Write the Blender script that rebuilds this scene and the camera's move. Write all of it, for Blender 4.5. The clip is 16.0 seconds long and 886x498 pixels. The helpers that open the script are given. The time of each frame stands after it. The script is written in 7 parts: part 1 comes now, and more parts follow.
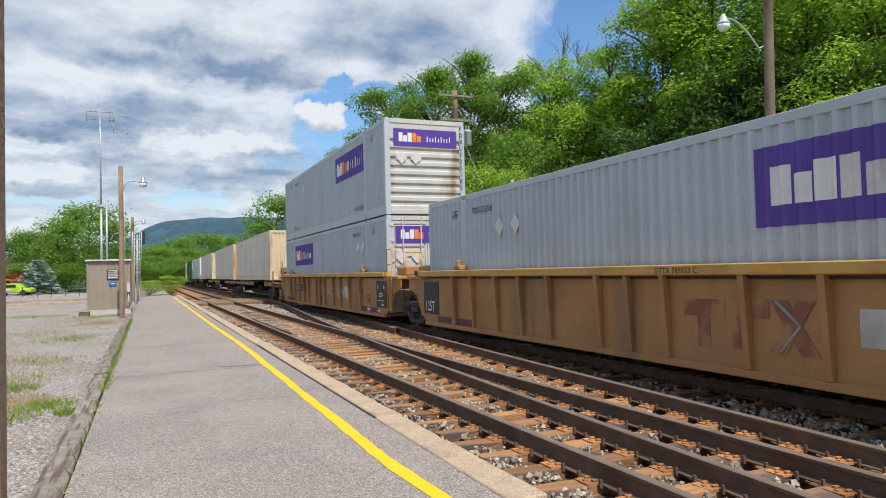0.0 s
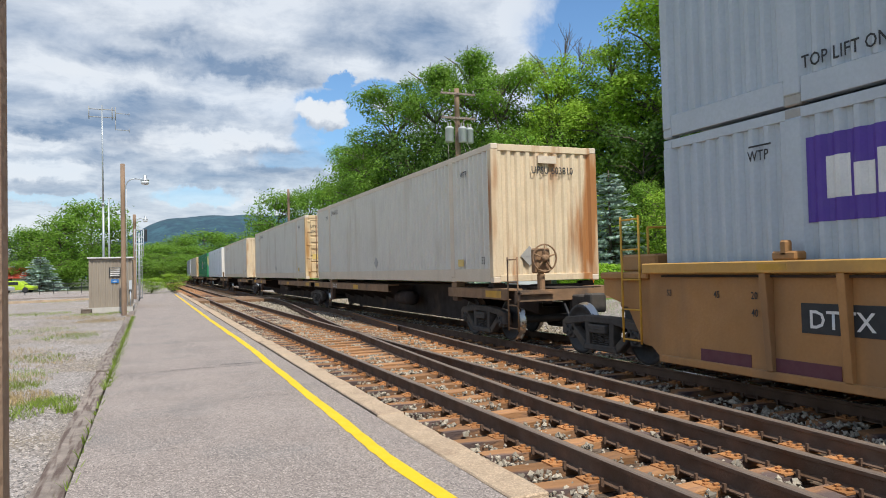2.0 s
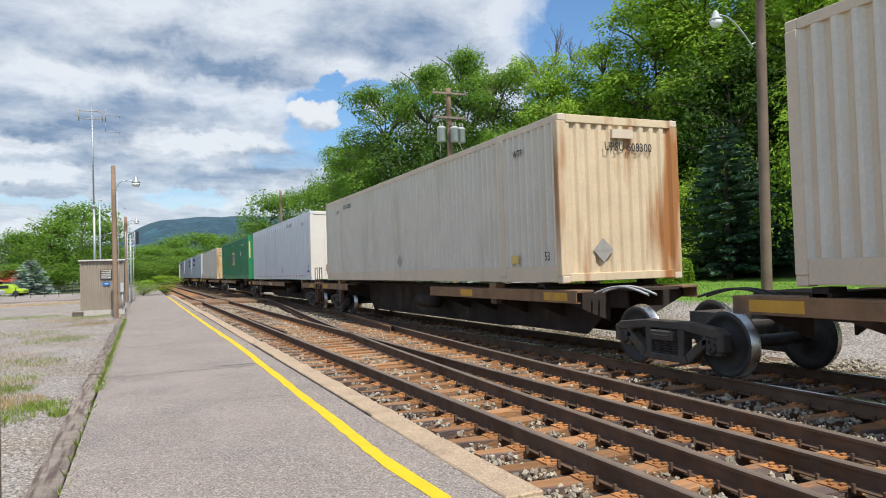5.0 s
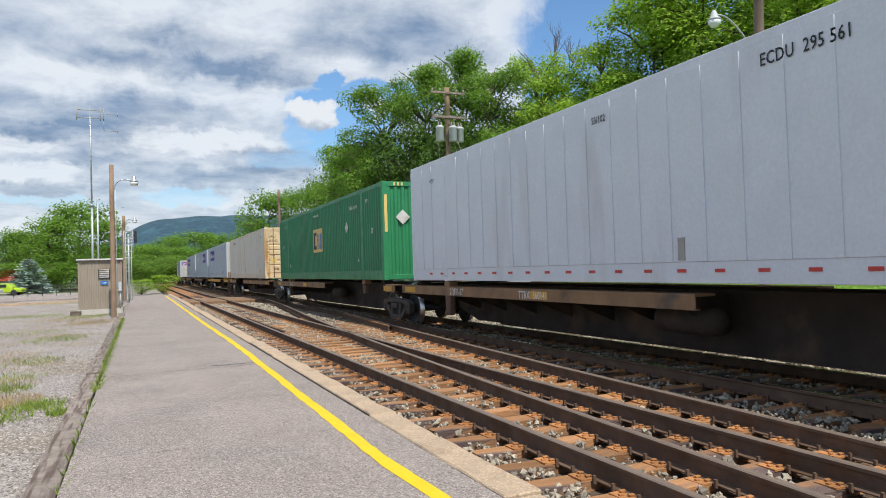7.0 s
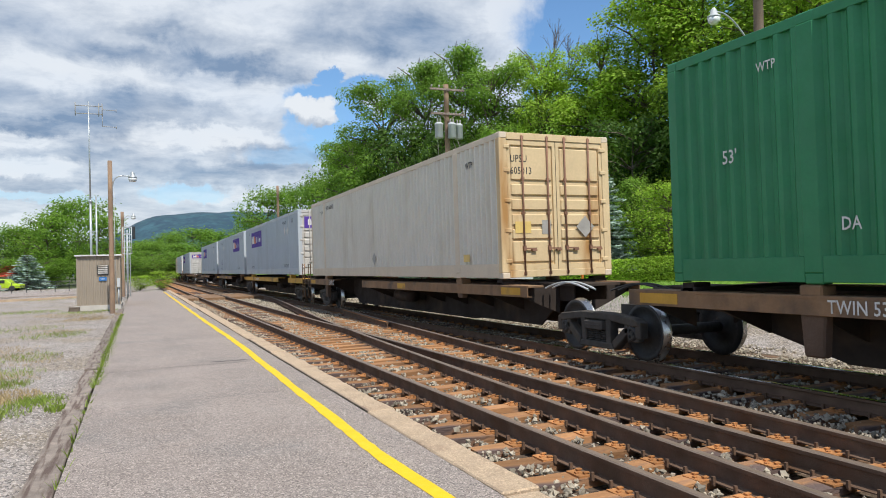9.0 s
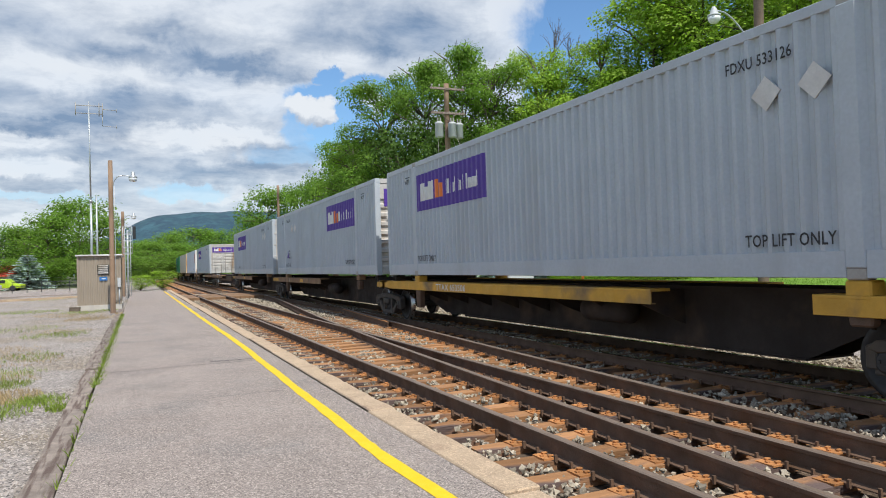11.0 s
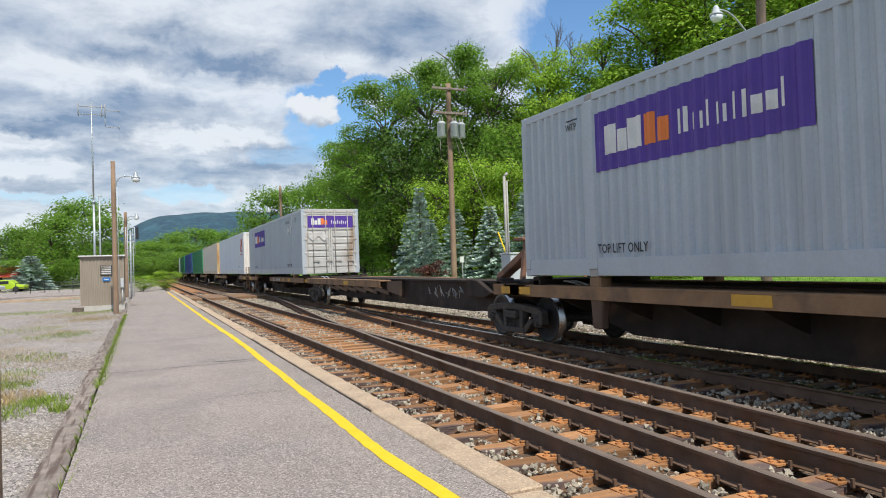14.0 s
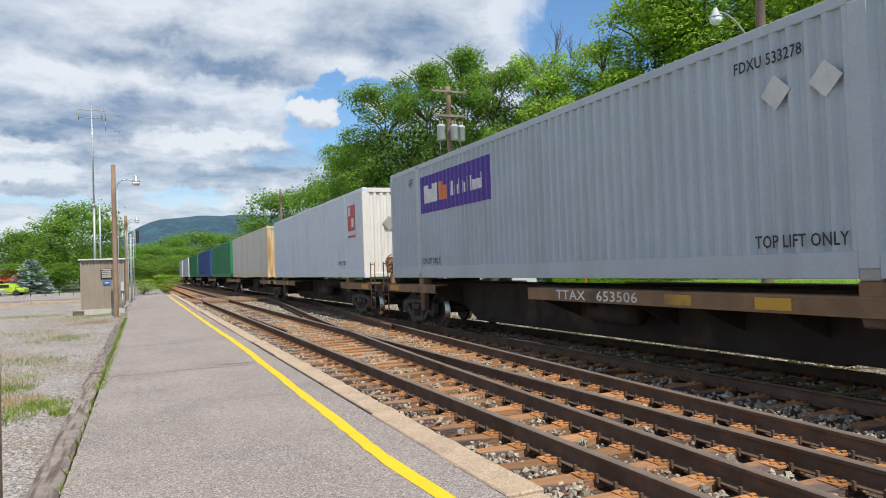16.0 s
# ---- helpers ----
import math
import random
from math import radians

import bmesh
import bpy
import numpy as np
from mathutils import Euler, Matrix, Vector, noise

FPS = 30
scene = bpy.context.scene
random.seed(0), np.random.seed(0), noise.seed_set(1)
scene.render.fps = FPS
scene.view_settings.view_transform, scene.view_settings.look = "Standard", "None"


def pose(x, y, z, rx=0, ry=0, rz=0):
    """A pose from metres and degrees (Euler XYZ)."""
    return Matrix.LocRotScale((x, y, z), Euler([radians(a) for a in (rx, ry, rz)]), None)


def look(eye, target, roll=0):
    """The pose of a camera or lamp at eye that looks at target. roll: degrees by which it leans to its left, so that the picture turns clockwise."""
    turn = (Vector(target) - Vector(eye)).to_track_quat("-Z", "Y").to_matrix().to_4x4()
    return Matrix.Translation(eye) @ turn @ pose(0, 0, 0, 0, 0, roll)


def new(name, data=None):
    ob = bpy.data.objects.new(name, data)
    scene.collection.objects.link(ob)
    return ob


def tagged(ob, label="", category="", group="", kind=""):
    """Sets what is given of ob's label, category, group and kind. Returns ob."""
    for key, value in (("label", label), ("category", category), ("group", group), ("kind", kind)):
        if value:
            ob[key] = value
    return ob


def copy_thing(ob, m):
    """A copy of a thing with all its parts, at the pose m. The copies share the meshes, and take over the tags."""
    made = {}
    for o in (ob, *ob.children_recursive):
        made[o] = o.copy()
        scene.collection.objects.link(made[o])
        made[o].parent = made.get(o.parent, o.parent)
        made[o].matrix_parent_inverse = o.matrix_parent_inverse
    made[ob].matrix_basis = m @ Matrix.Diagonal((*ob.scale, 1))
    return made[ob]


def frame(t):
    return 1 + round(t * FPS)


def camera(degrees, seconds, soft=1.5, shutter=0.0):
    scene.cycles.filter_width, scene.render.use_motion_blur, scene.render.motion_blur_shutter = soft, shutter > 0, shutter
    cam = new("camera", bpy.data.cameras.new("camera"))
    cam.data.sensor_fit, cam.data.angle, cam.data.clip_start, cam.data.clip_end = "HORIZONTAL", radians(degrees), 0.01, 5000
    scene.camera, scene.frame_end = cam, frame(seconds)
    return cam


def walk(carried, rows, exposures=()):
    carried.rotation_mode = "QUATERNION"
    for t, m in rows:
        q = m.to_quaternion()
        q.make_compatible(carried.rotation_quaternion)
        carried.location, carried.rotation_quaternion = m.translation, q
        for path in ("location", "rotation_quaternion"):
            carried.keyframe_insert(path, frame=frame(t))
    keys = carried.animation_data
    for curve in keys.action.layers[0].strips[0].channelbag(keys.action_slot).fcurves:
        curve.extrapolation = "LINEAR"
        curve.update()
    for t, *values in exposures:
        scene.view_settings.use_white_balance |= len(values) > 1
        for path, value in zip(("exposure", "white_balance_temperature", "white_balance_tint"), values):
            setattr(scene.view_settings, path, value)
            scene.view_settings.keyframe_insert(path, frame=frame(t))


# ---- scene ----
RAIL_A, GAUGE = 3.364, 1.505            # near rail of the near track, rail centre to rail centre
NEAR_X = RAIL_A + GAUGE / 2             # centre of the near track
TRAIN_X = 7.09 + GAUGE / 2              # centre of the track that carries the train
SPEED = 14.08                           # metres a second, towards the camera
BEND_Y, BEND_R = 125.0, 600.0           # the line is straight up to here, then bends to the right
EYE = Vector((0, 0, 1.56))

# ---- camera ----
cam = camera(64.9, 16.0, soft=1.0)
SWAY = [  # seconds, turn to the right of the line, tilt, lean
    (0, 23.03, 1.76, -1.45),
    (0.5, 23.06, 1.67, -1.50),
    (1, 22.77, 1.56, -1.49),
    (1.5, 22.83, 1.53, -1.43),
    (2, 22.89, 1.60, -1.37),
    (2.5, 22.95, 1.64, -1.50),
    (3, 23.12, 1.57, -1.55),
    (3.5, 23.25, 1.56, -1.66),
    (4, 23.36, 1.58, -1.72),
    (6.5, 23.56, 1.52, -1.94),
    (7, 23.61, 1.51, -1.80),
    (7.5, 23.65, 1.51, -1.81),
    (8, 23.71, 1.44, -1.80),
    (8.5, 23.72, 1.34, -1.92),
    (9, 23.70, 1.25, -1.66),
    (11.5, 23.65, 1.17, -1.75),
    (12, 23.54, 1.01, -1.64),
    (12.5, 23.54, 0.99, -1.68),
    (13, 23.56, 1.07, -1.74),
    (13.5, 23.67, 1.13, -1.78),
    (14, 23.47, 1.19, -1.87),
    (14.5, 23.29, 1.20, -1.99),
    (15, 23.28, 1.21, -2.01),
    (15.5, 23.31, 1.29, -2.03),
    (16, 23.46, 1.42, -1.98),
]


def aim(turn, tilt, lean):
    a, b = radians(turn), radians(tilt)
    way = Vector((math.sin(a) * math.cos(b), math.cos(a) * math.cos(b), math.sin(b)))
    return look(EYE, EYE + way * 10, lean)


walk(cam, [(t, aim(a, b, c)) for t, a, b, c in SWAY])

# ---- sky and sun ----
SUN = Vector((0.035, -0.54, 0.84)).normalized()
world = bpy.data.worlds.new("sky")
scene.world = world
world.use_nodes = True
wn, wl = world.node_tree.nodes, world.node_tree.links
wn.clear()


def wnode(kind, **settings):
    n = wn.new(kind)
    for k, v in settings.items():
        if k in n.inputs:
            n.inputs[k].default_value = v
    return n


def wmath(op, a, b):
    n = wn.new("ShaderNodeMath")
    n.operation = op
    for i, v in enumerate((a, b)):
        if isinstance(v, (int, float)):
            n.inputs[i].default_value = v
        else:
            wl.new(v, n.inputs[i])
    return n.outputs[0]


def wmix(fac, a, b):
    n = wn.new("ShaderNodeMix")
    n.data_type = "RGBA"
    for sock, v in ((n.inputs[0], fac), (n.inputs[6], a), (n.inputs[7], b)):
        if isinstance(v, (tuple, float, int)):
            sock.default_value = v
        else:
            wl.new(v, sock)
    return n.outputs[2]


def wramp(value, *stops):
    n = wn.new("ShaderNodeValToRGB")
    n.color_ramp.elements[0].position, n.color_ramp.elements[0].color = stops[0][0], (*[stops[0][1]] * 3, 1)
    n.color_ramp.elements[1].position, n.color_ramp.elements[1].color = stops[-1][0], (*[stops[-1][1]] * 3, 1)
    for p, v in stops[1:-1]:
        e = n.color_ramp.elements.new(p)
        e.color = (v, v, v, 1)
    wl.new(value, n.inputs[0])
    return n.outputs[0]


sky = wn.new("ShaderNodeTexSky")
sky.sky_type, sky.sun_disc = "NISHITA", False
sky.sun_elevation = math.asin(SUN.z)
sky.sun_rotation = math.atan2(SUN.x, SUN.y)
sky.air_density, sky.dust_density, sky.ozone_density = 1.2, 0.6, 2.5
way = wn.new("ShaderNodeTexCoord").outputs["Generated"]
sep = wn.new("ShaderNodeSeparateXYZ")
wl.new(way, sep.inputs[0])
height = wmath("ADD", wmath("MAXIMUM", sep.outputs[2], 0.0), 0.17)
comb = wn.new("ShaderNodeCombineXYZ")
wl.new(wmath("DIVIDE", sep.outputs[0], height), comb.inputs[0])
wl.new(wmath("DIVIDE", sep.outputs[1], height), comb.inputs[1])


def clouds(scale, detail, rough, shift, distortion=0.25):
    m = wn.new("ShaderNodeMapping")
    m.inputs["Location"].default_value = shift
    wl.new(comb.outputs[0], m.inputs["Vector"])
    n = wnode("ShaderNodeTexNoise", Scale=scale, Detail=detail, Roughness=rough, Distortion=distortion)
    wl.new(m.outputs[0], n.inputs["Vector"])
    return n.outputs["Fac"]


def wmad(a, k, b):
    """a * k + b."""
    n = wn.new("ShaderNodeMath")
    n.operation = "MULTIPLY_ADD"
    for i, v in enumerate((a, k, b)):
        if isinstance(v, (int, float)):
            n.inputs[i].default_value = v
        else:
            wl.new(v, n.inputs[i])
    return n.outputs[0]


# bearing and height over the horizon, in degrees, for the clouds that have a place of their own
bearing = wmath("MULTIPLY", wmath("ARCTAN2", sep.outputs[0], sep.outputs[1]), 180 / math.pi)
rise = wmath("MULTIPLY", wmath("ARCSINE", sep.outputs[2], 0.0), 180 / math.pi)
plain = wn.new("ShaderNodeCombineXYZ")
wl.new(bearing, plain.inputs[0])
wl.new(rise, plain.inputs[1])
curl = wnode("ShaderNodeTexNoise", Scale=0.30, Detail=9, Roughness=0.62, Distortion=0.2)
wl.new(plain.outputs[0], curl.inputs["Vector"])
curl_parts = wn.new("ShaderNodeSeparateColor")
wl.new(curl.outputs["Color"], curl_parts.inputs[0])
warped = wn.new("ShaderNodeCombineXYZ")
wl.new(wmad(wmath("SUBTRACT", curl_parts.outputs[0], 0.5), 6.0, bearing), warped.inputs[0])
wl.new(wmad(wmath("SUBTRACT", curl_parts.outputs[1], 0.5), 3.6, rise), warped.inputs[1])


def bank(spots, soft=0.45, field=None):
    """The sum of soft ovals in the sky: bearing, height, half width, half height, weight."""
    total = 0.0
    for a, e, ra, re, k in spots:
        d = wn.new("ShaderNodeVectorMath")
        d.operation = "SUBTRACT"
        d.inputs[1].default_value = (a, e, 0)
        wl.new((field or warped).outputs[0], d.inputs[0])
        q = wn.new("ShaderNodeVectorMath")
        q.operation = "MULTIPLY"
        q.inputs[1].default_value = (1 / ra, 1 / re, 0)
        wl.new(d.outputs[0], q.inputs[0])
        r = wn.new("ShaderNodeVectorMath")
        r.operation = "LENGTH"
        wl.new(q.outputs[0], r.inputs[0])
        f = wn.new("ShaderNodeMapRange")
        f.interpolation_type = "SMOOTHSTEP"
        f.inputs["From Min"].default_value, f.inputs["From Max"].default_value = 1.0 + soft, 1.0 - soft
        wl.new(r.outputs["Value"], f.inputs[0])
        total = wmad(f.outputs[0], k, total)
    return total


cover = clouds(2.1, 10, 0.54, (3.1, 1.7, 0), 0.1)
belly = clouds(4.6, 12, 0.62, (7.3, -2.2, 4.0), 0.25)
view_side = bank([(22, 14, 60, 30, 1.0)], 0.5, plain)     # the cloud field stands to the north; overhead and behind it is broken
breaks = bank([(44.0, 16.5, 12.5, 9.0, 1.3), (35.0, 13.5, 4.0, 4.0, 0.9), (17.8, 13.7, 5.6, 1.5, 1.1), (14.3, 15.3, 1.0, 0.55, 1.0), (13.6, 11.0, 3.0, 1.6, 0.62),
               (17.0, 10.4, 3.4, 2.2, 0.75), (3.7, 6.1, 3.4, 0.8, 0.6), (-6.0, 5.5, 3.6, 0.5, 0.5), (10.5, 8.8, 3.0, 0.9, 0.45), (20.5, 8.0, 4.0, 2.0, 0.5)], 0.30)
puffs = bank([(13.8, 12.5, 1.9, 1.1, 1.6), (17.9, 12.9, 0.9, 0.9, 1.2), (38.0, 20.3, 2.2, 0.5, 0.6)], 0.35)
open_sky = wmad(wmath("SUBTRACT", cover, 0.5), 0.7, wmath("ADD", wmad(view_side, 0.42, 0.35), wmath("SUBTRACT", puffs, breaks)))
mask = wramp(open_sky, (0.0, 0.0), (0.28, 0.38), (0.52, 0.80), (0.95, 1.0))
bright = bank([(8.9, 19.6, 5.0, 1.6, 0.55), (-5.0, 14.5, 7.0, 1.3, 0.40), (7.6, 14.0, 7.0, 1.0, 0.35), (5.8, 10.5, 5.0, 0.75, 0.75), (29.6, 19.0, 2.4, 2.6, 0.60), (17.0, 16.0, 5.0, 0.8, 0.35),
               (-7.0, 7.9, 4.0, 0.6, 0.6), (-8.0, 9.9, 3.0, 0.5, 0.6), (7.0, 5.8, 5.0, 0.6, 0.5), (-8.0, 3.6, 4.0, 0.5, 0.5), (13.8, 12.7, 2.2, 0.9, 0.7), (17.9, 13.0, 1.0, 0.8, 0.6), (0.0, 20.0, 3.0, 0.8, 0.3)], 0.55)
dim = bank([(16.5, 18.9, 7.0, 1.9, 0.42), (4.4, 16.0, 7.5, 0.75, 0.60), (9.5, 15.2, 3.5, 0.6, 0.4), (0.2, 12.4, 6.5, 1.2, 0.50), (-6.0, 10.9, 5.0, 0.6, 0.55), (6.5, 7.8, 7.5, 0.75, 0.60), (11.5, 9.4, 3.5, 1.0, 0.45),
            (-6.5, 6.5, 5.0, 0.55, 0.50), (21.8, 18.0, 4.5, 2.0, 0.25), (1.0, 17.9, 3.0, 0.5, 0.35), (-2.0, 8.8, 3.5, 0.5, 0.4), (13.6, 11.6, 1.8, 0.4, 0.35), (25.5, 17.0, 3.0, 1.0, 0.3)], 0.6)
shade = wramp(wmad(wmath("SUBTRACT", belly, 0.5), 1.9, wmath("ADD", wmath("MULTIPLY", wmath("SUBTRACT", bright, dim), 0.72), 0.60)), (0.0, 0.0), (0.5, 0.5), (1.0, 1.0))
cloud_colour = wmix(shade, (0.22, 0.31, 0.455, 1), (0.81, 0.855, 0.91, 1))
haze = wramp(sep.outputs[2], (0.0, 0.55), (0.16, 0.0))
blue = wn.new("ShaderNodeVectorMath")
blue.operation = "SCALE"
blue.inputs[3].default_value = 0.13
wl.new(sky.outputs[0], blue.inputs[0])
tint = wn.new("ShaderNodeVectorMath")
tint.operation = "MULTIPLY"
tint.inputs[1].default_value = (0.76, 0.98, 1.18)
wl.new(blue.outputs[0], tint.inputs[0])
day = wmix(mask, tint.outputs[0], cloud_colour)
day = wmix(haze, day, (0.74, 0.82, 0.90, 1))
back = wn.new("ShaderNodeBackground")
back.inputs[1].default_value = 1.0
wl.new(day, back.inputs[0])
wl.new(back.outputs[0], wn.new("ShaderNodeOutputWorld").inputs[0])

sun = new("sun", bpy.data.lights.new("sun", "SUN"))
sun.data.energy, sun.data.angle, sun.data.color = 4.7, radians(0.6), (1.0, 0.955, 0.88)
sun.matrix_world = look(SUN * 60, (0, 0, 0))
scene.view_settings.exposure = 0.0

# ---- materials ----
def material(name, colour, rough=0.6, metal=0.0, vary=0.15, scale=3.0, fine=40.0, bump=0.1, stain=None, stain_at=(0.55, 0.7),
             stain_scale=1.2, per_piece=0.0, streaks=False, island=False, spec=0.5, bump_scale=None, speckle=None):
    """A surface with broad blotches, fine grain, optional stains, and a random tone for each piece."""
    m = bpy.data.materials.new(name)
    m.use_nodes = True
    n, l = m.node_tree.nodes, m.node_tree.links
    b = n["Principled BSDF"]
    b.inputs["Roughness"].default_value, b.inputs["Metallic"].default_value = rough, metal
    b.inputs["Specular IOR Level"].default_value = spec
    tc = n.new("ShaderNodeTexCoord")

    def noise_of(s, detail=5, stretch=None):
        t = n.new("ShaderNodeTexNoise")
        t.inputs["Scale"].default_value, t.inputs["Detail"].default_value = s, detail
        if stretch:
            mp = n.new("ShaderNodeMapping")
            mp.inputs["Scale"].default_value = stretch
            l.new(tc.outputs["Object"], mp.inputs[0])
            l.new(mp.outputs[0], t.inputs["Vector"])
        else:
            l.new(tc.outputs["Object"], t.inputs["Vector"])
        return t.outputs["Fac"]

    def mixed(fac, a, c, blend="MIX"):
        x = n.new("ShaderNodeMix")
        x.data_type, x.blend_type = "RGBA", blend
        for s, v in ((x.inputs[0], fac), (x.inputs[6], a), (x.inputs[7], c)):
            if isinstance(v, (tuple, float, int)):
                s.default_value = v
            else:
                l.new(v, s)
        return x.outputs[2]

    def stepped(v, lo, hi, a=0.0, c=1.0):
        r = n.new("ShaderNodeMapRange")
        r.inputs["From Min"].default_value, r.inputs["From Max"].default_value = lo, hi
        r.inputs["To Min"].default_value, r.inputs["To Max"].default_value = a, c
        l.new(v, r.inputs[0])
        return r.outputs[0]

    dark = tuple(c * (1 - vary) for c in colour) + (1,)
    light = tuple(min(c * (1 + vary), 1) for c in colour) + (1,)
    col = mixed(stepped(noise_of(scale), 0.3, 0.7), dark, light)
    grain = noise_of(fine, 3)
    col = mixed(stepped(grain, 0.3, 0.7, 0, 0.35), col, tuple(c * 0.75 for c in colour) + (1,))
    if stain:
        s = noise_of(stain_scale, 6, (7, 0.5, 7) if streaks == "along" else (1, 1, 0.18) if streaks else None)
        col = mixed(stepped(s, *stain_at), col, (*stain, 1))
    if speckle:
        v = n.new("ShaderNodeTexVoronoi")
        v.inputs["Scale"].default_value = speckle[0]
        l.new(tc.outputs["Object"], v.inputs["Vector"])
        sep_ = n.new("ShaderNodeSeparateColor")
        l.new(v.outputs["Color"], sep_.inputs[0])
        col = mixed(stepped(sep_.outputs[0], 0.6, 0.95, 0, speckle[1]), col, tuple(min(c * 1.9, 1) for c in colour) + (1,))
        col = mixed(stepped(sep_.outputs[1], 0.6, 0.95, 0, speckle[1]), col, tuple(c * 0.35 for c in colour) + (1,))
    if per_piece:
        if island:
            r = n.new("ShaderNodeNewGeometry").outputs["Random Per Island"]
        else:
            r = n.new("ShaderNodeObjectInfo").outputs["Random"]
        hs = n.new("ShaderNodeHueSaturation")
        l.new(stepped(r, 0, 1, 1 - per_piece, 1 + per_piece), hs.inputs["Value"])
        l.new(col, hs.inputs["Color"])
        col = hs.outputs[0]
    l.new(col, b.inputs["Base Color"])
    l.new(stepped(noise_of(scale * 3), 0.3, 0.7, max(rough - 0.12, 0.02), min(rough + 0.12, 1)), b.inputs["Roughness"])
    if bump:
        bp = n.new("ShaderNodeBump")
        bp.inputs["Strength"].default_value, bp.inputs["Distance"].default_value = bump, 0.02
        l.new(noise_of(bump_scale, 4) if bump_scale else grain, bp.inputs["Height"])
        l.new(bp.outputs[0], b.inputs["Normal"])
    return m


def leaf_material(name, colour, vary=0.30, glow=0.50):
    m = material(name, colour, 0.55, vary=0.3, scale=0.35, fine=6, bump=0, per_piece=vary, island=True, spec=0.25)
    n, l = m.node_tree.nodes, m.node_tree.links
    b = n["Principled BSDF"]
    t = n.new("ShaderNodeBsdfTranslucent")
    mix = n.new("ShaderNodeMixShader")
    mix.inputs[0].default_value = glow
    src = b.inputs["Base Color"].links[0].from_socket
    l.new(src, t.inputs["Color"])
    l.new(b.outputs[0], mix.inputs[1])
    l.new(t.outputs[0], mix.inputs[2])
    l.new(mix.outputs[0], n["Material Output"].inputs[0])
    return m


ASPHALT = material("worn_asphalt", (0.305, 0.256, 0.225), 0.9, vary=0.17, scale=0.7, fine=130, bump=0.5, stain=(0.20, 0.185, 0.172),
                   stain_at=(0.50, 0.75), stain_scale=0.9, speckle=(100, 0.85))
YELLOW = material("yellow_line_paint", (0.80, 0.53, 0.008), 0.7, vary=0.06, scale=4, fine=90, bump=0.25, stain=(0.55, 0.43, 0.10), stain_at=(0.66, 0.75))
CONCRETE = material("kerb_concrete", (0.47, 0.35, 0.235), 0.9, vary=0.16, scale=2, fine=60, bump=0.6, stain=(0.33, 0.235, 0.16), stain_scale=2.5, speckle=(90, 0.35))
OLD_TIMBER = material("weathered_timber", (0.25, 0.205, 0.17), 0.9, vary=0.35, scale=6, fine=50, bump=0.8, stain=(0.11, 0.075, 0.06), stain_at=(0.48, 0.62), stain_scale=3, per_piece=0.2, streaks="along")
TIE = material("rust_stained_tie", (0.36, 0.185, 0.085), 0.9, spec=0.2, vary=0.3, scale=5, fine=45, bump=0.6, stain=(0.12, 0.085, 0.075), stain_at=(0.52, 0.64), stain_scale=2.6, per_piece=0.3)
# Bed is darker than the stones: shade in the gaps is put into its colour.
BALLAST = material("ballast_bed", (0.115, 0.085, 0.062), 0.95, spec=0.1, vary=0.25, scale=2.5, fine=24, bump=1.0, stain=(0.26, 0.14, 0.075), stain_scale=1.4, speckle=(30, 0.7))
STONE = material("ballast_stone", (0.36, 0.31, 0.235), 0.9, vary=0.2, scale=9, fine=60, bump=0.3, per_piece=0.45, island=True)
RAIL_SIDE = material("rusty_rail_web", (0.145, 0.092, 0.063), 0.9, spec=0.15, vary=0.25, scale=4, fine=60, bump=0.3, stain=(0.10, 0.055, 0.03))
RAIL_TOP = material("polished_rail_head", (0.22, 0.165, 0.125), 0.5, metal=0.15, spec=0.3, vary=0.15, scale=3, fine=60, bump=0.05)
RAIL_TOP_SHINY = material("bright_rail_head", (0.62, 0.60, 0.57), 0.22, metal=1.0, vary=0.08, scale=3, fine=60, bump=0.03)
PLATE = material("rusty_tie_plate", (0.44, 0.20, 0.075), 0.85, spec=0.2, vary=0.25, scale=8, fine=80, bump=0.3, per_piece=0.2)
ANCHOR = material("brown_rail_anchor", (0.13, 0.075, 0.045), 0.8, vary=0.25, scale=8, fine=60, bump=0.2)
PEBBLE = material("grey_gravel_stone", (0.31, 0.272, 0.238), 0.9, vary=0.2, scale=9, fine=60, bump=0.3, per_piece=0.42, island=True)
GRAVEL = material("gravel_lot", (0.315, 0.278, 0.25), 0.95, vary=0.24, scale=0.8, fine=40, bump=1.0, stain=(0.25, 0.20, 0.14), stain_at=(0.48, 0.60), stain_scale=0.45, speckle=(48, 1.0))
GRASS = material("lawn_grass", (0.15, 0.28, 0.028), 0.9, vary=0.25, scale=0.8, fine=30, bump=0.8)
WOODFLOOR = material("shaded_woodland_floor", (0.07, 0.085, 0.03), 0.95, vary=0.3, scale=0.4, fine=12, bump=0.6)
LEAF_MID = leaf_material("broad_leaves", (0.185, 0.33, 0.042))
LEAF_LIGHT = leaf_material("young_leaves", (0.33, 0.50, 0.055))
# Darker copy of the leaf green; the understory's shadow is in the colour.
LEAF_DARK = leaf_material("shade_darkened_leaves", (0.085, 0.165, 0.028))
SPRUCE = leaf_material("blue_spruce_needles", (0.42, 0.53, 0.45), 0.35, 0.15)
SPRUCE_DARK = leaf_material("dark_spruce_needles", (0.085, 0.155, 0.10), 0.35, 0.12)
HEDGE = leaf_material("hedge_leaves", (0.26, 0.43, 0.035), 0.3, 0.3)
BARK = material("bark", (0.14, 0.11, 0.085), 0.95, vary=0.3, scale=3, fine=20, bump=0.8)
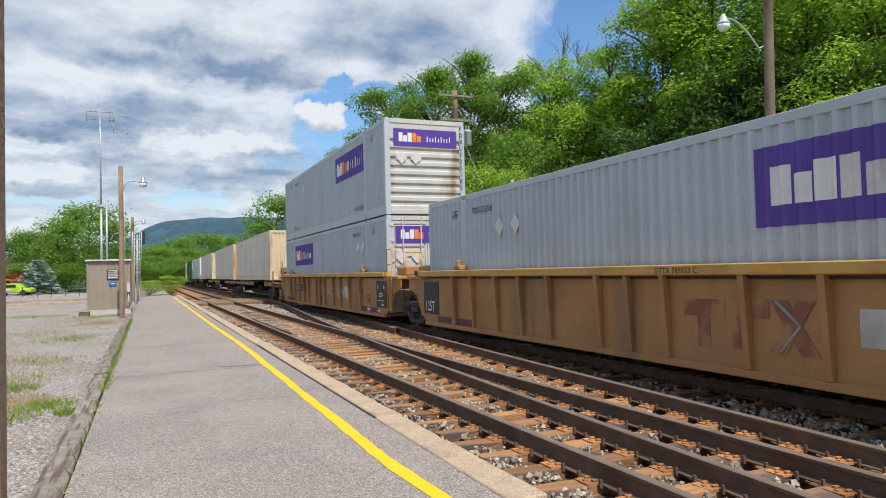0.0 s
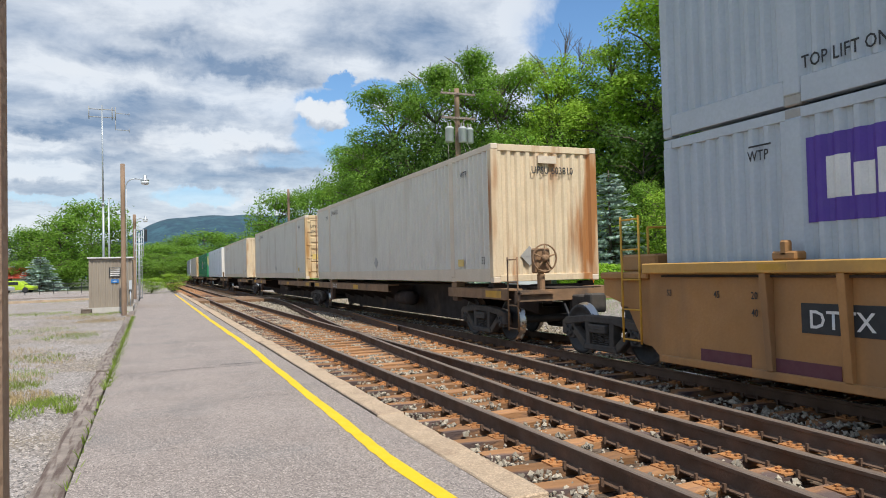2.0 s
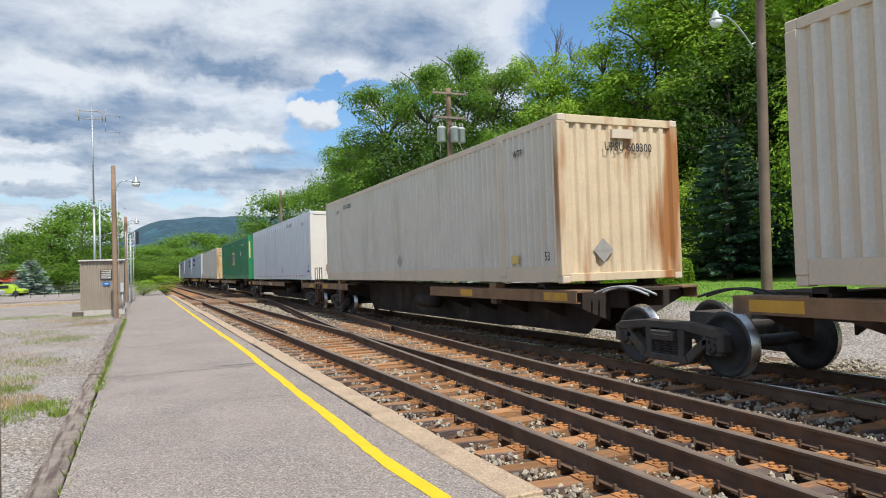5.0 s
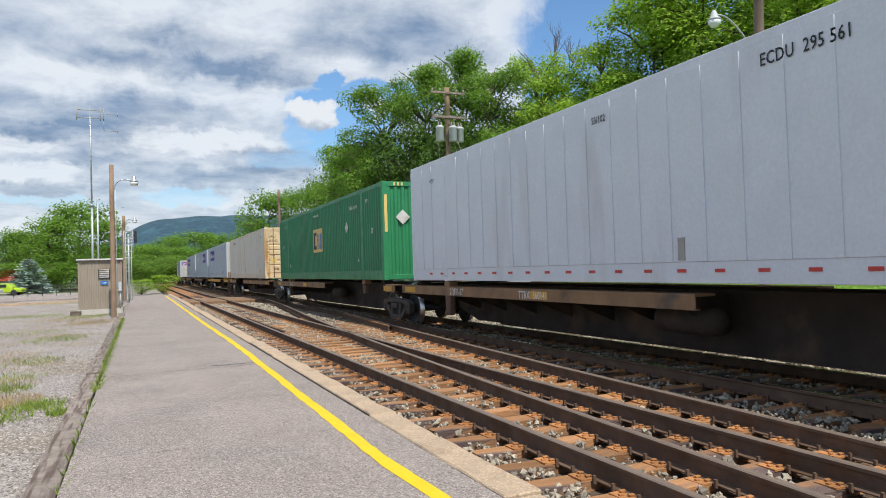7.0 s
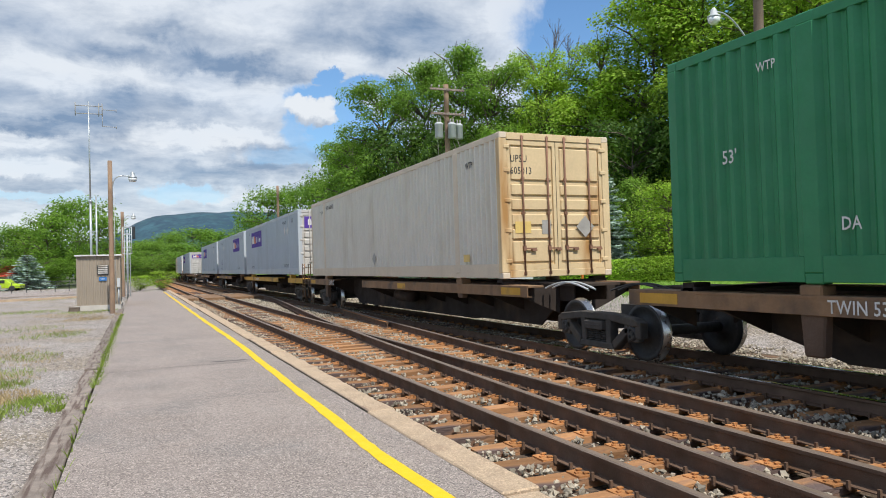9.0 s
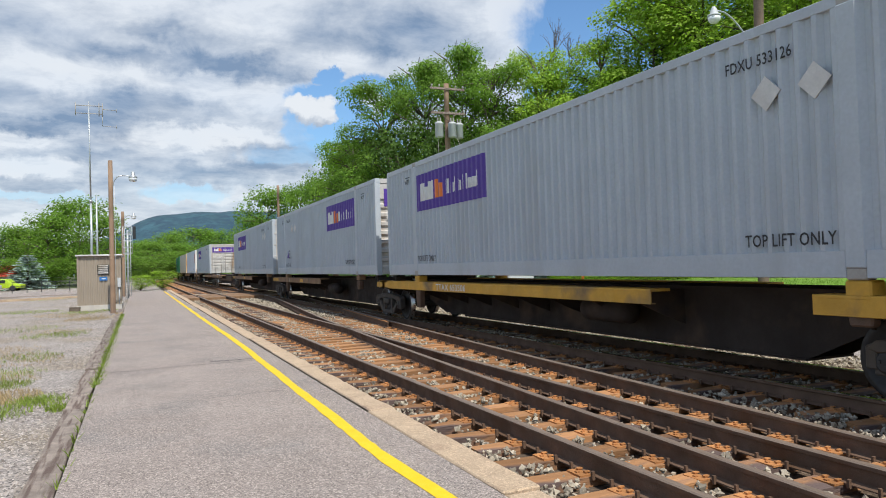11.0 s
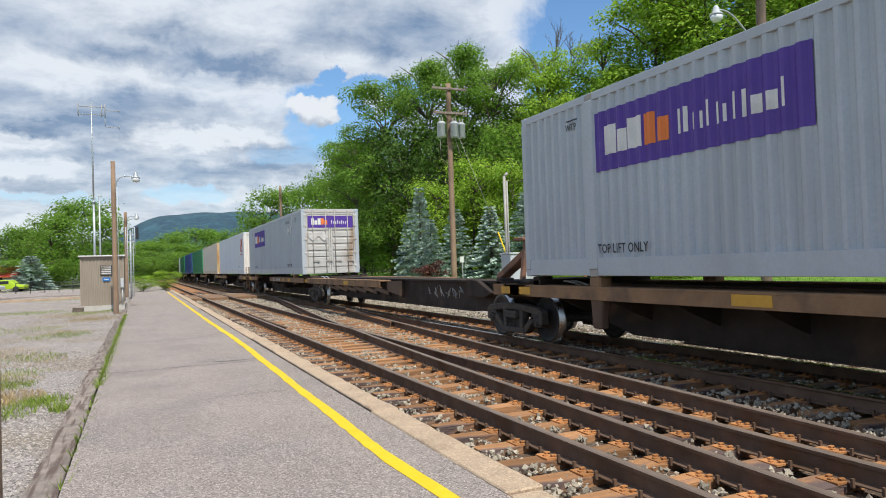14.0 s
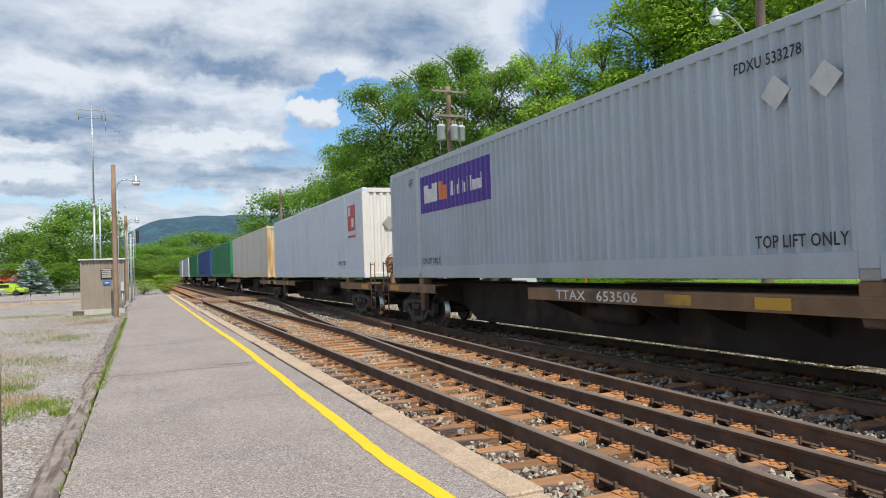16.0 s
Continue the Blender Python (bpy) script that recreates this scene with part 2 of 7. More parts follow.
POLE = material("creosoted_pole", (0.30, 0.20, 0.13), 0.9, vary=0.2, scale=1.5, fine=35, bump=0.5, stain=(0.17, 0.12, 0.09), streaks=True, stain_scale=3)
GREY_PAINT = material("light_grey_painted_metal", (0.50, 0.52, 0.53), 0.5, vary=0.06, fine=30, bump=0.05)
GALV = material("galvanised_steel", (0.46, 0.49, 0.50), 0.45, metal=0.6, vary=0.12, scale=6, fine=40, bump=0.05)
SHED = material("tan_metal_cladding", (0.31, 0.26, 0.20), 0.6, vary=0.06, scale=1, fine=30, bump=0.05, stain=(0.24, 0.19, 0.14), streaks=True)
GREY_BOX = material("container_grey_paint", (0.45, 0.49, 0.53), 0.5, vary=0.05, scale=1.3, fine=25, bump=0.06, stain=(0.38, 0.40, 0.42), stain_at=(0.56, 0.75), streaks=True)
GREY_END = material("dirty_light_grey_end_paint", (0.52, 0.50, 0.465), 0.6, vary=0.10, scale=2, fine=25, bump=0.08, stain=(0.30, 0.21, 0.14), stain_at=(0.54, 0.70), stain_scale=1.8, streaks=True)
POLE_DARK = material("dark_weathered_pole", (0.19, 0.135, 0.10), 0.9, vary=0.25, scale=1.5, fine=35, bump=0.6, stain=(0.10, 0.08, 0.065), streaks=True, stain_scale=3)
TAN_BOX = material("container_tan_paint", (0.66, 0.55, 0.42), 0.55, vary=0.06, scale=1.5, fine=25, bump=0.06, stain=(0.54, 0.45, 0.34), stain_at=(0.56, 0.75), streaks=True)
# Paler copy of TAN_BOX, with the light on the ridges put into its colour.
TAN_RIDGE = material("pale_tan_paint_lit_ridges", (0.70, 0.655, 0.57), 0.55, vary=0.05, scale=1.5, fine=25, bump=0.06, stain=(0.52, 0.45, 0.35), stain_at=(0.58, 0.78), streaks=True)
TAN_END = material("tan_door_paint", (0.66, 0.50, 0.29), 0.55, vary=0.08, scale=2, fine=25, bump=0.06, stain=(0.40, 0.21, 0.07), stain_at=(0.54, 0.70), stain_scale=2.2, streaks=True)
TAN_RUST = material("rust_streaked_tan_paint", (0.68, 0.54, 0.36), 0.6, vary=0.08, scale=2, fine=25, bump=0.08, stain=(0.36, 0.15, 0.045), stain_at=(0.50, 0.62), streaks=True, stain_scale=1.5)
WHITE_BOX = material("container_white_paint", (0.68, 0.71, 0.76), 0.45, vary=0.04, scale=1.5, fine=25, bump=0.05, stain=(0.50, 0.50, 0.50), stain_at=(0.6, 0.8), streaks=True)
WHITE_END = material("weathered_white_end_paint", (0.74, 0.70, 0.64), 0.5, vary=0.06, scale=2, fine=25, bump=0.05, stain=(0.45, 0.32, 0.20), stain_at=(0.60, 0.76), streaks=True)
GREEN_BOX = material("container_green_paint", (0.024, 0.215, 0.085), 0.5, vary=0.1, scale=1.5, fine=25, bump=0.06, stain=(0.035, 0.16, 0.07), streaks=True)
BLUE_BOX = material("container_blue_paint", (0.03, 0.075, 0.26), 0.5, vary=0.1, scale=1.5, fine=25, bump=0.06, stain=(0.04, 0.06, 0.15), streaks=True)
FADED = material("faded_red_lettering_paint", (0.27, 0.10, 0.055), 0.75, vary=0.25, scale=3, fine=30, bump=0.1, stain=(0.38, 0.20, 0.08), stain_at=(0.46, 0.62), stain_scale=3)
# Lighter than WELL: sunlight on the top chord is painted into this ochre.
CHORD = material("ochre_paint_lightened_for_sun", (0.56, 0.31, 0.075), 0.65, vary=0.12, scale=1.5, fine=25, bump=0.12, stain=(0.33, 0.18, 0.06), stain_at=(0.55, 0.75))
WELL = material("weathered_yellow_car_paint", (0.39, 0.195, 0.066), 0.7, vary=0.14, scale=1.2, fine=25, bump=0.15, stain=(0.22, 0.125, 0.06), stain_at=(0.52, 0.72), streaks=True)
MAROON = material("maroon_notice_paint", (0.13, 0.04, 0.05), 0.7, vary=0.15)
DECK = material("rusty_brown_deck_paint", (0.25, 0.145, 0.075), 0.8, vary=0.25, scale=2, fine=25, bump=0.3, stain=(0.10, 0.07, 0.05), stain_scale=1.6)
DECK_YELLOW = material("chrome_yellow_deck_paint", (0.60, 0.33, 0.042), 0.7, vary=0.15, scale=2, fine=25, bump=0.2, stain=(0.22, 0.14, 0.06))
RUST = material("rust_red_steel", (0.24, 0.125, 0.08), 0.85, vary=0.25, scale=3, fine=30, bump=0.3, stain=(0.12, 0.075, 0.055))
KNEE = material("grimy_brown_bracket", (0.13, 0.085, 0.06), 0.8, spec=0.2, vary=0.25, scale=3, fine=30, bump=0.3)
SPINE = material("sooty_brown_frame", (0.045, 0.035, 0.030), 0.85, spec=0.2, vary=0.25, scale=1.5, fine=25, bump=0.2, stain=(0.10, 0.065, 0.045), stain_at=(0.55, 0.75))
TRUCK = material("grimy_cast_steel", (0.075, 0.066, 0.058), 0.75, spec=0.2, vary=0.25, scale=6, fine=40, bump=0.3, stain=(0.10, 0.08, 0.06))
WHEEL = material("wheel_steel", (0.045, 0.043, 0.042), 0.6, metal=0.3, vary=0.2, scale=6, fine=40, bump=0.1)
TREAD = material("bright_wheel_tread", (0.5, 0.49, 0.47), 0.3, metal=1.0, vary=0.1, fine=50, bump=0.03)
BLACK = material("black_stencil_paint", (0.03, 0.03, 0.032), 0.7, vary=0.2, fine=40, bump=0.05)
WHITE = material("white_stencil_paint", (0.72, 0.71, 0.68), 0.6, vary=0.08, fine=40, bump=0.05, stain=(0.5, 0.48, 0.45))
PURPLE = material("purple_sign_paint", (0.085, 0.035, 0.29), 0.5, vary=0.08, scale=2, fine=30, bump=0.04)
ORANGE = material("orange_sign_paint", (0.80, 0.20, 0.03), 0.5, vary=0.08, fine=30, bump=0.04)
RED = material("red_paint", (0.55, 0.05, 0.04), 0.5, vary=0.1, fine=30, bump=0.04)
BLUE = material("blue_paint", (0.03, 0.16, 0.42), 0.5, vary=0.1, fine=30, bump=0.04)
GOLD = material("gold_sign_paint", (0.70, 0.50, 0.16), 0.6, vary=0.1, fine=30, bump=0.04)
PALE = material("pale_placard", (0.62, 0.60, 0.57), 0.6, vary=0.12, fine=30, bump=0.1, stain=(0.4, 0.36, 0.3))
DULL = material("dull_grey_placard", (0.36, 0.34, 0.31), 0.6, vary=0.12, fine=30, bump=0.1)
BLACK_PLATE = material("black_panel_paint", (0.022, 0.024, 0.026), 0.6, vary=0.15, fine=30, bump=0.1)
GLASS_LAMP = material("frosted_lamp_glass", (0.72, 0.75, 0.76), 0.25, vary=0.05, fine=20, bump=0.02)


# ---- building helpers ----
def box(bm, x0, x1, y0, y1, z0, z1, m=None):
    """Adds an axis-aligned box, optionally moved by the matrix m."""
    vs = [bm.verts.new((x, y, z)) for x in (x0, x1) for y in (y0, y1) for z in (z0, z1)]
    for f in ((0, 1, 3, 2), (4, 6, 7, 5), (0, 4, 5, 1), (2, 3, 7, 6), (0, 2, 6, 4), (1, 5, 7, 3)):
        bm.faces.new([vs[i] for i in f])
    if m:
        bmesh.ops.transform(bm, matrix=m, verts=vs)
    return vs


def tube(bm, a, b, r0, r1=None, sides=10, caps=True):
    """Adds a round bar from a to b, tapering from r0 to r1."""
    a, b = Vector(a), Vector(b)
    r1 = r0 if r1 is None else r1
    q = (b - a).to_track_quat("Z", "Y").to_matrix()
    rings = []
    for p, r in ((a, r0), (b, r1)):
        rings.append([bm.verts.new(p + q @ Vector((r * math.cos(2 * math.pi * i / sides), r * math.sin(2 * math.pi * i / sides), 0))) for i in range(sides)])
    for i in range(sides):
        j = (i + 1) % sides
        f = bm.faces.new((rings[0][i], rings[0][j], rings[1][j], rings[1][i]))
        f.smooth = True
    if caps:
        bm.faces.new(rings[0][::-1])
        bm.faces.new(rings[1])
    return rings[0] + rings[1]


def lathe(bm, profile, sides=16, m=None, smooth=True):
    """Turns (radius, height) pairs round the z axis."""
    rings, made = [], []
    for r, z in profile:
        ring = [bm.verts.new((r * math.cos(2 * math.pi * i / sides), r * math.sin(2 * math.pi * i / sides), z)) for i in range(sides)]
        rings.append(ring)
        made += ring
    for a, b in zip(rings, rings[1:]):
        for i in range(sides):
            j = (i + 1) % sides
            bm.faces.new((a[i], a[j], b[j], b[i])).smooth = smooth
    bm.faces.new(rings[0][::-1])
    bm.faces.new(rings[-1])
    if m:
        bmesh.ops.transform(bm, matrix=m, verts=made)
    return made


def slab(bm, outline, axis, t0, t1):
    """A plate: outline of (u, v) pairs, drawn out along 'x' (u=y, v=z) or 'z' (u=x, v=y) or 'y' (u=x, v=z)."""
    def at(u, v, w):
        return {"x": (w, u, v), "y": (u, w, v), "z": (u, v, w)}[axis]
    a = [bm.verts.new(at(u, v, t0)) for u, v in outline]
    b = [bm.verts.new(at(u, v, t1)) for u, v in outline]
    bm.faces.new(a)
    bm.faces.new(b[::-1])
    for i in range(len(a)):
        j = (i + 1) % len(a)
        bm.faces.new((a[i], b[i], b[j], a[j]))
    return a + b


def mesh_of(bm, name, mat):
    bmesh.ops.recalc_face_normals(bm, faces=bm.faces)
    me = bpy.data.meshes.new(name)
    bm.to_mesh(me)
    bm.free()
    for m in mat if isinstance(mat, (list, tuple)) else (mat,):
        me.materials.append(m)
    return me


def part(name, bm, mat, parent=None, label="", bevel=0.0):
    """Links a bmesh as one mesh object under a thing or a part."""
    ob = new(name, mesh_of(bm, name, mat))
    ob.parent = parent
    if bevel:
        b = ob.modifiers.new("bevel", "BEVEL")
        b.width, b.segments, b.limit_method = bevel, 1, "ANGLE"
    if label:
        ob["label"] = label
    return ob


def piece(name, me, parent, m):
    ob = new(name, me)
    ob.parent = parent
    ob.matrix_basis = m
    return ob


def thing(name, label, category, group="", kind="", at=(0, 0, 0)):
    ob = new(name)
    ob.empty_display_size = 0.2
    ob.location = at
    return tagged(ob, label, category, group, kind)


def boxes(*dims):
    bm = bmesh.new()
    for d in dims:
        box(bm, *d)
    return bm


def line_x(y):
    """How far the railway has bent to the right at y."""
    return 0.0 if y < BEND_Y else BEND_R - math.sqrt(max(BEND_R ** 2 - (y - BEND_Y) ** 2, 0))


def on_line(s):
    """Place on the train's track, s metres up the line."""
    if s <= BEND_Y:
        return Vector((TRAIN_X, s, 0))
    a = (s - BEND_Y) / BEND_R
    return Vector((TRAIN_X + BEND_R * (1 - math.cos(a)), BEND_Y + BEND_R * math.sin(a), 0))

# ---- ground ----
def ground_z(x, y):
    z = -0.16
    if x > -0.6:
        z = -0.40
    if x > 11.0:
        z = -0.40 + min((x - 11.0) / 3.0, 1.0) * 0.75
    if x > 18.0:
        z += (x - 18.0) * 0.03
    hill = x - 27.0 - max(y - 60.0, 0) * 0.10
    if hill > 0:
        z += min(hill * 0.42, 26.0) * (1.0 if y < 120 else max(0.0, 1 - (y - 120) / 120))
    if x < -0.9 and y > 4:
        z += 0.05 * noise.noise((x * 0.35, y * 0.35, 0))
    return z


def make_ground():
    xs = [-2500, -1200, -600, -300, -150, -90, -60] + [-45 + 2.5 * i for i in range(14)] + [-10 + 0.8 * i for i in range(12)] + [-0.62, -0.58, 2, 4, 6, 8, 10, 11, 12, 13, 14, 15]
    xs += [17 + 2 * i for i in range(22)] + [64, 72, 84, 100, 130, 180, 300, 600, 1200, 2500]
    ys = [-2500, -900, -300, -120, -60, -30] + [-15 + 3 * i for i in range(24)] + [60 + 8 * i for i in range(24)] + [270, 320, 400, 550, 800, 1200, 2000, 3400]
    bm = bmesh.new()
    grid = [[bm.verts.new((x, y, ground_z(x, y))) for y in ys] for x in xs]
    for i in range(len(xs) - 1):
        for j in range(len(ys) - 1):
            f = bm.faces.new((grid[i][j], grid[i + 1][j], grid[i + 1][j + 1], grid[i][j + 1]))
            f.smooth = True
            cx, cy = (xs[i] + xs[i + 1]) / 2, (ys[j] + ys[j + 1]) / 2
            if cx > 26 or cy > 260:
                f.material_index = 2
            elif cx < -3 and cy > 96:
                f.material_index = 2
            elif cx > 14.6 or cx < -24:
                f.material_index = 1
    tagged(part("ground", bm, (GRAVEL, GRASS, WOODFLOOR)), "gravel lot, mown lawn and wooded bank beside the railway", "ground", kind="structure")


make_ground()

# ---- platform ----
PLAT_END = 63.0
platform = tagged(part("platform", boxes((-0.57, 2.212, -12, PLAT_END, -0.5, 0.0)), ASPHALT), "worn grey asphalt station platform with fine cracks", "platform", kind="structure")


def make_line():
    """The painted line, with slightly ragged edges."""
    rnd = random.Random(4)
    bm = bmesh.new()
    last = None
    y = -10.0
    while y < 60.6:
        w = 0.062 + rnd.uniform(-0.006, 0.006)
        c = float(np.interp(y, (4.0, 5.4, 8.0, 15.7, 24.0), (1.855, 1.80, 1.83, 1.93, 1.89))) + 0.006 * math.sin(y * 1.9) + rnd.uniform(-0.004, 0.004)
        row = (bm.verts.new((c - w, y, 0.004)), bm.verts.new((c + w, y, 0.004)))
        if last:
            bm.faces.new((last[0], last[1], row[1], row[0]))
        last = row
        y += rnd.uniform(0.12, 0.5)
    return bm


tagged(part("yellow_line", make_line(), YELLOW), "ragged yellow safety line painted along the platform", "line", kind="structure")
kerb = thing("platform_kerb", "weathered tan concrete kerb along the platform edge", "kerb", kind="structure")
edging = thing("platform_edging", "split weathered timber edging of the platform", "edging", kind="structure")


def make_edges():
    rnd = random.Random(8)
    y, i = -8.0, 0
    while y < PLAT_END:
        n = 3.05
        bm = bmesh.new()
        drift = float(np.interp(y, (4, 9), (0.0, 0.04)))
        box(bm, 2.232 + drift + rnd.uniform(-0.008, 0.012), 2.51 + drift + rnd.uniform(-0.015, 0.015), y + 0.008, y + n - 0.008, -0.5, rnd.uniform(-0.02, 0.012))
        bmesh.ops.subdivide_edges(bm, edges=[e for e in bm.edges if e.calc_length() > 2], cuts=14)
        for v in bm.verts:
            if v.co.x > 2.35:
                v.co.x += rnd.uniform(-0.020, 0.012)
            v.co.z += rnd.uniform(-0.004, 0.004)
        part("kerb_stone", bm, CONCRETE, kerb, bevel=0.012)
        y += n
    y = -7.0
    while y < 33:
        n = rnd.uniform(3.6, 4.6)
        bm = bmesh.new()
        x1 = -0.60 + rnd.uniform(-0.02, 0.01)
        box(bm, x1 - 0.235, x1, y + 0.03, y + n - 0.03, -0.42, -0.02 + rnd.uniform(-0.02, 0.015))
        bmesh.ops.subdivide_edges(bm, edges=[e for e in bm.edges if e.calc_length() > 2], cuts=16)
        for v in bm.verts:
            v.co.x += 0.018 * noise.noise((v.co.y * 0.7, v.co.x * 9, 1.0)) + rnd.uniform(-0.004, 0.004)
            v.co.z += 0.014 * noise.noise((v.co.y * 0.9, v.co.x * 9, 5.0)) + rnd.uniform(-0.003, 0.003)
        part("timber", bm, OLD_TIMBER, edging, bevel=0.01)
        y += n


make_edges()


def make_cracks():
    """Narrow open joints across the platform, slightly proud strips of black filler."""
    rnd = random.Random(5)
    bm = bmesh.new()
    for y0, x0, x1, w in ((12.2, -0.5, 1.75, 0.010), (12.6, 1.1, 2.05, 0.02), (8.9, -0.2, 1.7, 0.004), (17.2, -0.5, 1.1, 0.006), (18.0, 0.6, 2.0, 0.012),
                          (24.5, -0.5, 0.9, 0.012), (30.5, -0.5, 1.7, 0.012), (38.0, -0.5, 1.9, 0.014), (6.8, -0.5, 0.5, 0.003)):
        last, x = None, x0
        y = y0
        while x < x1:
            row = (bm.verts.new((x, y - w * rnd.uniform(0.6, 1.5), 0.003)), bm.verts.new((x, y + w * rnd.uniform(0.6, 1.5), 0.003)))
            if last:
                bm.faces.new((last[0], row[0], row[1], last[1]))
            last = row
            x += rnd.uniform(0.06, 0.16)
            y += rnd.uniform(-0.028, 0.03)
    return bm


tagged(part("platform_joint", make_cracks(), BLACK), "dark cracks and joints across the asphalt", "crack", kind="structure")

# ---- track bed and rails ----
def make_bed():
    bm = bmesh.new()
    last = None
    for y in [-60, -20] + [-6 + 1.5 * i for i in range(60)] + [90 + 6 * i for i in range(60)]:
        o = line_x(y)
        row = []
        for x, z in ((2.4, -0.25), (3.1, -0.26), (3.9, -0.235), (4.7, -0.26), (5.9, -0.235), (6.8, -0.26), (7.8, -0.235), (8.9, -0.24), (10.2, -0.24), (11.6, -0.42)):
            row.append(bm.verts.new((x + o, y, z + 0.014 * noise.noise((x * 2, y * 2, 3)))))
        if last:
            for a, b, c, d in zip(last, last[1:], row[1:], row):
                bm.faces.new((a, b, c, d)).smooth = True
        last = row
    return bm


tagged(part("track_bed", make_bed(), BALLAST), "rust-brown ballast bed under two railway tracks", "track bed", kind="structure")


def cross_x(y):
    """Left rail of the crossover track."""
    u = y - 3.5
    if y < 20:
        return 4.06 + 0.045 * u + 0.001 * u * u
    u2 = min((y - 20) / 26.0, 1.0)
    a, b, m0, m1 = cross_x(19.999), 7.0, 0.078 * 26, 0.0
    return (2 * u2 ** 3 - 3 * u2 ** 2 + 1) * a + (u2 ** 3 - 2 * u2 ** 2 + u2) * m0 + (-2 * u2 ** 3 + 3 * u2 ** 2) * b + (u2 ** 3 - u2 ** 2) * m1


PROFILE = [(-0.070, -0.178), (0.070, -0.178), (0.070, -0.168), (0.012, -0.150), (0.009, -0.05), (0.036, -0.038), (0.037, -0.010), (0.026, 0.0),
           (-0.026, 0.0), (-0.037, -0.010), (-0.036, -0.038), (-0.009, -0.05), (-0.012, -0.150), (-0.070, -0.168)]


def rail(name, where, y0, y1, label, top, parent=None, step=2.0, lift=0.0):
    ys = [y0]
    while ys[-1] < y1:
        ys.append(min(ys[-1] + step, y1))
    bm = bmesh.new()
    rows = [[bm.verts.new((where(y) + x, y, z + lift)) for x, z in PROFILE] for y in ys]
    n = len(PROFILE)
    for a, b in zip(rows, rows[1:]):
        for i in range(n):
            j = (i + 1) % n
            f = bm.faces.new((a[i], a[j], b[j], b[i]))
            f.material_index = 1 if i in (6, 7, 8) else 0
    bm.faces.new(rows[0])
    bm.faces.new(rows[-1][::-1])
    ob = part(name, bm, (RAIL_SIDE, top), parent)
    if parent is None:
        tagged(ob, label, "rail", "rails of the tracks", "structure")
    return ob


FAR = 330.0
rail("rail", lambda y: RAIL_A + line_x(y), -30, FAR, "brown steel running rail with a dull worn head", RAIL_TOP)
rail("rail", lambda y: RAIL_A + GAUGE + line_x(y), -30, FAR, "brown steel running rail with a dull worn head", RAIL_TOP)
rail("rail", lambda y: 7.09 + line_x(y), -30, FAR, "running rail under the train with a bright polished head", RAIL_TOP_SHINY)
rail("rail", lambda y: 7.09 + GAUGE + line_x(y), -30, FAR, "running rail under the train with a bright polished head", RAIL_TOP_SHINY)
rail("rail", cross_x, -8, 46, "curved crossover rail between the two tracks", RAIL_TOP)
rail("rail", lambda y: cross_x(y) + GAUGE - 0.002, -8, 45, "curved crossover rail between the two tracks", RAIL_TOP)
rail("guard_rail", lambda y: RAIL_A + 0.13 + (0.05 if y < 19.5 or y > 25.2 else 0), 18.9, 26.0, "short guard rail beside the running rail", RAIL_SIDE)
rail("guard_rail", lambda y: cross_x(y) + GAUGE - 0.13, 18.4, 25.0, "short guard rail beside the crossover rail", PLATE)

# ---- ties, plates and stones ----
TIE_STEP = 0.54


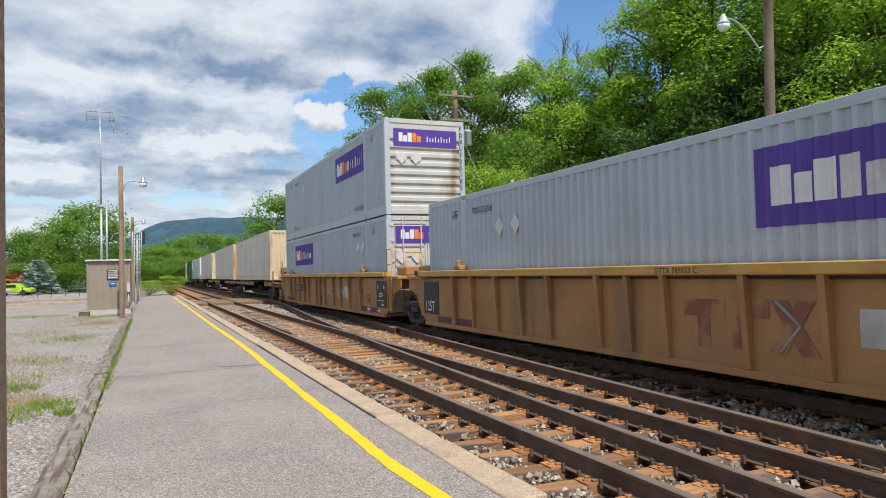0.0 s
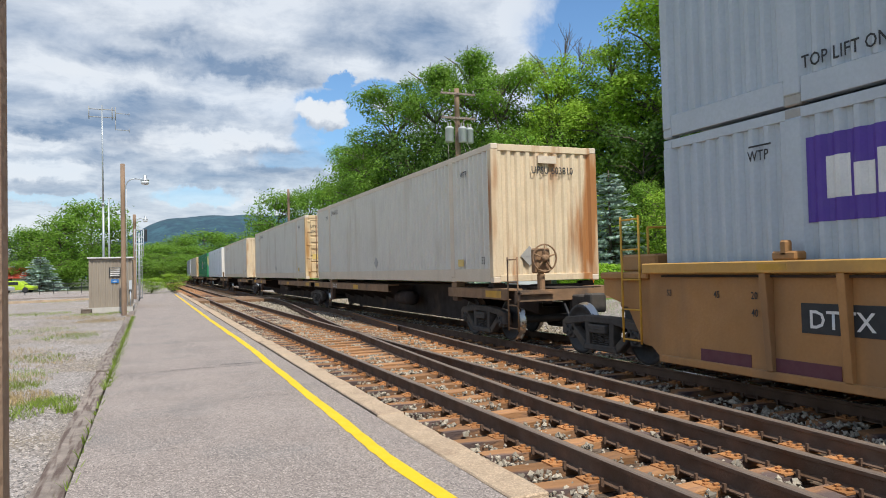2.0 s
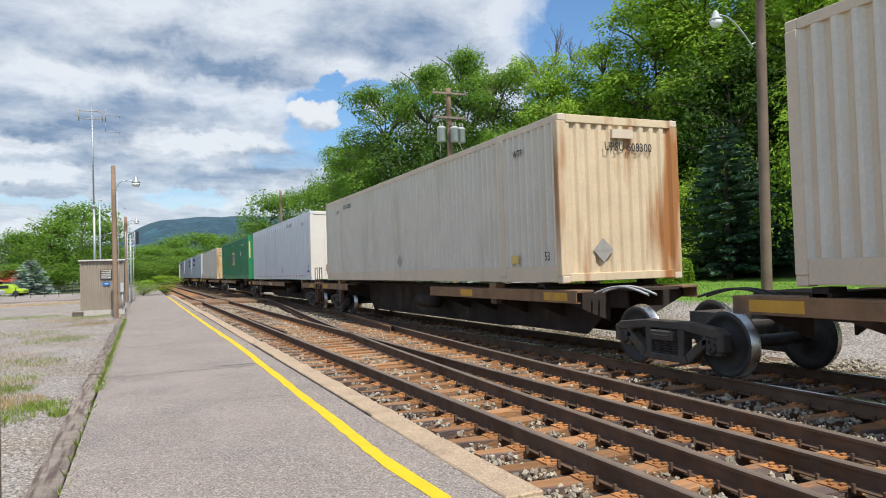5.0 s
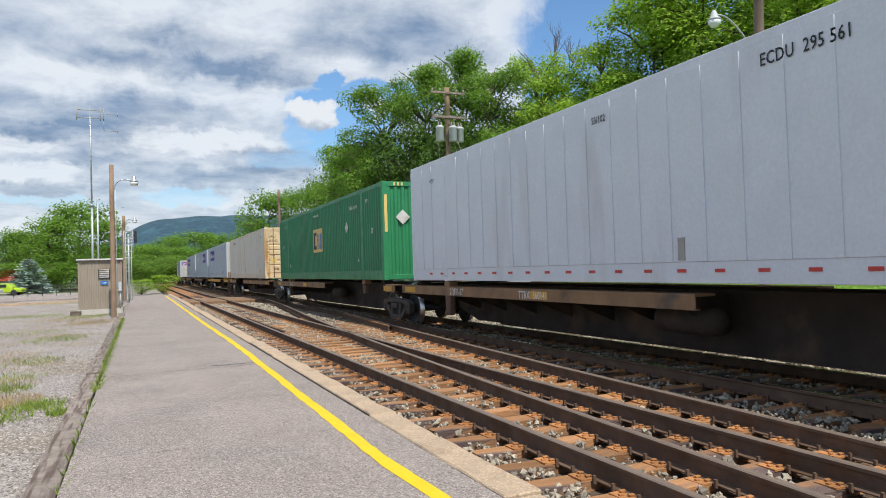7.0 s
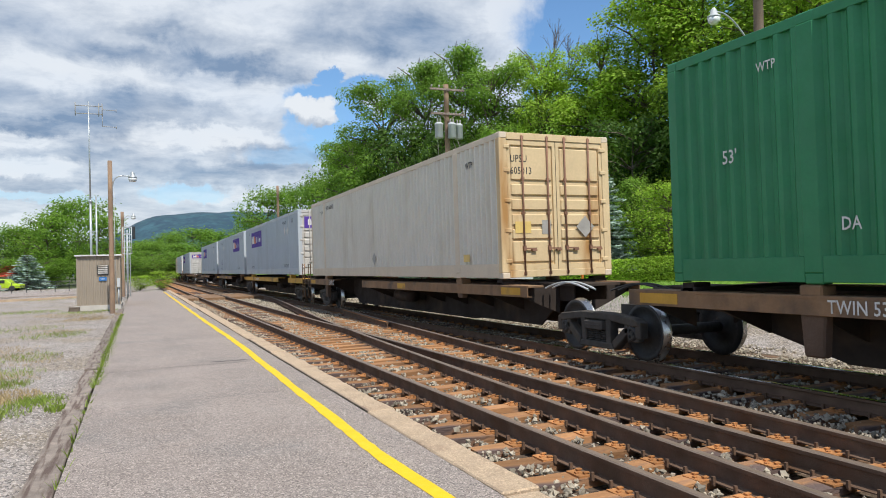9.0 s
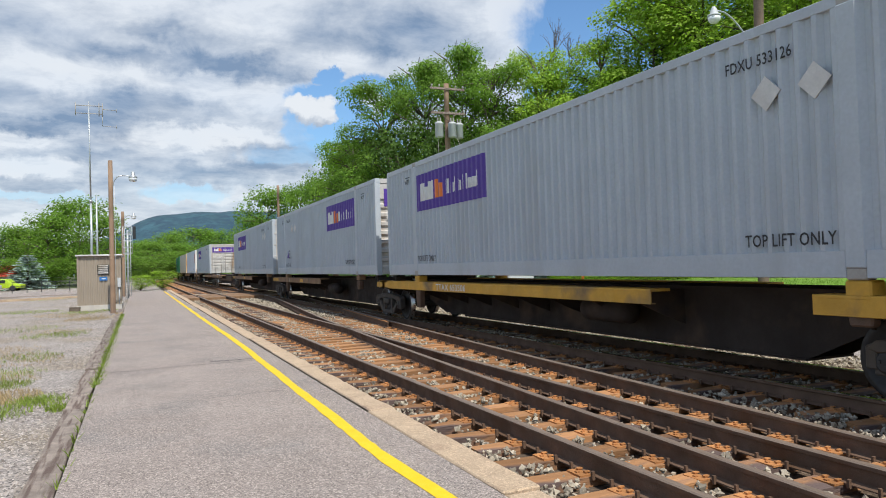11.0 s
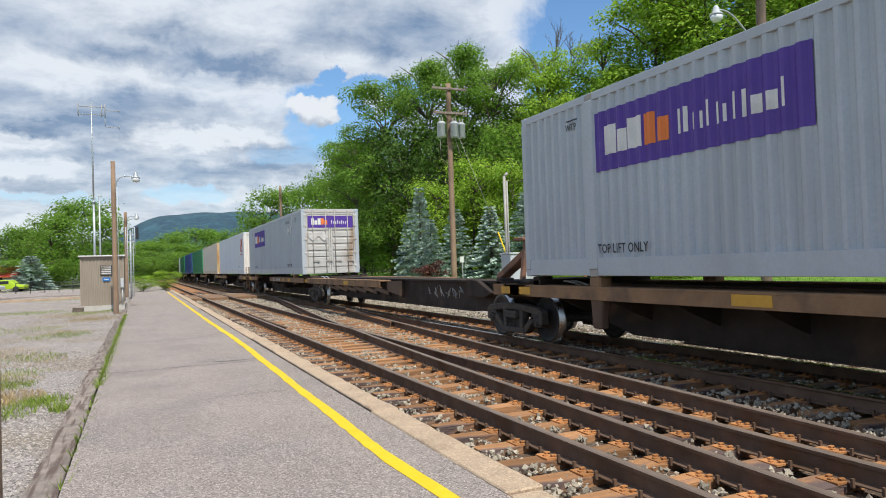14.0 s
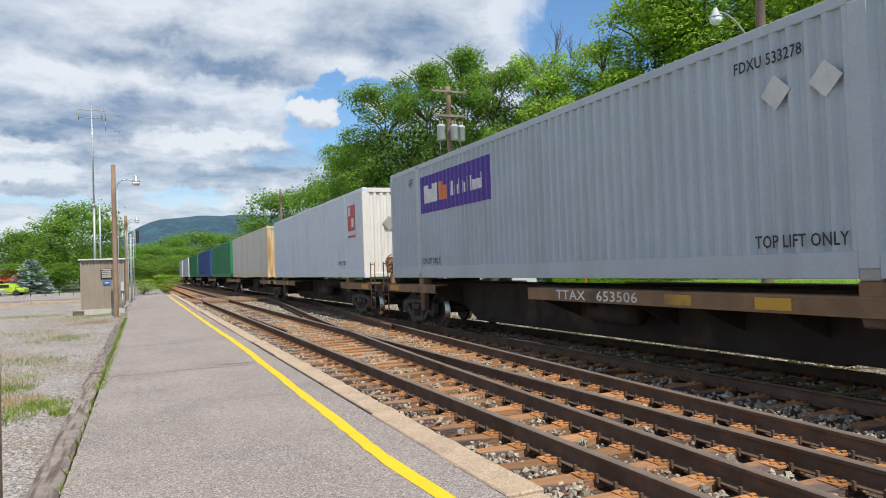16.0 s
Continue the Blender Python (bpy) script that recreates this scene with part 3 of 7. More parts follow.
def make_ties():
    near = thing("near_track_ties", "rust-stained wooden ties of the near track and crossover", "ties", kind="structure")
    far = thing("far_track_ties", "dark wooden ties under the train's track", "ties", kind="structure")
    rnd = random.Random(11)
    shapes = []
    for k in range(5):
        bm = bmesh.new()
        box(bm, 0, 1, -0.115, 0.115, -0.20, 0.0)
        bmesh.ops.subdivide_edges(bm, edges=[e for e in bm.edges if abs(e.verts[0].co.x - e.verts[1].co.x) > 0.5], cuts=3)
        for v in bm.verts:
            v.co.y += rnd.uniform(-0.012, 0.012)
            if v.co.z > -0.1:
                v.co.z += rnd.uniform(-0.016, 0.006)
        shapes.append(mesh_of(bm, "tie", TIE))
    bm_plate = bmesh.new()
    box(bm_plate, -0.17, 0.17, -0.095, 0.095, -0.006, 0.010)
    for x in (-0.085, 0.085):
        for y in (-0.055, 0.05):
            box(bm_plate, x - 0.012, x + 0.012, y - 0.012, y + 0.012, 0.0, 0.022)
            box(bm_plate, x - 0.024 + (0.008 if x < 0 else -0.008), x + 0.024 + (0.008 if x < 0 else -0.008), y - 0.015, y + 0.015, 0.018, 0.028)
    for x in (-0.135, 0.135):
        box(bm_plate, x - 0.014, x + 0.014, -0.02, 0.012, 0.0, 0.022)
    k = len(bm_plate.faces)
    for y in (-0.15, 0.15):
        box(bm_plate, -0.098, -0.072, y - 0.011, y + 0.011, -0.01, 0.050)
        box(bm_plate, 0.072, 0.098, y - 0.011, y + 0.011, -0.01, 0.050)
        box(bm_plate, -0.09, 0.09, y - 0.010, y + 0.010, -0.02, -0.004)
    for i, f in enumerate(bm_plate.faces):
        f.material_index = 1 if i >= k else 0
    plate = mesh_of(bm_plate, "tie_plate", (PLATE, ANCHOR))
    rest = bmesh.new()
    for i in range(418):
        y = -6.0 + i * TIE_STEP
        o = line_x(y)
        long = 2.6 if y > 24 else max(2.6, cross_x(y) + GAUGE + 0.45 - 2.82)
        skew = rnd.uniform(-0.012, 0.012)
        for owner, x0, n, dz in ((near, 2.82, long, -0.172), (far, 6.55, 2.6, -0.172)):
            x0 += rnd.uniform(-0.05, 0.05) + o
            if owner is far and y < 24 and 2.82 + long > x0 - 0.05:
                n -= 2.82 + long + 0.05 - x0
                x0 = 2.82 + long + 0.05
            if 1.5 < y < 62:
                m = Matrix.Translation((x0, y + rnd.uniform(-0.03, 0.03), dz)) @ Matrix.Rotation(skew, 4, "Z") @ Matrix.Diagonal((n, 1, 1, 1))
                piece("tie", shapes[rnd.randrange(5)], owner, m)
            else:
                box(rest, x0, x0 + n, y - 0.115, y + 0.115, dz - 0.1, dz)
        if 2.0 < y < 26:
            rails = [(RAIL_A, near), (RAIL_A + GAUGE, near), (cross_x(y), near), (cross_x(y) + GAUGE, near), (7.09, far), (7.09 + GAUGE, far)]
            for k, (x, owner) in enumerate(rails):
                if k in (2,) and abs(x - RAIL_A - GAUGE) < 0.3:
                    continue
                piece("tie_plate", plate, owner, Matrix.Translation((x, y, -0.176)))
    ob = part("distant_ties", rest, TIE)
    tagged(ob, "rows of wooden ties further along the line", "ties", kind="stuff")


def make_stones():
    """Loose ballast stones between the ties."""
    rnd = np.random.RandomState(3)
    verts, faces = [], []
    base = np.array([(1, 0, 0), (-1, 0, 0), (0, 1, 0), (0, -1, 0), (0, 0, 1), (0, 0, -1)], float)
    tri = np.array([(0, 2, 4), (2, 1, 4), (1, 3, 4), (3, 0, 4), (2, 0, 5), (1, 2, 5), (3, 1, 5), (0, 3, 5)])
    n = 84000
    ys = 2.5 + 52 * rnd.rand(n) ** 1.45
    xs = 2.5 + 8.4 * rnd.rand(n)
    heads = np.array((RAIL_A, RAIL_A + GAUGE, 7.09, 7.09 + GAUGE))
    for i in range(n):
        clear = min(np.abs(heads - xs[i]).min(), abs(cross_x(ys[i]) - xs[i]), abs(cross_x(ys[i]) + GAUGE - xs[i]))
        patch = noise.noise((xs[i] * 1.3, ys[i] * 1.3, 7.0))
        if clear < 0.15 + 0.16 * rnd.rand() or patch < -0.25 + 0.35 * (rnd.rand() - 0.5):
            continue
        r = (0.014 + 0.026 * rnd.rand() ** 2) * (1 + max(ys[i] - 12, 0) * 0.02)
        p = base * (r * rnd.uniform(0.6, 1.3, (6, 3)))
        p = p @ np.linalg.qr(rnd.normal(size=(3, 3)))[0]
        k = len(verts)
        phase = ((ys[i] + 6.0) / TIE_STEP + 0.0) % 1.0
        up = (-0.205 if 0.24 < phase < 0.76 else -0.225) + 0.03 * patch
        verts.extend((p + (xs[i], ys[i], up + 0.03 * rnd.rand())).tolist())
        faces.extend((tri + k).tolist())
    me = bpy.data.meshes.new("ballast_stones")
    me.from_pydata(verts, [], faces)
    me.materials.append(STONE)
    tagged(new("ballast_stones", me), "pale loose ballast stones between the ties", "stones", kind="stuff")


def make_crossing():
    cross = thing("plank_crossing", "brown timber plank crossing between the rails", "crossing", kind="structure")
    for x0, x1 in ((2.48, 3.26), (3.50, 4.74), (5.0, 6.95), (7.22, 8.48)):
        n = max(2, round((x1 - x0) / 0.3))
        w = (x1 - x0) / n
        for i in range(n):
            part("plank", boxes((x0 + i * w + 0.006, x0 + (i + 1) * w - 0.006, 43.0, 49.0, -0.19, -0.012)), DECK, cross, bevel=0.008)



# ---- containers ----
LONG, WIDE, TALL = 16.15, 2.59, 2.90


def ridged(bm, y0, y1, z0, z1, x, out, pitch, depth, web=0.055):
    """A corrugated wall in the plane x, its ridges standing out by depth towards out (-1 or 1)."""
    n = max(1, round((y1 - y0) / pitch))
    p = (y1 - y0) / n
    pts = []
    for i in range(n):
        a = y0 + i * p
        f = p * 0.5 - web
        pts += [(a, x), (a + f, x), (a + f + web, x - out * depth), (a + p - web, x - out * depth)]
    pts.append((y1, x))
    rows = [(bm.verts.new((px, py, z0)), bm.verts.new((px, py, z1))) for py, px in pts]
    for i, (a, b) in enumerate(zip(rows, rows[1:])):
        # Slot 1 takes the outer flats and the webs that face -y.
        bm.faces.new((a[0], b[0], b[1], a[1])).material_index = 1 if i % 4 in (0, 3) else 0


def ridged_patch(bm, y0, y1, z0, z1, span, pitch, depth, proud, web=0.055):
    """A painted patch on the -x wall that follows the ridges of the wall panel span, a little proud of them."""
    n = max(1, round((span[1] - span[0]) / pitch))
    p = (span[1] - span[0]) / n
    pts = []
    for i in range(n):
        a = span[0] + i * p
        f = p * 0.5 - web
        pts += [(a, 0.0), (a + f, 0.0), (a + f + web, depth), (a + p - web, depth)]
    pts.append((span[1], 0.0))
    ys, xs = [q[0] for q in pts], [q[1] for q in pts]
    cut = [(y0, float(np.interp(y0, ys, xs)))] + [q for q in pts if y0 < q[0] < y1] + [(y1, float(np.interp(y1, ys, xs)))]
    rows = [(bm.verts.new((-WIDE / 2 - proud + d, y, z0)), bm.verts.new((-WIDE / 2 - proud + d, y, z1))) for y, d in cut]
    for a, b in zip(rows, rows[1:]):
        bm.faces.new((a[0], b[0], b[1], a[1]))


def ridged_end(bm, x0, x1, z0, z1, y, pitch, depth, web=0.04, flat=False):
    """A corrugated end wall in the plane y; flat: horizontal ridges."""
    lo, hi = (z0, z1) if flat else (x0, x1)
    n = max(1, round((hi - lo) / pitch))
    p = (hi - lo) / n
    pts = []
    for i in range(n):
        a = lo + i * p
        f = p * 0.5 - web
        pts += [(a, y), (a + f, y), (a + f + web, y + depth), (a + p - web, y + depth)]
    pts.append((hi, y))
    if flat:
        rows = [(bm.verts.new((x0, py, u)), bm.verts.new((x1, py, u))) for u, py in pts]
    else:
        rows = [(bm.verts.new((u, py, z0)), bm.verts.new((u, py, z1))) for u, py in pts]
    for a, b in zip(rows, rows[1:]):
        bm.faces.new((a[0], b[0], b[1], a[1]))


FONT_CACHE = {}


def lettering(text, size):
    """A flat mesh of the words, standing in the x-z plane, from its lower left corner."""
    key = (text, size)
    if key not in FONT_CACHE:
        cu = bpy.data.curves.new("words", "FONT")
        cu.body, cu.size, cu.resolution_u, cu.space_character = text, size, 2, 1.05
        cu.offset = size * 0.012
        ob = bpy.data.objects.new("words", cu)
        scene.collection.objects.link(ob)
        bpy.context.view_layer.update()
        me = bpy.data.meshes.new_from_object(ob.evaluated_get(bpy.context.evaluated_depsgraph_get()))
        bpy.data.objects.remove(ob)
        me.transform(Matrix.Rotation(math.pi / 2, 4, "X"))
        FONT_CACHE[key] = me
    return FONT_CACHE[key]


SIDE_TURN = Matrix.Rotation(-math.pi / 2, 4, "Z")     # reads from far to near on the side that faces -x


def words(text, size, mat, parent, m, name="lettering", narrow=0.8):
    me = lettering(text, size).copy()
    me.materials.clear()
    me.materials.append(mat)
    ob = new(name, me)
    ob.parent = parent
    ob.matrix_basis = m @ Matrix.Diagonal((narrow, 1, 1, 1))
    return ob


def side_words(text, size, mat, parent, y, z, x=-WIDE / 2 - 0.006, narrow=0.8):
    return words(text, size, mat, parent, Matrix.Translation((x, y, z)) @ SIDE_TURN, narrow=narrow)


def end_words(text, size, mat, parent, x, z, y=-0.012):
    return words(text, size, mat, parent, Matrix.Translation((x, y, z)))


def stacked_words(text, size, mat, parent, x, z, y=-0.012):
    for i, c in enumerate(text):
        if c != " ":
            end_words(c, size, mat, parent, x, z - i * size * 1.02, y)


def diamond(bm, u, z, r, axis, w0, w1):
    slab(bm, [(u - r, z), (u, z - r), (u + r, z), (u, z + r)], axis, w0, w1)


MIDDLE = ((LONG - 12.19) / 2 + 0.22, LONG - (LONG - 12.19) / 2 - 0.22)


def side_patch(bm, c, y0, y1, z0, z1, proud=0.008):
    ridged_patch(bm, y0, y1, z0, z1, MIDDLE, c["pitch"], 0.036, proud)


def sign_on_side(box_, y1, y0, z0, z1, second=None):
    """Purple sign that follows the ridges, with pale and orange blocks and a row of thin bars. y1: its far end."""
    bm = bmesh.new()
    side_patch(bm, box_, y0, y1, z0, z1, 0.004)
    part("sign_panel", bm, PURPLE, box_, "purple painted sign panel")
    h, n = z1 - z0, y1 - y0
    for spots, mat, label in ((((0.06, 0.13, 0.26, 0.74), (0.14, 0.20, 0.26, 0.62), (0.21, 0.285, 0.26, 0.74), (0.47, 0.485, 0.30, 0.66), (0.505, 0.52, 0.30, 0.66), (0.545, 0.555, 0.30, 0.54), (0.575, 0.585, 0.30, 0.54), (0.61, 0.62, 0.30, 0.66),
                               (0.645, 0.655, 0.30, 0.60), (0.68, 0.69, 0.30, 0.54), (0.715, 0.73, 0.30, 0.66), (0.75, 0.765, 0.30, 0.66), (0.79, 0.825, 0.30, 0.54), (0.845, 0.88, 0.30, 0.54), (0.90, 0.91, 0.30, 0.66)), WHITE, "white blocks on the sign"),
                              (((0.295, 0.355, 0.26, 0.74), (0.365, 0.43, 0.26, 0.62)), second or ORANGE, "blocks on the sign in a second colour")):
        for a, b, c, d in spots:
            bm = bmesh.new()
            side_patch(bm, box_, y1 - b * n, y1 - a * n, z0 + c * h, z0 + d * h, 0.008)
            part("sign_bar", bm, mat, box_, label)


def sign_on_end(box_, y, z0=2.07, z1=2.60, x0=-1.02, x1=1.04):
    part("sign_panel", boxes((x0, x1, y - 0.012, y - 0.006, z0, z1)), PURPLE, box_, "purple sign panel across the end")
    h, n = z1 - z0, x1 - x0
    bars = [(0.08, 0.14, 0.26, 0.78), (0.15, 0.21, 0.26, 0.62), (0.22, 0.285, 0.26, 0.78)] + [(0.52 + i * 0.045, 0.535 + i * 0.045, 0.30, 0.62 if i in (0, 3, 5, 8) else 0.52) for i in range(9)]
    for spots, mat in ((bars, WHITE), (((0.295, 0.355, 0.26, 0.78), (0.365, 0.43, 0.26, 0.62)), ORANGE)):
        for a, b, c, d in spots:
            part("sign_bar", boxes((x0 + a * n, x0 + b * n, y - 0.016, y - 0.0125, z0 + c * h, z0 + d * h)), mat, box_)


def container(label, paint, end_paint, end="doors", pitch=0.22, long=LONG, tall=TALL, smooth_side=False, group="containers on the train"):
    """A shipping container with its near end at y = 0. end: doors, ridges (upright) or slats (level)."""
    c = thing("container", label, "container", group)
    c["pitch"] = pitch
    w = WIDE / 2
    body = bmesh.new()
    box(body, -w + 0.06, w - 0.06, 0.08, long - 0.06, 0.14, tall - 0.02)
    part("body", body, paint, c)
    inset = (long - 12.19) / 2 if long > 13 else 0.0
    posts = [0.0, inset, long - inset - 0.22, long - 0.16] if inset else [0.0, long - 0.16]
    for side in (-1, 1):
        spans = list(zip([0.16, inset + 0.22, long - inset], [inset, long - inset - 0.22, long - 0.16])) if inset else [(0.16, long - 0.16)]
        for a, b in spans:
            bm = bmesh.new()
            if smooth_side:
                box(bm, side * w - 0.008, side * w + 0.008, a, b, 0.30, tall - 0.12)
                n = round((b - a) / 0.61)
                for i in range(1, n):
                    y = a + (b - a) * i / n
                    part("seam", boxes((side * w - 0.02, side * w + 0.014, y - 0.022, y + 0.022, 0.304, tall - 0.124)), paint, c)
            else:
                ridged(bm, a, b, 0.30, tall - 0.12, side * w, side, pitch, 0.052)
            # Tan sides get the paler copy in slot 1, painted as the lit faces.
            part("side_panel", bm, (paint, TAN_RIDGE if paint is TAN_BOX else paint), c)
        for z0, z1, t in ((tall - 0.12, tall, 0.012), (0.0, 0.30, 0.006)):
            bm = bmesh.new()
            if z0 == 0 and inset:
                box(bm, side * (w - 0.07) - 0.07, side * (w - 0.07) + 0.07 + 0.0, 0.16, inset, 0.02, z1)
                box(bm, side * (w - 0.07) - 0.07, side * (w - 0.07) + 0.07 + 0.0, inset + 0.22, long - inset - 0.22, 0.02, z1)
                box(bm, side * (w - 0.07) - 0.07, side * (w - 0.07) + 0.07 + 0.0, long - inset, long - 0.16, 0.02, z1)
            else:
                box(bm, side * (w - 0.05) - 0.05, side * (w - 0.05) + 0.05 + 0.0, 0.16, long - 0.16, z0, z1)
            part("top_rail" if z0 else "bottom_rail", bm, paint, c, bevel=0.006)
        for i, y in enumerate(posts):
            n = 0.22 if inset and i in (1, 2) else 0.16
            part("post", boxes((side * (w - 0.08) - 0.08 - (0.012 if side < 0 else 0), side * (w - 0.08) + 0.08 + (0.012 if side > 0 else 0), y, y + n, 0.12, tall - 0.11)), paint if (i or paint is GREY_BOX) else end_paint, c, bevel=0.012)
            for z0, z1 in ((0.0, 0.125), (tall - 0.118, tall + 0.006)):
                part("corner_casting", boxes((side * (w - 0.08) - 0.082, side * (w - 0.08) + 0.082 + (0.004 if side > 0 else 0), y - 0.004, y + n + 0.004, z0, z1)), DULL if paint is GREY_BOX and i in (1, 2) else paint, c, bevel=0.015)
    part("roof", boxes((-w + 0.05, w - 0.05, 0.05, long - 0.05, tall - 0.03, tall - 0.012)), paint, c)
    # the end that faces the camera
    part("end_header", boxes((-w + 0.16, w - 0.16, 0.0, 0.09, tall - 0.14, tall)), end_paint, c, bevel=0.008)
    part("end_sill", boxes((-w + 0.16, w - 0.16, 0.0, 0.09, 0.02, 0.16)), end_paint, c, bevel=0.008)
    rod = RUST if paint is TAN_BOX else DULL
    if end == "doors":
        for side in (-1, 1):
            x0, x1 = (-w + 0.165, -0.008) if side < 0 else (0.008, w - 0.165)
            d = part("door", boxes((x0, x1, 0.055, 0.09, 0.165, tall - 0.145)), end_paint, c)
            for a, b, e, g in ((x0, x1, 0.165, 0.27), (x0, x1, tall - 0.24, tall - 0.145), (x0, x0 + 0.07, 0.27, tall - 0.24), (x1 - 0.07, x1, 0.27, tall - 0.24)):
                part("door_stile", boxes((a, b, 0.018, 0.058, e, g)), end_paint, d)
            for z, g in ((0.32, 0.42), (0.78, 0.98 - 0.78), (1.06, 0.22), (1.36, 0.22), (1.66, 0.22), (1.96, 0.66)):
                part("door_panel", boxes((x0 + 0.09, x1 - 0.09, 0.022, 0.062, z, z + g)), end_paint, d, bevel=0.03)
            for x in (x0 + 0.34 if side < 0 else x0 + 0.20, x1 - 0.20 if side < 0 else x1 - 0.34):
                bm = bmesh.new()
                tube(bm, (x, -0.004, 0.06), (x, -0.004, tall - 0.04), 0.019, sides=8)
                for z in (0.10, 0.62, 1.30, 1.98, tall - 0.09):
                    box(bm, x - 0.035, x + 0.035, -0.012, 0.03, z - 0.03, z + 0.03)
                part("locking_rod", bm, rod, d, "worn steel locking rod")
                bm = bmesh.new()
                box(bm, x - 0.03, x + 0.26, -0.026, -0.010, 0.575, 0.605)
                box(bm, x + 0.16, x + 0.27, -0.03, 0.02, 0.54, 0.575)
                box(bm, x - 0.03, x + 0.03, -0.028, 0.02, 0.55, 0.63)
                part("door_handle", bm, rod, d, "worn steel handle")
            for z in (0.35, 0.95, 1.55, 2.15, 2.62):
                xx = -w + 0.15 if side < 0 else w - 0.15
                part("hinge", boxes((xx - 0.07, xx + 0.07, -0.014, 0.05, z - 0.04, z + 0.04)), end_paint, d, bevel=0.01)
        part("door_gasket", boxes((-0.010, 0.010, 0.03, 0.07, 0.17, tall - 0.15)), BLACK, c, "black rubber door gasket")
    else:
        bm = bmesh.new()
        if end == "slats":
            ridged_end(bm, -w + 0.16, w - 0.16, 0.16, 2.30, 0.02, 0.27, 0.05, flat=True)
            box(bm, -w + 0.16, w - 0.16, 0.02, 0.06, 2.30, tall - 0.14)
        elif end == "panels":
            box(bm, -w + 0.16, w - 0.16, 0.03, 0.07, 0.16, tall - 0.14)
            for i in range(1, 5):
                x = -w + 0.16 + (WIDE - 0.32) * i / 5
                box(bm, x - 0.022, x + 0.022, 0.0, 0.034, 0.16, tall - 0.14)
        else:
            ridged_end(bm, -w + 0.16, w - 0.16, 0.16, tall - 0.14, 0.015, 0.235, 0.045)
        part("end_wall", bm, end_paint, c)
    return c


def placards(c, spots, r=0.13, mat=PALE, x=-WIDE / 2):
    for y, z in spots:
        bm = bmesh.new()
        diamond(bm, y, z, r, "x", x - 0.014, x - 0.004)
        part("placard_holder", bm, mat, c, "pale diamond placard holder")


def end_placards(c, spots, r=0.15, mat=PALE):
    for xx, z in spots:
        bm = bmesh.new()
        diamond(bm, xx, z, r, "y", -0.016, -0.004)
        box(bm, xx - r * 0.75, xx + r * 0.75, -0.020, -0.0165, z - 0.012, z + 0.012)
        part("placard_holder", bm, mat, c, "metal diamond placard holder")


def grey_box(number, end, label, end_signs=True, second=None):
    """A grey corrugated container. Its painted signs follow which way round it stands: doors or slatted end towards the camera."""
    c = container(label, GREY_BOX, GREY_END, end)
    turned = end == "slats"
    sign_on_side(c, 5.95 if turned else 13.92, 2.22 if turned else 10.06, 1.63, 2.55, second)
    placards(c, ((12.35, 2.10), (11.70, 2.10)) if turned else ((3.08, 2.10), (2.46, 2.10)), 0.20)
    for y in (13.92, 3.45):
        side_words("TOP LIFT ONLY", 0.20, BLACK, c, y, 0.37)
    side_words(number, 0.19, BLACK, c, 13.60 if turned else 3.66, 2.44)
    for y in (1.45, LONG - 1.45):
        side_words("WTP", 0.17, BLACK, c, y, 2.40)
        part("arrow_bar", boxes((-WIDE / 2 - 0.008, -WIDE / 2 - 0.004, y - 0.34, y - 0.02, 2.56, 2.58)), BLACK, c)
    if end_signs:
        sign_on_end(c, 0.018 if turned else 0.026)
        if turned:
            end_placards(c, ((-0.78, 1.72), (-0.32, 1.72)), 0.19)
    return c

# ---- railway cars ----
WHEEL_R = 0.44
ROLLING = []      # wheelsets, with the car that carries them
TRAIN = []        # (thing, metres up the line of its near end at 0 s, height)


def wheelset_mesh():
    bm = bmesh.new()
    turn = Matrix.Rotation(math.pi / 2, 4, "Y")
    for side in (-1, 1):
        m = Matrix.Translation((side * 0.7525, 0, 0)) @ turn @ Matrix.Diagonal((1, 1, side, 1))
        lathe(bm, [(0.09, -0.085), (0.13, -0.085), (0.16, -0.02), (0.33, -0.03), (0.36, -0.055), (0.465, -0.055), (0.465, -0.03), (WHEEL_R, -0.018), (WHEEL_R - 0.006, 0.075), (0.37, 0.075), (0.34, 0.035), (0.17, 0.03), (0.14, 0.08), (0.085, 0.085)], 28, m)
        m2 = Matrix.Translation((side * 0.99, 0, 0)) @ turn @ Matrix.Diagonal((1, 1, side, 1))
        lathe(bm, [(0.10, -0.13), (0.12, 0.0), (0.12, 0.06), (0.085, 0.085)], 14, m2)
        for k in range(3):
            a = k * 2.094
            box(bm, side * 1.075 - 0.02, side * 1.075 + 0.02, 0.055 * math.cos(a) - 0.016, 0.055 * math.cos(a) + 0.016, 0.055 * math.sin(a) - 0.016, 0.055 * math.sin(a) + 0.016)
    tube(bm, (-1.0, 0, 0), (1.0, 0, 0), 0.085, sides=12)
    for f in bm.faces:
        p = f.calc_center_median()
        r = math.hypot(p.y, p.z)
        f.material_index = 1 if 0.43 < r < 0.47 and abs(p.x) < 0.9 else 0
    return mesh_of(bm, "wheelset", (WHEEL, TREAD))


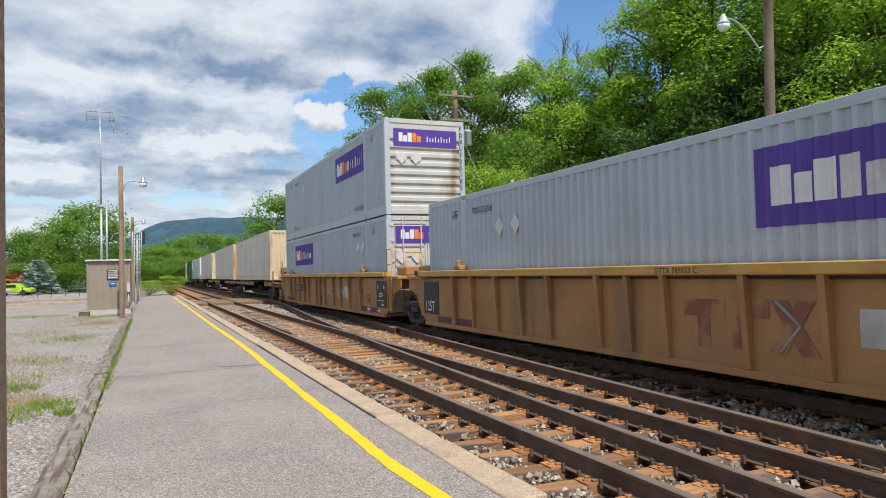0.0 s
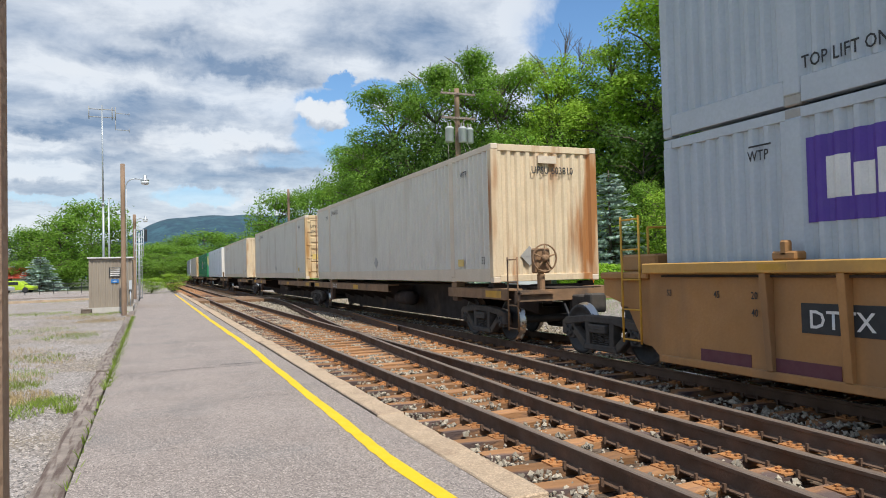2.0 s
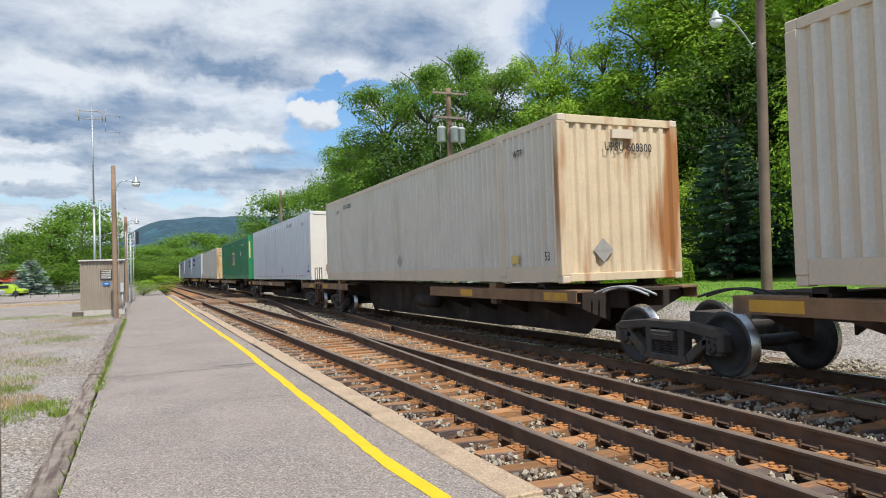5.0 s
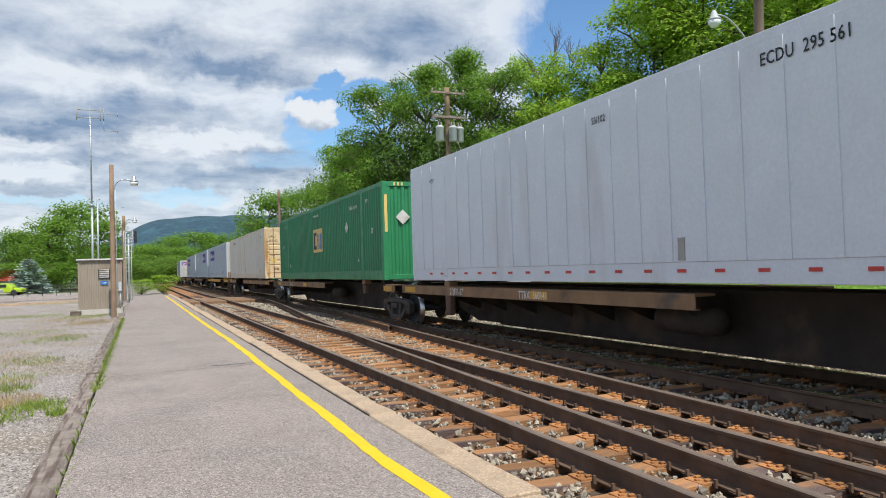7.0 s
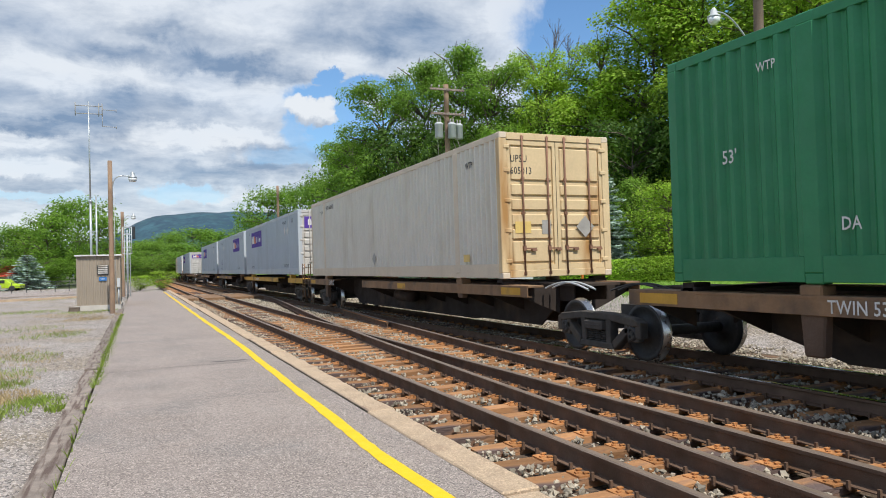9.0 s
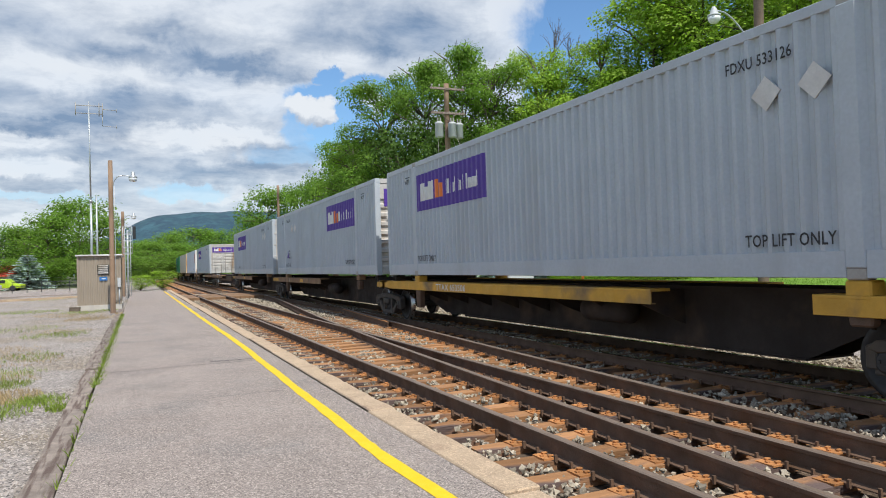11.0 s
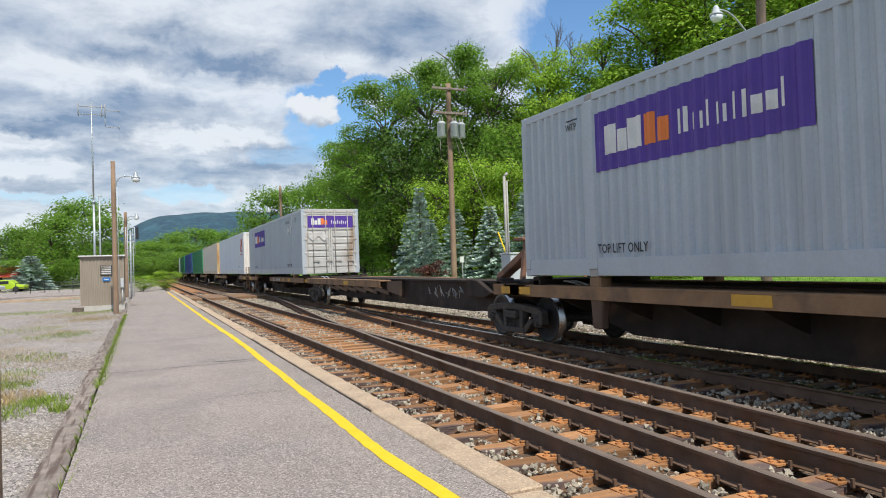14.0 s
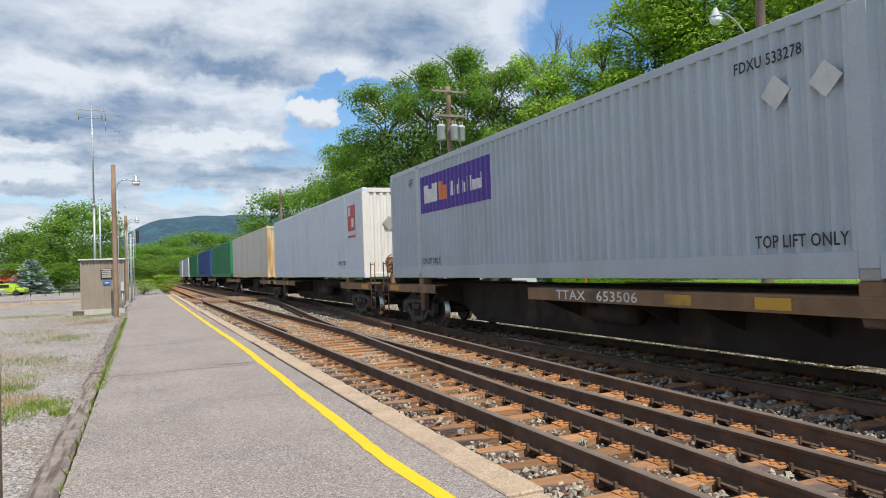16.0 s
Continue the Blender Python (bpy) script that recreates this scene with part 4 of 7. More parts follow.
def side_frame_mesh():
    bm = bmesh.new()
    # the frame as bars round its openings
    slab(bm, [(-1.10, 0.56), (-0.98, 0.66), (-0.40, 0.72), (0.40, 0.72), (0.98, 0.66), (1.10, 0.56), (0.95, 0.53), (0.36, 0.60), (-0.36, 0.60), (-0.95, 0.53)], "x", -0.09, 0.09)
    slab(bm, [(-0.46, 0.15), (0.46, 0.15), (0.40, 0.25), (-0.40, 0.25)], "x", -0.10, 0.10)
    for s in (-1, 1):
        slab(bm, [(s * 0.46, 0.15), (s * 0.40, 0.27), (s * 0.70, 0.50), (s * 0.86, 0.54), (s * 0.78, 0.40)], "x", -0.08, 0.08)
        slab(bm, [(s * 0.26, 0.22), (s * 0.38, 0.22), (s * 0.40, 0.64), (s * 0.26, 0.64)], "x", -0.085, 0.085)
        slab(bm, [(s * 1.10, 0.36), (s * 1.10, 0.60), (s * 0.98, 0.64), (s * 0.97, 0.36)], "x", -0.08, 0.08)
        slab(bm, [(s * 0.72, 0.40), (s * 0.72, 0.60), (s * 0.82, 0.62), (s * 0.82, 0.44)], "x", -0.08, 0.08)
        slab(bm, [(s * 1.02, 0.30), (s * 1.02, 0.50), (s * 0.76, 0.50), (s * 0.76, 0.30)], "x", -0.06, 0.06)
    box(bm, -0.05, 0.14, -0.24, 0.24, 0.44, 0.58)
    box(bm, 0.04, 0.15, -0.20, 0.20, 0.50, 0.53)
    bmesh.ops.recalc_face_normals(bm, faces=bm.faces)
    bmesh.ops.bevel(bm, geom=bm.edges[:], offset=0.016, segments=1, affect="EDGES")
    return mesh_of(bm, "side_frame", TRUCK)


def spring_mesh():
    bm = bmesh.new()
    for y in (-0.17, 0.0, 0.17):
        lathe(bm, [(0.05, 0.0), (0.05, 0.19)], 8, Matrix.Translation((0, y, 0.25)))
        for i in range(5):
            lathe(bm, [(0.06, 0.0), (0.082, 0.010), (0.082, 0.018), (0.06, 0.026)], 10, Matrix.Translation((0, y, 0.252 + i * 0.037)))
    return mesh_of(bm, "spring_nest", TRUCK)


WHEELSET, SIDE_FRAME, SPRINGS = wheelset_mesh(), side_frame_mesh(), spring_mesh()


def truck(car, y, rolls=True):
    """A two-axle truck with its middle at y on the car."""
    for s in (-1, 1):
        ob = piece("side_frame", SIDE_FRAME, car, Matrix.Translation((s * 0.99, y, 0)) @ Matrix.Diagonal((1 if s > 0 else -1, 1, 1, 1)))
        piece("spring_nest", SPRINGS, ob, Matrix.Identity(4))
        ax = piece("wheelset", WHEELSET, car, Matrix.Translation((0, y + s * 0.89, WHEEL_R)))
        if rolls:
            ROLLING.append((ax, y + s * 0.89))
    part("bolster", boxes((-1.02, 1.02, y - 0.17, y + 0.17, 0.44, 0.62), (-0.35, 0.35, y - 0.25, y + 0.25, 0.60, 0.80)), TRUCK, car)


def brake_wheel(car, x, y, z):
    bm = bmesh.new()
    turn = Matrix.Translation((x, y, z)) @ Matrix.Rotation(math.pi / 2, 4, "X")
    n = 20
    for i in range(n):
        a, b = 2 * math.pi * i / n, 2 * math.pi * (i + 1) / n
        tube(bm, (x + 0.27 * math.cos(a), y, z + 0.27 * math.sin(a)), (x + 0.27 * math.cos(b), y, z + 0.27 * math.sin(b)), 0.016, sides=6, caps=False)
    for k in range(5):
        a = k * 2 * math.pi / 5 + 0.3
        tube(bm, (x, y, z), (x + 0.27 * math.cos(a), y, z + 0.27 * math.sin(a)), 0.016, sides=6)
    lathe(bm, [(0.07, -0.03), (0.07, 0.05), (0.03, 0.07)], 10, turn)
    part("brake_wheel", bm, DECK, car, "rusty hand brake wheel")
    part("brake_housing", boxes((x - 0.17, x + 0.17, y + 0.06, y + 0.26, z - 0.30, z + 0.20), (x - 0.06, x + 0.06, y + 0.08, y + 0.24, 0.9, z - 0.30)), DECK, car, bevel=0.03)


def ladder(car, x, y0, y1, z0, z1, mat, rungs=3):
    bm = bmesh.new()
    for y in (y0, y1):
        tube(bm, (x, y, z0), (x, y, z1), 0.018, sides=6)
    for i in range(rungs):
        z = z0 + 0.05 + (z1 - z0 - 0.1) * i / max(rungs - 1, 1)
        tube(bm, (x, y0, z), (x, y1, z), 0.014, sides=6)
    part("ladder", bm, mat, car)


def spine_car(label, near_wing, far_wing, trucks, top=1.23, near_end=False, far_end=False, long=LONG, deck=DECK, rolls=True, text="", text2="", bare=False, text_y=None, text_size=0.20, marks=None, text_wide=0.8):
    """One platform of a spine car under a container: a deep centre beam with deck wings at both ends. y = 0 under the container's near end."""
    c = thing("spine_car", label, "railway car", "cars of the train")
    low = 0.40 if bare else 0.27
    y0, y1 = (-1.0 if near_end else -1.35), long + (1.0 if far_end else 1.35)
    bm = bmesh.new()
    for s in (-1, 1):
        slab(bm, [(y0 + 0.3, 0.80), (y0 + 0.3, 1.08), (y1 - 0.3, 1.08), (y1 - 0.3, 0.80), (y1 - (3.3 if far_end else 1.3), 0.78), (y1 - (4.4 if far_end else 3.2), low), (y0 + (4.4 if near_end else 3.4 if bare else 1.5), low), (y0 + (3.3 if near_end else 2.8 if bare else 0.8), 0.78)], "x", s * 0.36 - 0.02, s * 0.36 + 0.02)
    box(bm, -0.46, 0.46, y0, y1, 1.081, 1.125)
    box(bm, -0.42, 0.42, y0 + 4.4, y1 - 4.4, low - 0.03, low)
    part("centre_beam", bm, SPINE, c)
    for a, b, which in ((y0 + 0.45, near_wing, 0), (long - far_wing, y1 - 0.45, 1)):
        if b - a < 0.5:
            continue
        for s in (-1, 1):
            sill = part("deck_wing", boxes((s * 1.12 - 0.18, s * 1.12 + 0.18, a, b, 1.075, 1.115), (s * 1.285 - 0.012, s * 1.285 + 0.012, a, b, 0.90, 1.118), (s * 1.25 - 0.05, s * 1.25 + 0.05, a, b, 0.90, 0.915)), deck, c, bevel=0.006)
            n = max(2, round((b - a) / 1.25))
            for i in range(n):
                y = a + 0.35 + (b - a - 0.7) * i / (n - 1)
                br = bmesh.new()
                slab(br, [(0.38, 0.55), (0.38, 1.07), (1.26, 1.07), (1.26, 0.92), (0.80, 0.72)], "y", y - 0.02, y + 0.02)
                if s < 0:
                    bmesh.ops.transform(br, matrix=Matrix.Diagonal((-1, 1, 1, 1)), verts=br.verts)
                part("bracket", br, SPINE, c)
        x = -1.30
        for u, n in marks if marks and which == 0 else ((0.25, 0.75), ((b - a) * 0.62, 0.6)) if b - a > 4 else ((0.25, 0.7),):
            yy = a + u if which == 0 else b - u - n
            part("reflector_patch", boxes((x - 0.002, x + 0.002, yy, yy + n, 0.935, 1.075)), DECK_YELLOW, c, "faded yellow patch on the sill")
    for y in () if bare else ((long - 12.19) / 2 + 0.11, long - (long - 12.19) / 2 - 0.11):
        for s in (-1, 1):
            ped = part("pedestal", boxes((s * 1.17 - 0.12, s * 1.17 + 0.12, y - 0.14, y + 0.14, 1.10, top - 0.004)), deck, c, bevel=0.02)
            br = bmesh.new()
            foot = 0.80 if y < long / 2 else 0.45
            slab(br, [(y - 0.17, 1.08), (y + 0.17, 1.08), (y + 0.12, foot), (y - 0.12, foot)], "x", s * 1.20 - 0.07, s * 1.20 + 0.07)
            part("knee", br, KNEE, ped, bevel=0.02)
    for y in (0.25, long - 0.25):
        part("cross_bearer", boxes((-1.25, 1.25, y - 0.14, y + 0.14, 1.03, top - 0.06 - 0.004), (-1.25, -0.95, y - 0.10, y + 0.10, 1.1, top - 0.004), (0.95, 1.25, y - 0.10, y + 0.10, 1.1, top - 0.004)), SPINE, c, bevel=0.01)
    for y in trucks:
        truck(c, y, rolls)
    for end, y, s in ((near_end, y0, -1), (far_end, y1, 1)):
        if end:
            part("coupler", boxes((-0.10, 0.10, min(y, y + s * 0.75), max(y, y + s * 0.75), 0.72, 0.98), (-0.18, 0.18, min(y + s * 0.55, y + s * 0.80), max(y + s * 0.55, y + s * 0.80), 0.66, 1.02)), TRUCK, c, bevel=0.03)
            ladder(c, -1.27, y + 0.05 if s < 0 else y - 0.45, y + 0.45 if s < 0 else y - 0.05, 0.30, 1.75, DECK, 4)
            part("end_step", boxes((-1.28, -0.55, min(y - s * 0.1, y + s * 0.12), max(y - s * 0.1, y + s * 0.12), 1.02, 1.06), (-1.28, 1.28, min(y - s * 0.05, y + s * 0.05), max(y - s * 0.05, y + s * 0.05), 0.88, 1.10)), DECK, c)
            bm = bmesh.new()
            tube(bm, (-0.25, y, 0.80), (-0.30, y + s * 0.35, 0.42), 0.025, sides=8)
            tube(bm, (-0.30, y + s * 0.35, 0.42), (-0.15, y + s * 0.7, 0.45), 0.025, sides=8)
            part("air_hose", bm, BLACK, c, "black air brake hose")
            if s < 0:
                brake_wheel(c, -0.62, y + 0.10, 1.72)
        else:
            bm = bmesh.new()
            for x in (-0.75, -0.60):
                last = None
                for k in range(9):
                    p = Vector((x, y + (k - 4) * 0.17, 1.05 + 0.12 * math.sin(k / 8 * math.pi)))
                    if last:
                        tube(bm, last, p, 0.018, sides=6, caps=False)
                    last = p
            part("air_hose", bm, BLACK if s > 0 else GREY_PAINT, c, "looped air brake hose")
    if not bare:
      bm = bmesh.new()
      lathe(bm, [(0.05, -0.62), (0.19, -0.55), (0.20, -0.4), (0.20, 0.4), (0.19, 0.55), (0.05, 0.62)], 16, Matrix.Translation((-0.78, long * 0.42, 0.72)) @ Matrix.Rotation(math.pi / 2, 4, "X"))
      part("air_reservoir", bm, SPINE, c)
    if text:
        side_words(text, text_size, WHITE, c, text_y or long - 2.6, 0.935, -1.304, text_wide)
    if text2:
        side_words(text2, 0.20, WHITE, c, 13.85, 0.935, -1.304)
    return c


def well_car(label, trucks, near_end, far_end, number, graffiti):
    """One well of a double-stack car: deep ribbed sides between two end platforms. y = 0 under the container's near end."""
    c = thing("well_car", label, "railway car", "cars of the train")
    y0, y1 = -0.25, LONG + 0.25
    for s in (-1, 1):
        bm = bmesh.new()
        slab(bm, [(y0, 0.42), (y0, 1.418), (y1, 1.418), (y1, 0.42), (y1 - 0.2, 0.26), (y0 + 0.2, 0.26)], "x", s * 1.39 - 0.012, s * 1.39 + 0.012)
        side = part("well_side", bm, WELL, c)
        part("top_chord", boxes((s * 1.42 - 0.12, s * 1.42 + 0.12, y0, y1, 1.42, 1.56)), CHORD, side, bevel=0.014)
        part("pipe", boxes((s * 1.435 - 0.018, s * 1.435 + 0.018, y0 + 0.3, y1 - 0.3, 1.372, 1.40)), SPINE, side)
        part("bottom_chord", boxes((s * 1.37 - 0.08, s * 1.37 + 0.08, y0 + 0.2, y1 - 0.2, 0.22, 0.32)), WELL, side, bevel=0.012)
        for y in (2.4, 3.75, 4.95, 6.0, 7.36, 8.13, 8.86, 10.30, 11.30, 12.28, 13.39, 14.35):
            bm = bmesh.new()
            slab(bm, [(1.40, 0.32), (1.46, 0.32), (1.53, 1.419), (1.40, 1.419)], "y", y - 0.045, y + 0.045)
            if s < 0:
                bmesh.ops.transform(bm, matrix=Matrix.Diagonal((-1, 1, 1, 1)), verts=bm.verts)
            part("rib", bm, WELL, side, bevel=0.006)
        for y in ((LONG - 12.19) / 2 + 0.1, LONG - (LONG - 12.19) / 2 - 0.1):
            part("container_guide", boxes((s * 1.42 - 0.09, s * 1.42 + 0.09, y - 0.16, y + 0.16, 1.56, 1.66), (s * 1.46 - 0.05, s * 1.46 + 0.05, y - 0.05, y + 0.05, 1.60, 1.78)), WELL, side, bevel=0.02)
        for yy in (2.2, 5.4, 10.8, 14.0):
            part("reflector_patch", boxes((s * 1.541 - 0.003, s * 1.541 + 0.003, yy, yy + 0.40, 1.455, 1.525)), DECK_YELLOW, side, "yellow reflective strip")
        for yy, n2 in ((y0 + 0.08, 0.95), (y1 - 1.03, 0.95))[:2 if graffiti == "block" else 1]:
            part("stencil_panel", boxes((s * 1.408 - 0.006, s * 1.408 + 0.006, yy, yy + n2, 0.50, 1.29), (s * 1.408 - 0.112, s * 1.408 + 0.112, yy, yy + n2 * 1.4, 1.44, 1.565)), BLACK_PLATE, side, "black stencilled panel")
    for a, b in ((y0 + 0.3, y0 + 1.6), (y1 - 1.6, y1 - 0.3), (7.4, 8.8)):
        part("floor_beam", boxes((-1.30, 1.30, a, b, 0.24, 0.315)), WELL, c)
    for s, y in ((-1, y0), (1, y1)):
        e = part("end_platform", boxes((-1.30, 1.30, min(y, y + s * 0.45), max(y, y + s * 0.45), 1.05, 1.42), (-0.75, 0.75, min(y + s * 0.4, y + s * 1.55), max(y + s * 0.4, y + s * 1.55), 0.86, 1.34),
                                         (-1.45, -0.80, min(y, y + s * 1.1), max(y, y + s * 1.1), 1.34, 1.44), (0.80, 1.45, min(y, y + s * 1.1), max(y, y + s * 1.1), 1.34, 1.44)), WELL, c, bevel=0.02)
        part("equipment_box", boxes((-1.15, 1.15, min(y + s * 0.15, y + s * 0.95), max(y + s * 0.15, y + s * 0.95), 1.445, 1.70)), WELL, e, bevel=0.03)
        for yy in (y - s * 0.95, y - s * 2.1):
            part("notice_band", boxes((-1.404 - 0.006, -1.404 + 0.002, min(yy, yy - s * 0.8), max(yy, yy - s * 0.8), 0.30, 0.47)), MAROON, e)
        for x in (-1.36, 1.36):
            bm = bmesh.new()
            slab(bm, [(y, 0.40), (y, 1.34), (y + s * 1.1, 1.34), (y + s * 1.1, 1.10), (y + s * 0.55, 0.95), (y + s * 0.2, 0.42)], "x", x - 0.012, x + 0.012)
            part("side_gusset", bm, WELL, e)
        if s < 0 and near_end is None:
            continue
        if s > 0 and not far_end:
            continue
        ladder(c, -1.45, y + s * 0.35 - 0.2, y + s * 0.35 + 0.2, 0.42, 2.25, DECK_YELLOW, 5)
        bm = bmesh.new()
        for x in (-1.0, -0.55):
            tube(bm, (x, y + s * 0.5, 1.42), (x, y + s * 0.5, 2.1), 0.02, sides=6)
        tube(bm, (-1.0, y + s * 0.5, 2.1), (-0.55, y + s * 0.5, 2.1), 0.02, sides=6)
        part("grab_rail", bm, DECK_YELLOW, c)
    for y in trucks:
        truck(c, y)
    if far_end:
        part("coupler", boxes((-0.10, 0.10, y1 + 1.4, y1 + 2.3, 0.72, 0.98)), TRUCK, c)
    x = -1.423
    if number:
        side_words(number, 0.11, BLACK, c, 7.45 if graffiti == "block" else 6.0, 1.445, -1.543, 1.0)
    side_words("53", 0.17, WHITE, c, y0 + 0.92, 1.05, x)
    side_words("48", 0.17, WHITE, c, y0 + 0.35, 1.05, x)
    rnd = random.Random(len(number) + 3)
    if graffiti == "block":
        side_words("125T", 0.34, WHITE, c, 16.2, 0.58, x)
        for a, b, cc, d in ((6.36, 7.06, 0.90, 1.12), (6.61, 6.82, 0.52, 0.90), (5.70, 6.34, 0.92, 1.14), (6.02, 6.25, 0.54, 0.92)):
            part("faded_lettering", boxes((-1.409, -1.4035, a, b, cc, d)), FADED, c, "large faded reddish lettering")
        bm = bmesh.new()
        slab(bm, [(5.70, 1.14), (5.46, 1.14), (5.06, 0.54), (5.30, 0.54)], "x", -1.409, -1.4035)
        part("faded_lettering", bm, FADED, c, "large faded reddish lettering")
        bm = bmesh.new()
        slab(bm, [(5.10, 1.14), (5.32, 1.14), (5.72, 0.54), (5.50, 0.54)], "x", -1.4125, -1.4095)
        part("faded_lettering", bm, FADED, c, "large faded reddish lettering")
        for p, q in (((5.62, 1.13), (5.30, 0.86)), ((5.30, 0.86), (5.56, 0.56))):
            bm = bmesh.new()
            tube(bm, (-1.409, *p), (-1.409, *q), 0.022, sides=4)
            part("grey_chevron", bm, DULL, c, "grey chevron stroke over the lettering")
    else:
        side_words("53", 0.36, BLACK, c, 1.75, 0.62, -1.412, 1.0)
        for y, z, n in ((0.52, 0.92, 0.34), (0.52, 0.87, 0.34), (0.52, 0.82, 0.28), (0.66, 0.70, 0.60), (0.30, 0.60, 0.22), (0.30, 0.56, 0.20), (1.75, 0.42, 0.34), (1.75, 0.38, 0.30), (0.75, 0.41, 0.34), (0.75, 0.37, 0.30)):
            part("stencil_bar", boxes((-1.4175, -1.4145, y - n, y, z - 0.012, z + 0.012)), WHITE, c)
        part("name_plate", boxes((-1.4095, -1.4035, 11.1, 13.95, 0.78, 1.10)), BLACK_PLATE, c, "black plate with white stencil letters")
        side_words("DTTX  789353", 0.27, WHITE, c, 13.86, 0.84, -1.412, 1.0)
        for y, z, t in ((16.05, 1.12, "53"), (15.2, 1.12, "45"), (14.62, 1.12, "20"), (14.62, 0.92, "40")):
            side_words(t, 0.12, BLACK, c, y, z, -1.412)
        for k in range(7):
            y = 4.1 + k * 0.62 + (0.4 if k > 2 else 0)
            bm = bmesh.new()
            p = Vector((-1.409, y, rnd.uniform(0.7, 1.0)))
            for j in range(9):
                q = Vector((-1.409, y + rnd.uniform(-0.24, 0.24), rnd.uniform(0.62, 1.12)))
                tube(bm, p, q, 0.008, sides=4)
                p = q
            part("chalk_scrawl", bm, WHITE, c, "white chalk scrawl")
        bm = bmesh.new()
        tube(bm, (-1.409, 2.1, 0.75), (-1.409, 2.5, 1.05), 0.014, sides=4)
        part("painted_cross", bm, BLUE, c)
        bm = bmesh.new()
        tube(bm, (-1.412, 2.1, 1.05), (-1.412, 2.5, 0.75), 0.014, sides=4)
        part("painted_cross", bm, RED, c)
    part("notice_plate", boxes((-1.409, -1.403, 4.10, 4.62, 0.70, 1.08)), PALE, c)
    return c


def empty_car():
    """The bare platform: beam, deck wings and a folded-up trailer hitch."""
    c = spine_car("bare rusty spine car platform with a raised trailer hitch", 0.4, 9.75, (), near_end=False, far_end=False, long=17.5, bare=True)
    bm = bmesh.new()
    for s in (-1, 1):
        slab(bm, [(0.30 * s - 0.05, 1.12), (0.30 * s + 0.05, 1.12), (0.17 * s + 0.05, 2.0), (0.17 * s - 0.05, 2.0)], "y", 0.88, 1.0)
    box(bm, -0.24, 0.24, 0.86, 1.02, 1.52, 1.72)
    box(bm, -0.36, 0.36, 0.76, 1.20, 2.0, 2.07)
    box(bm, -0.24, 0.24, 0.72, 0.95, 2.05, 2.12)
    part("trailer_hitch", bm, RUST, c, "rusty raised trailer hitch", bevel=0.015)
    bm = bmesh.new()
    slab(bm, [(1.0, 1.72), (1.0, 1.90), (2.45, 1.26), (2.45, 1.10)], "x", -0.14, 0.14)
    part("hitch_strut", bm, RUST, c, bevel=0.02)
    bm = bmesh.new()
    slab(bm, [(1.9, 0.85), (2.65, 1.14), (3.2, 1.17), (3.2, 0.74), (2.3, 0.72)], "x", -0.56, -0.40)
    part("hub_casting", bm, SPINE, c, bevel=0.02)
    part("hub_casting", boxes((-0.85, 0.85, -0.30, 0.62, 0.80, 1.18)), SPINE, c, bevel=0.03)
    for k in range(6):
        rnd = random.Random(k)
        bm = bmesh.new()
        p = Vector((-0.384, 6.0 - k * 0.42, 0.8))
        for j in range(6):
            q = Vector((-0.384, 6.0 - k * 0.42 + rnd.uniform(-0.16, 0.16), rnd.uniform(0.62, 0.98)))
            tube(bm, p, q, 0.010, sides=4)
            p = q
        part("chalk_scrawl", bm, DULL, c, "pale chalk scrawl")
    return c


def load(ob, s, z=0.0):
    TRAIN.append((ob, s, z))


def tan_box(number, end, label, rust=False):
    c = container(label, TAN_BOX, TAN_RUST if rust else TAN_END, end)
    side_words("WTP", 0.19, BLACK, c, 1.56, 2.36)
    side_words("WTP", 0.19, BLACK, c, 14.62, 2.36)
    side_words(number, 0.21, BLACK, c, 13.75, 2.48)
    placards(c, ((8.05, 0.55),), 0.18, DULL)
    part("caution_label", boxes((-WIDE / 2 - 0.018, -WIDE / 2 - 0.012, 1.45, 1.75, 0.36, 0.52)), GOLD, c, "small orange caution label")
    if end == "doors":
        end_words(number.split()[0], 0.20, BLACK, c, -1.06, 2.32, 0.02)
        end_words(number.split()[1], 0.20, BLACK, c, -1.06, 2.08, 0.02)
        part("notice_label", boxes((-0.98, -0.62, 0.014, 0.024, 0.90, 1.13)), GOLD, c, "orange notice label")
        part("data_plate", boxes((-0.36, -0.16, 0.014, 0.024, 0.88, 1.16)), DULL, c)
        end_placards(c, ((0.66, 1.02),), 0.22, DULL)
    else:
        end_words(number, 0.22, BLACK, c, -0.35, 2.30)
        end_placards(c, ((-0.45, 0.55),), 0.21, DULL)
        part("vent_box", boxes((-0.2, 0.25, -0.05, 0.03, 2.52, 2.68)), TAN_BOX, c)
        side_words("53", 0.22, BLACK, c, 0.55, 0.40)
    return c


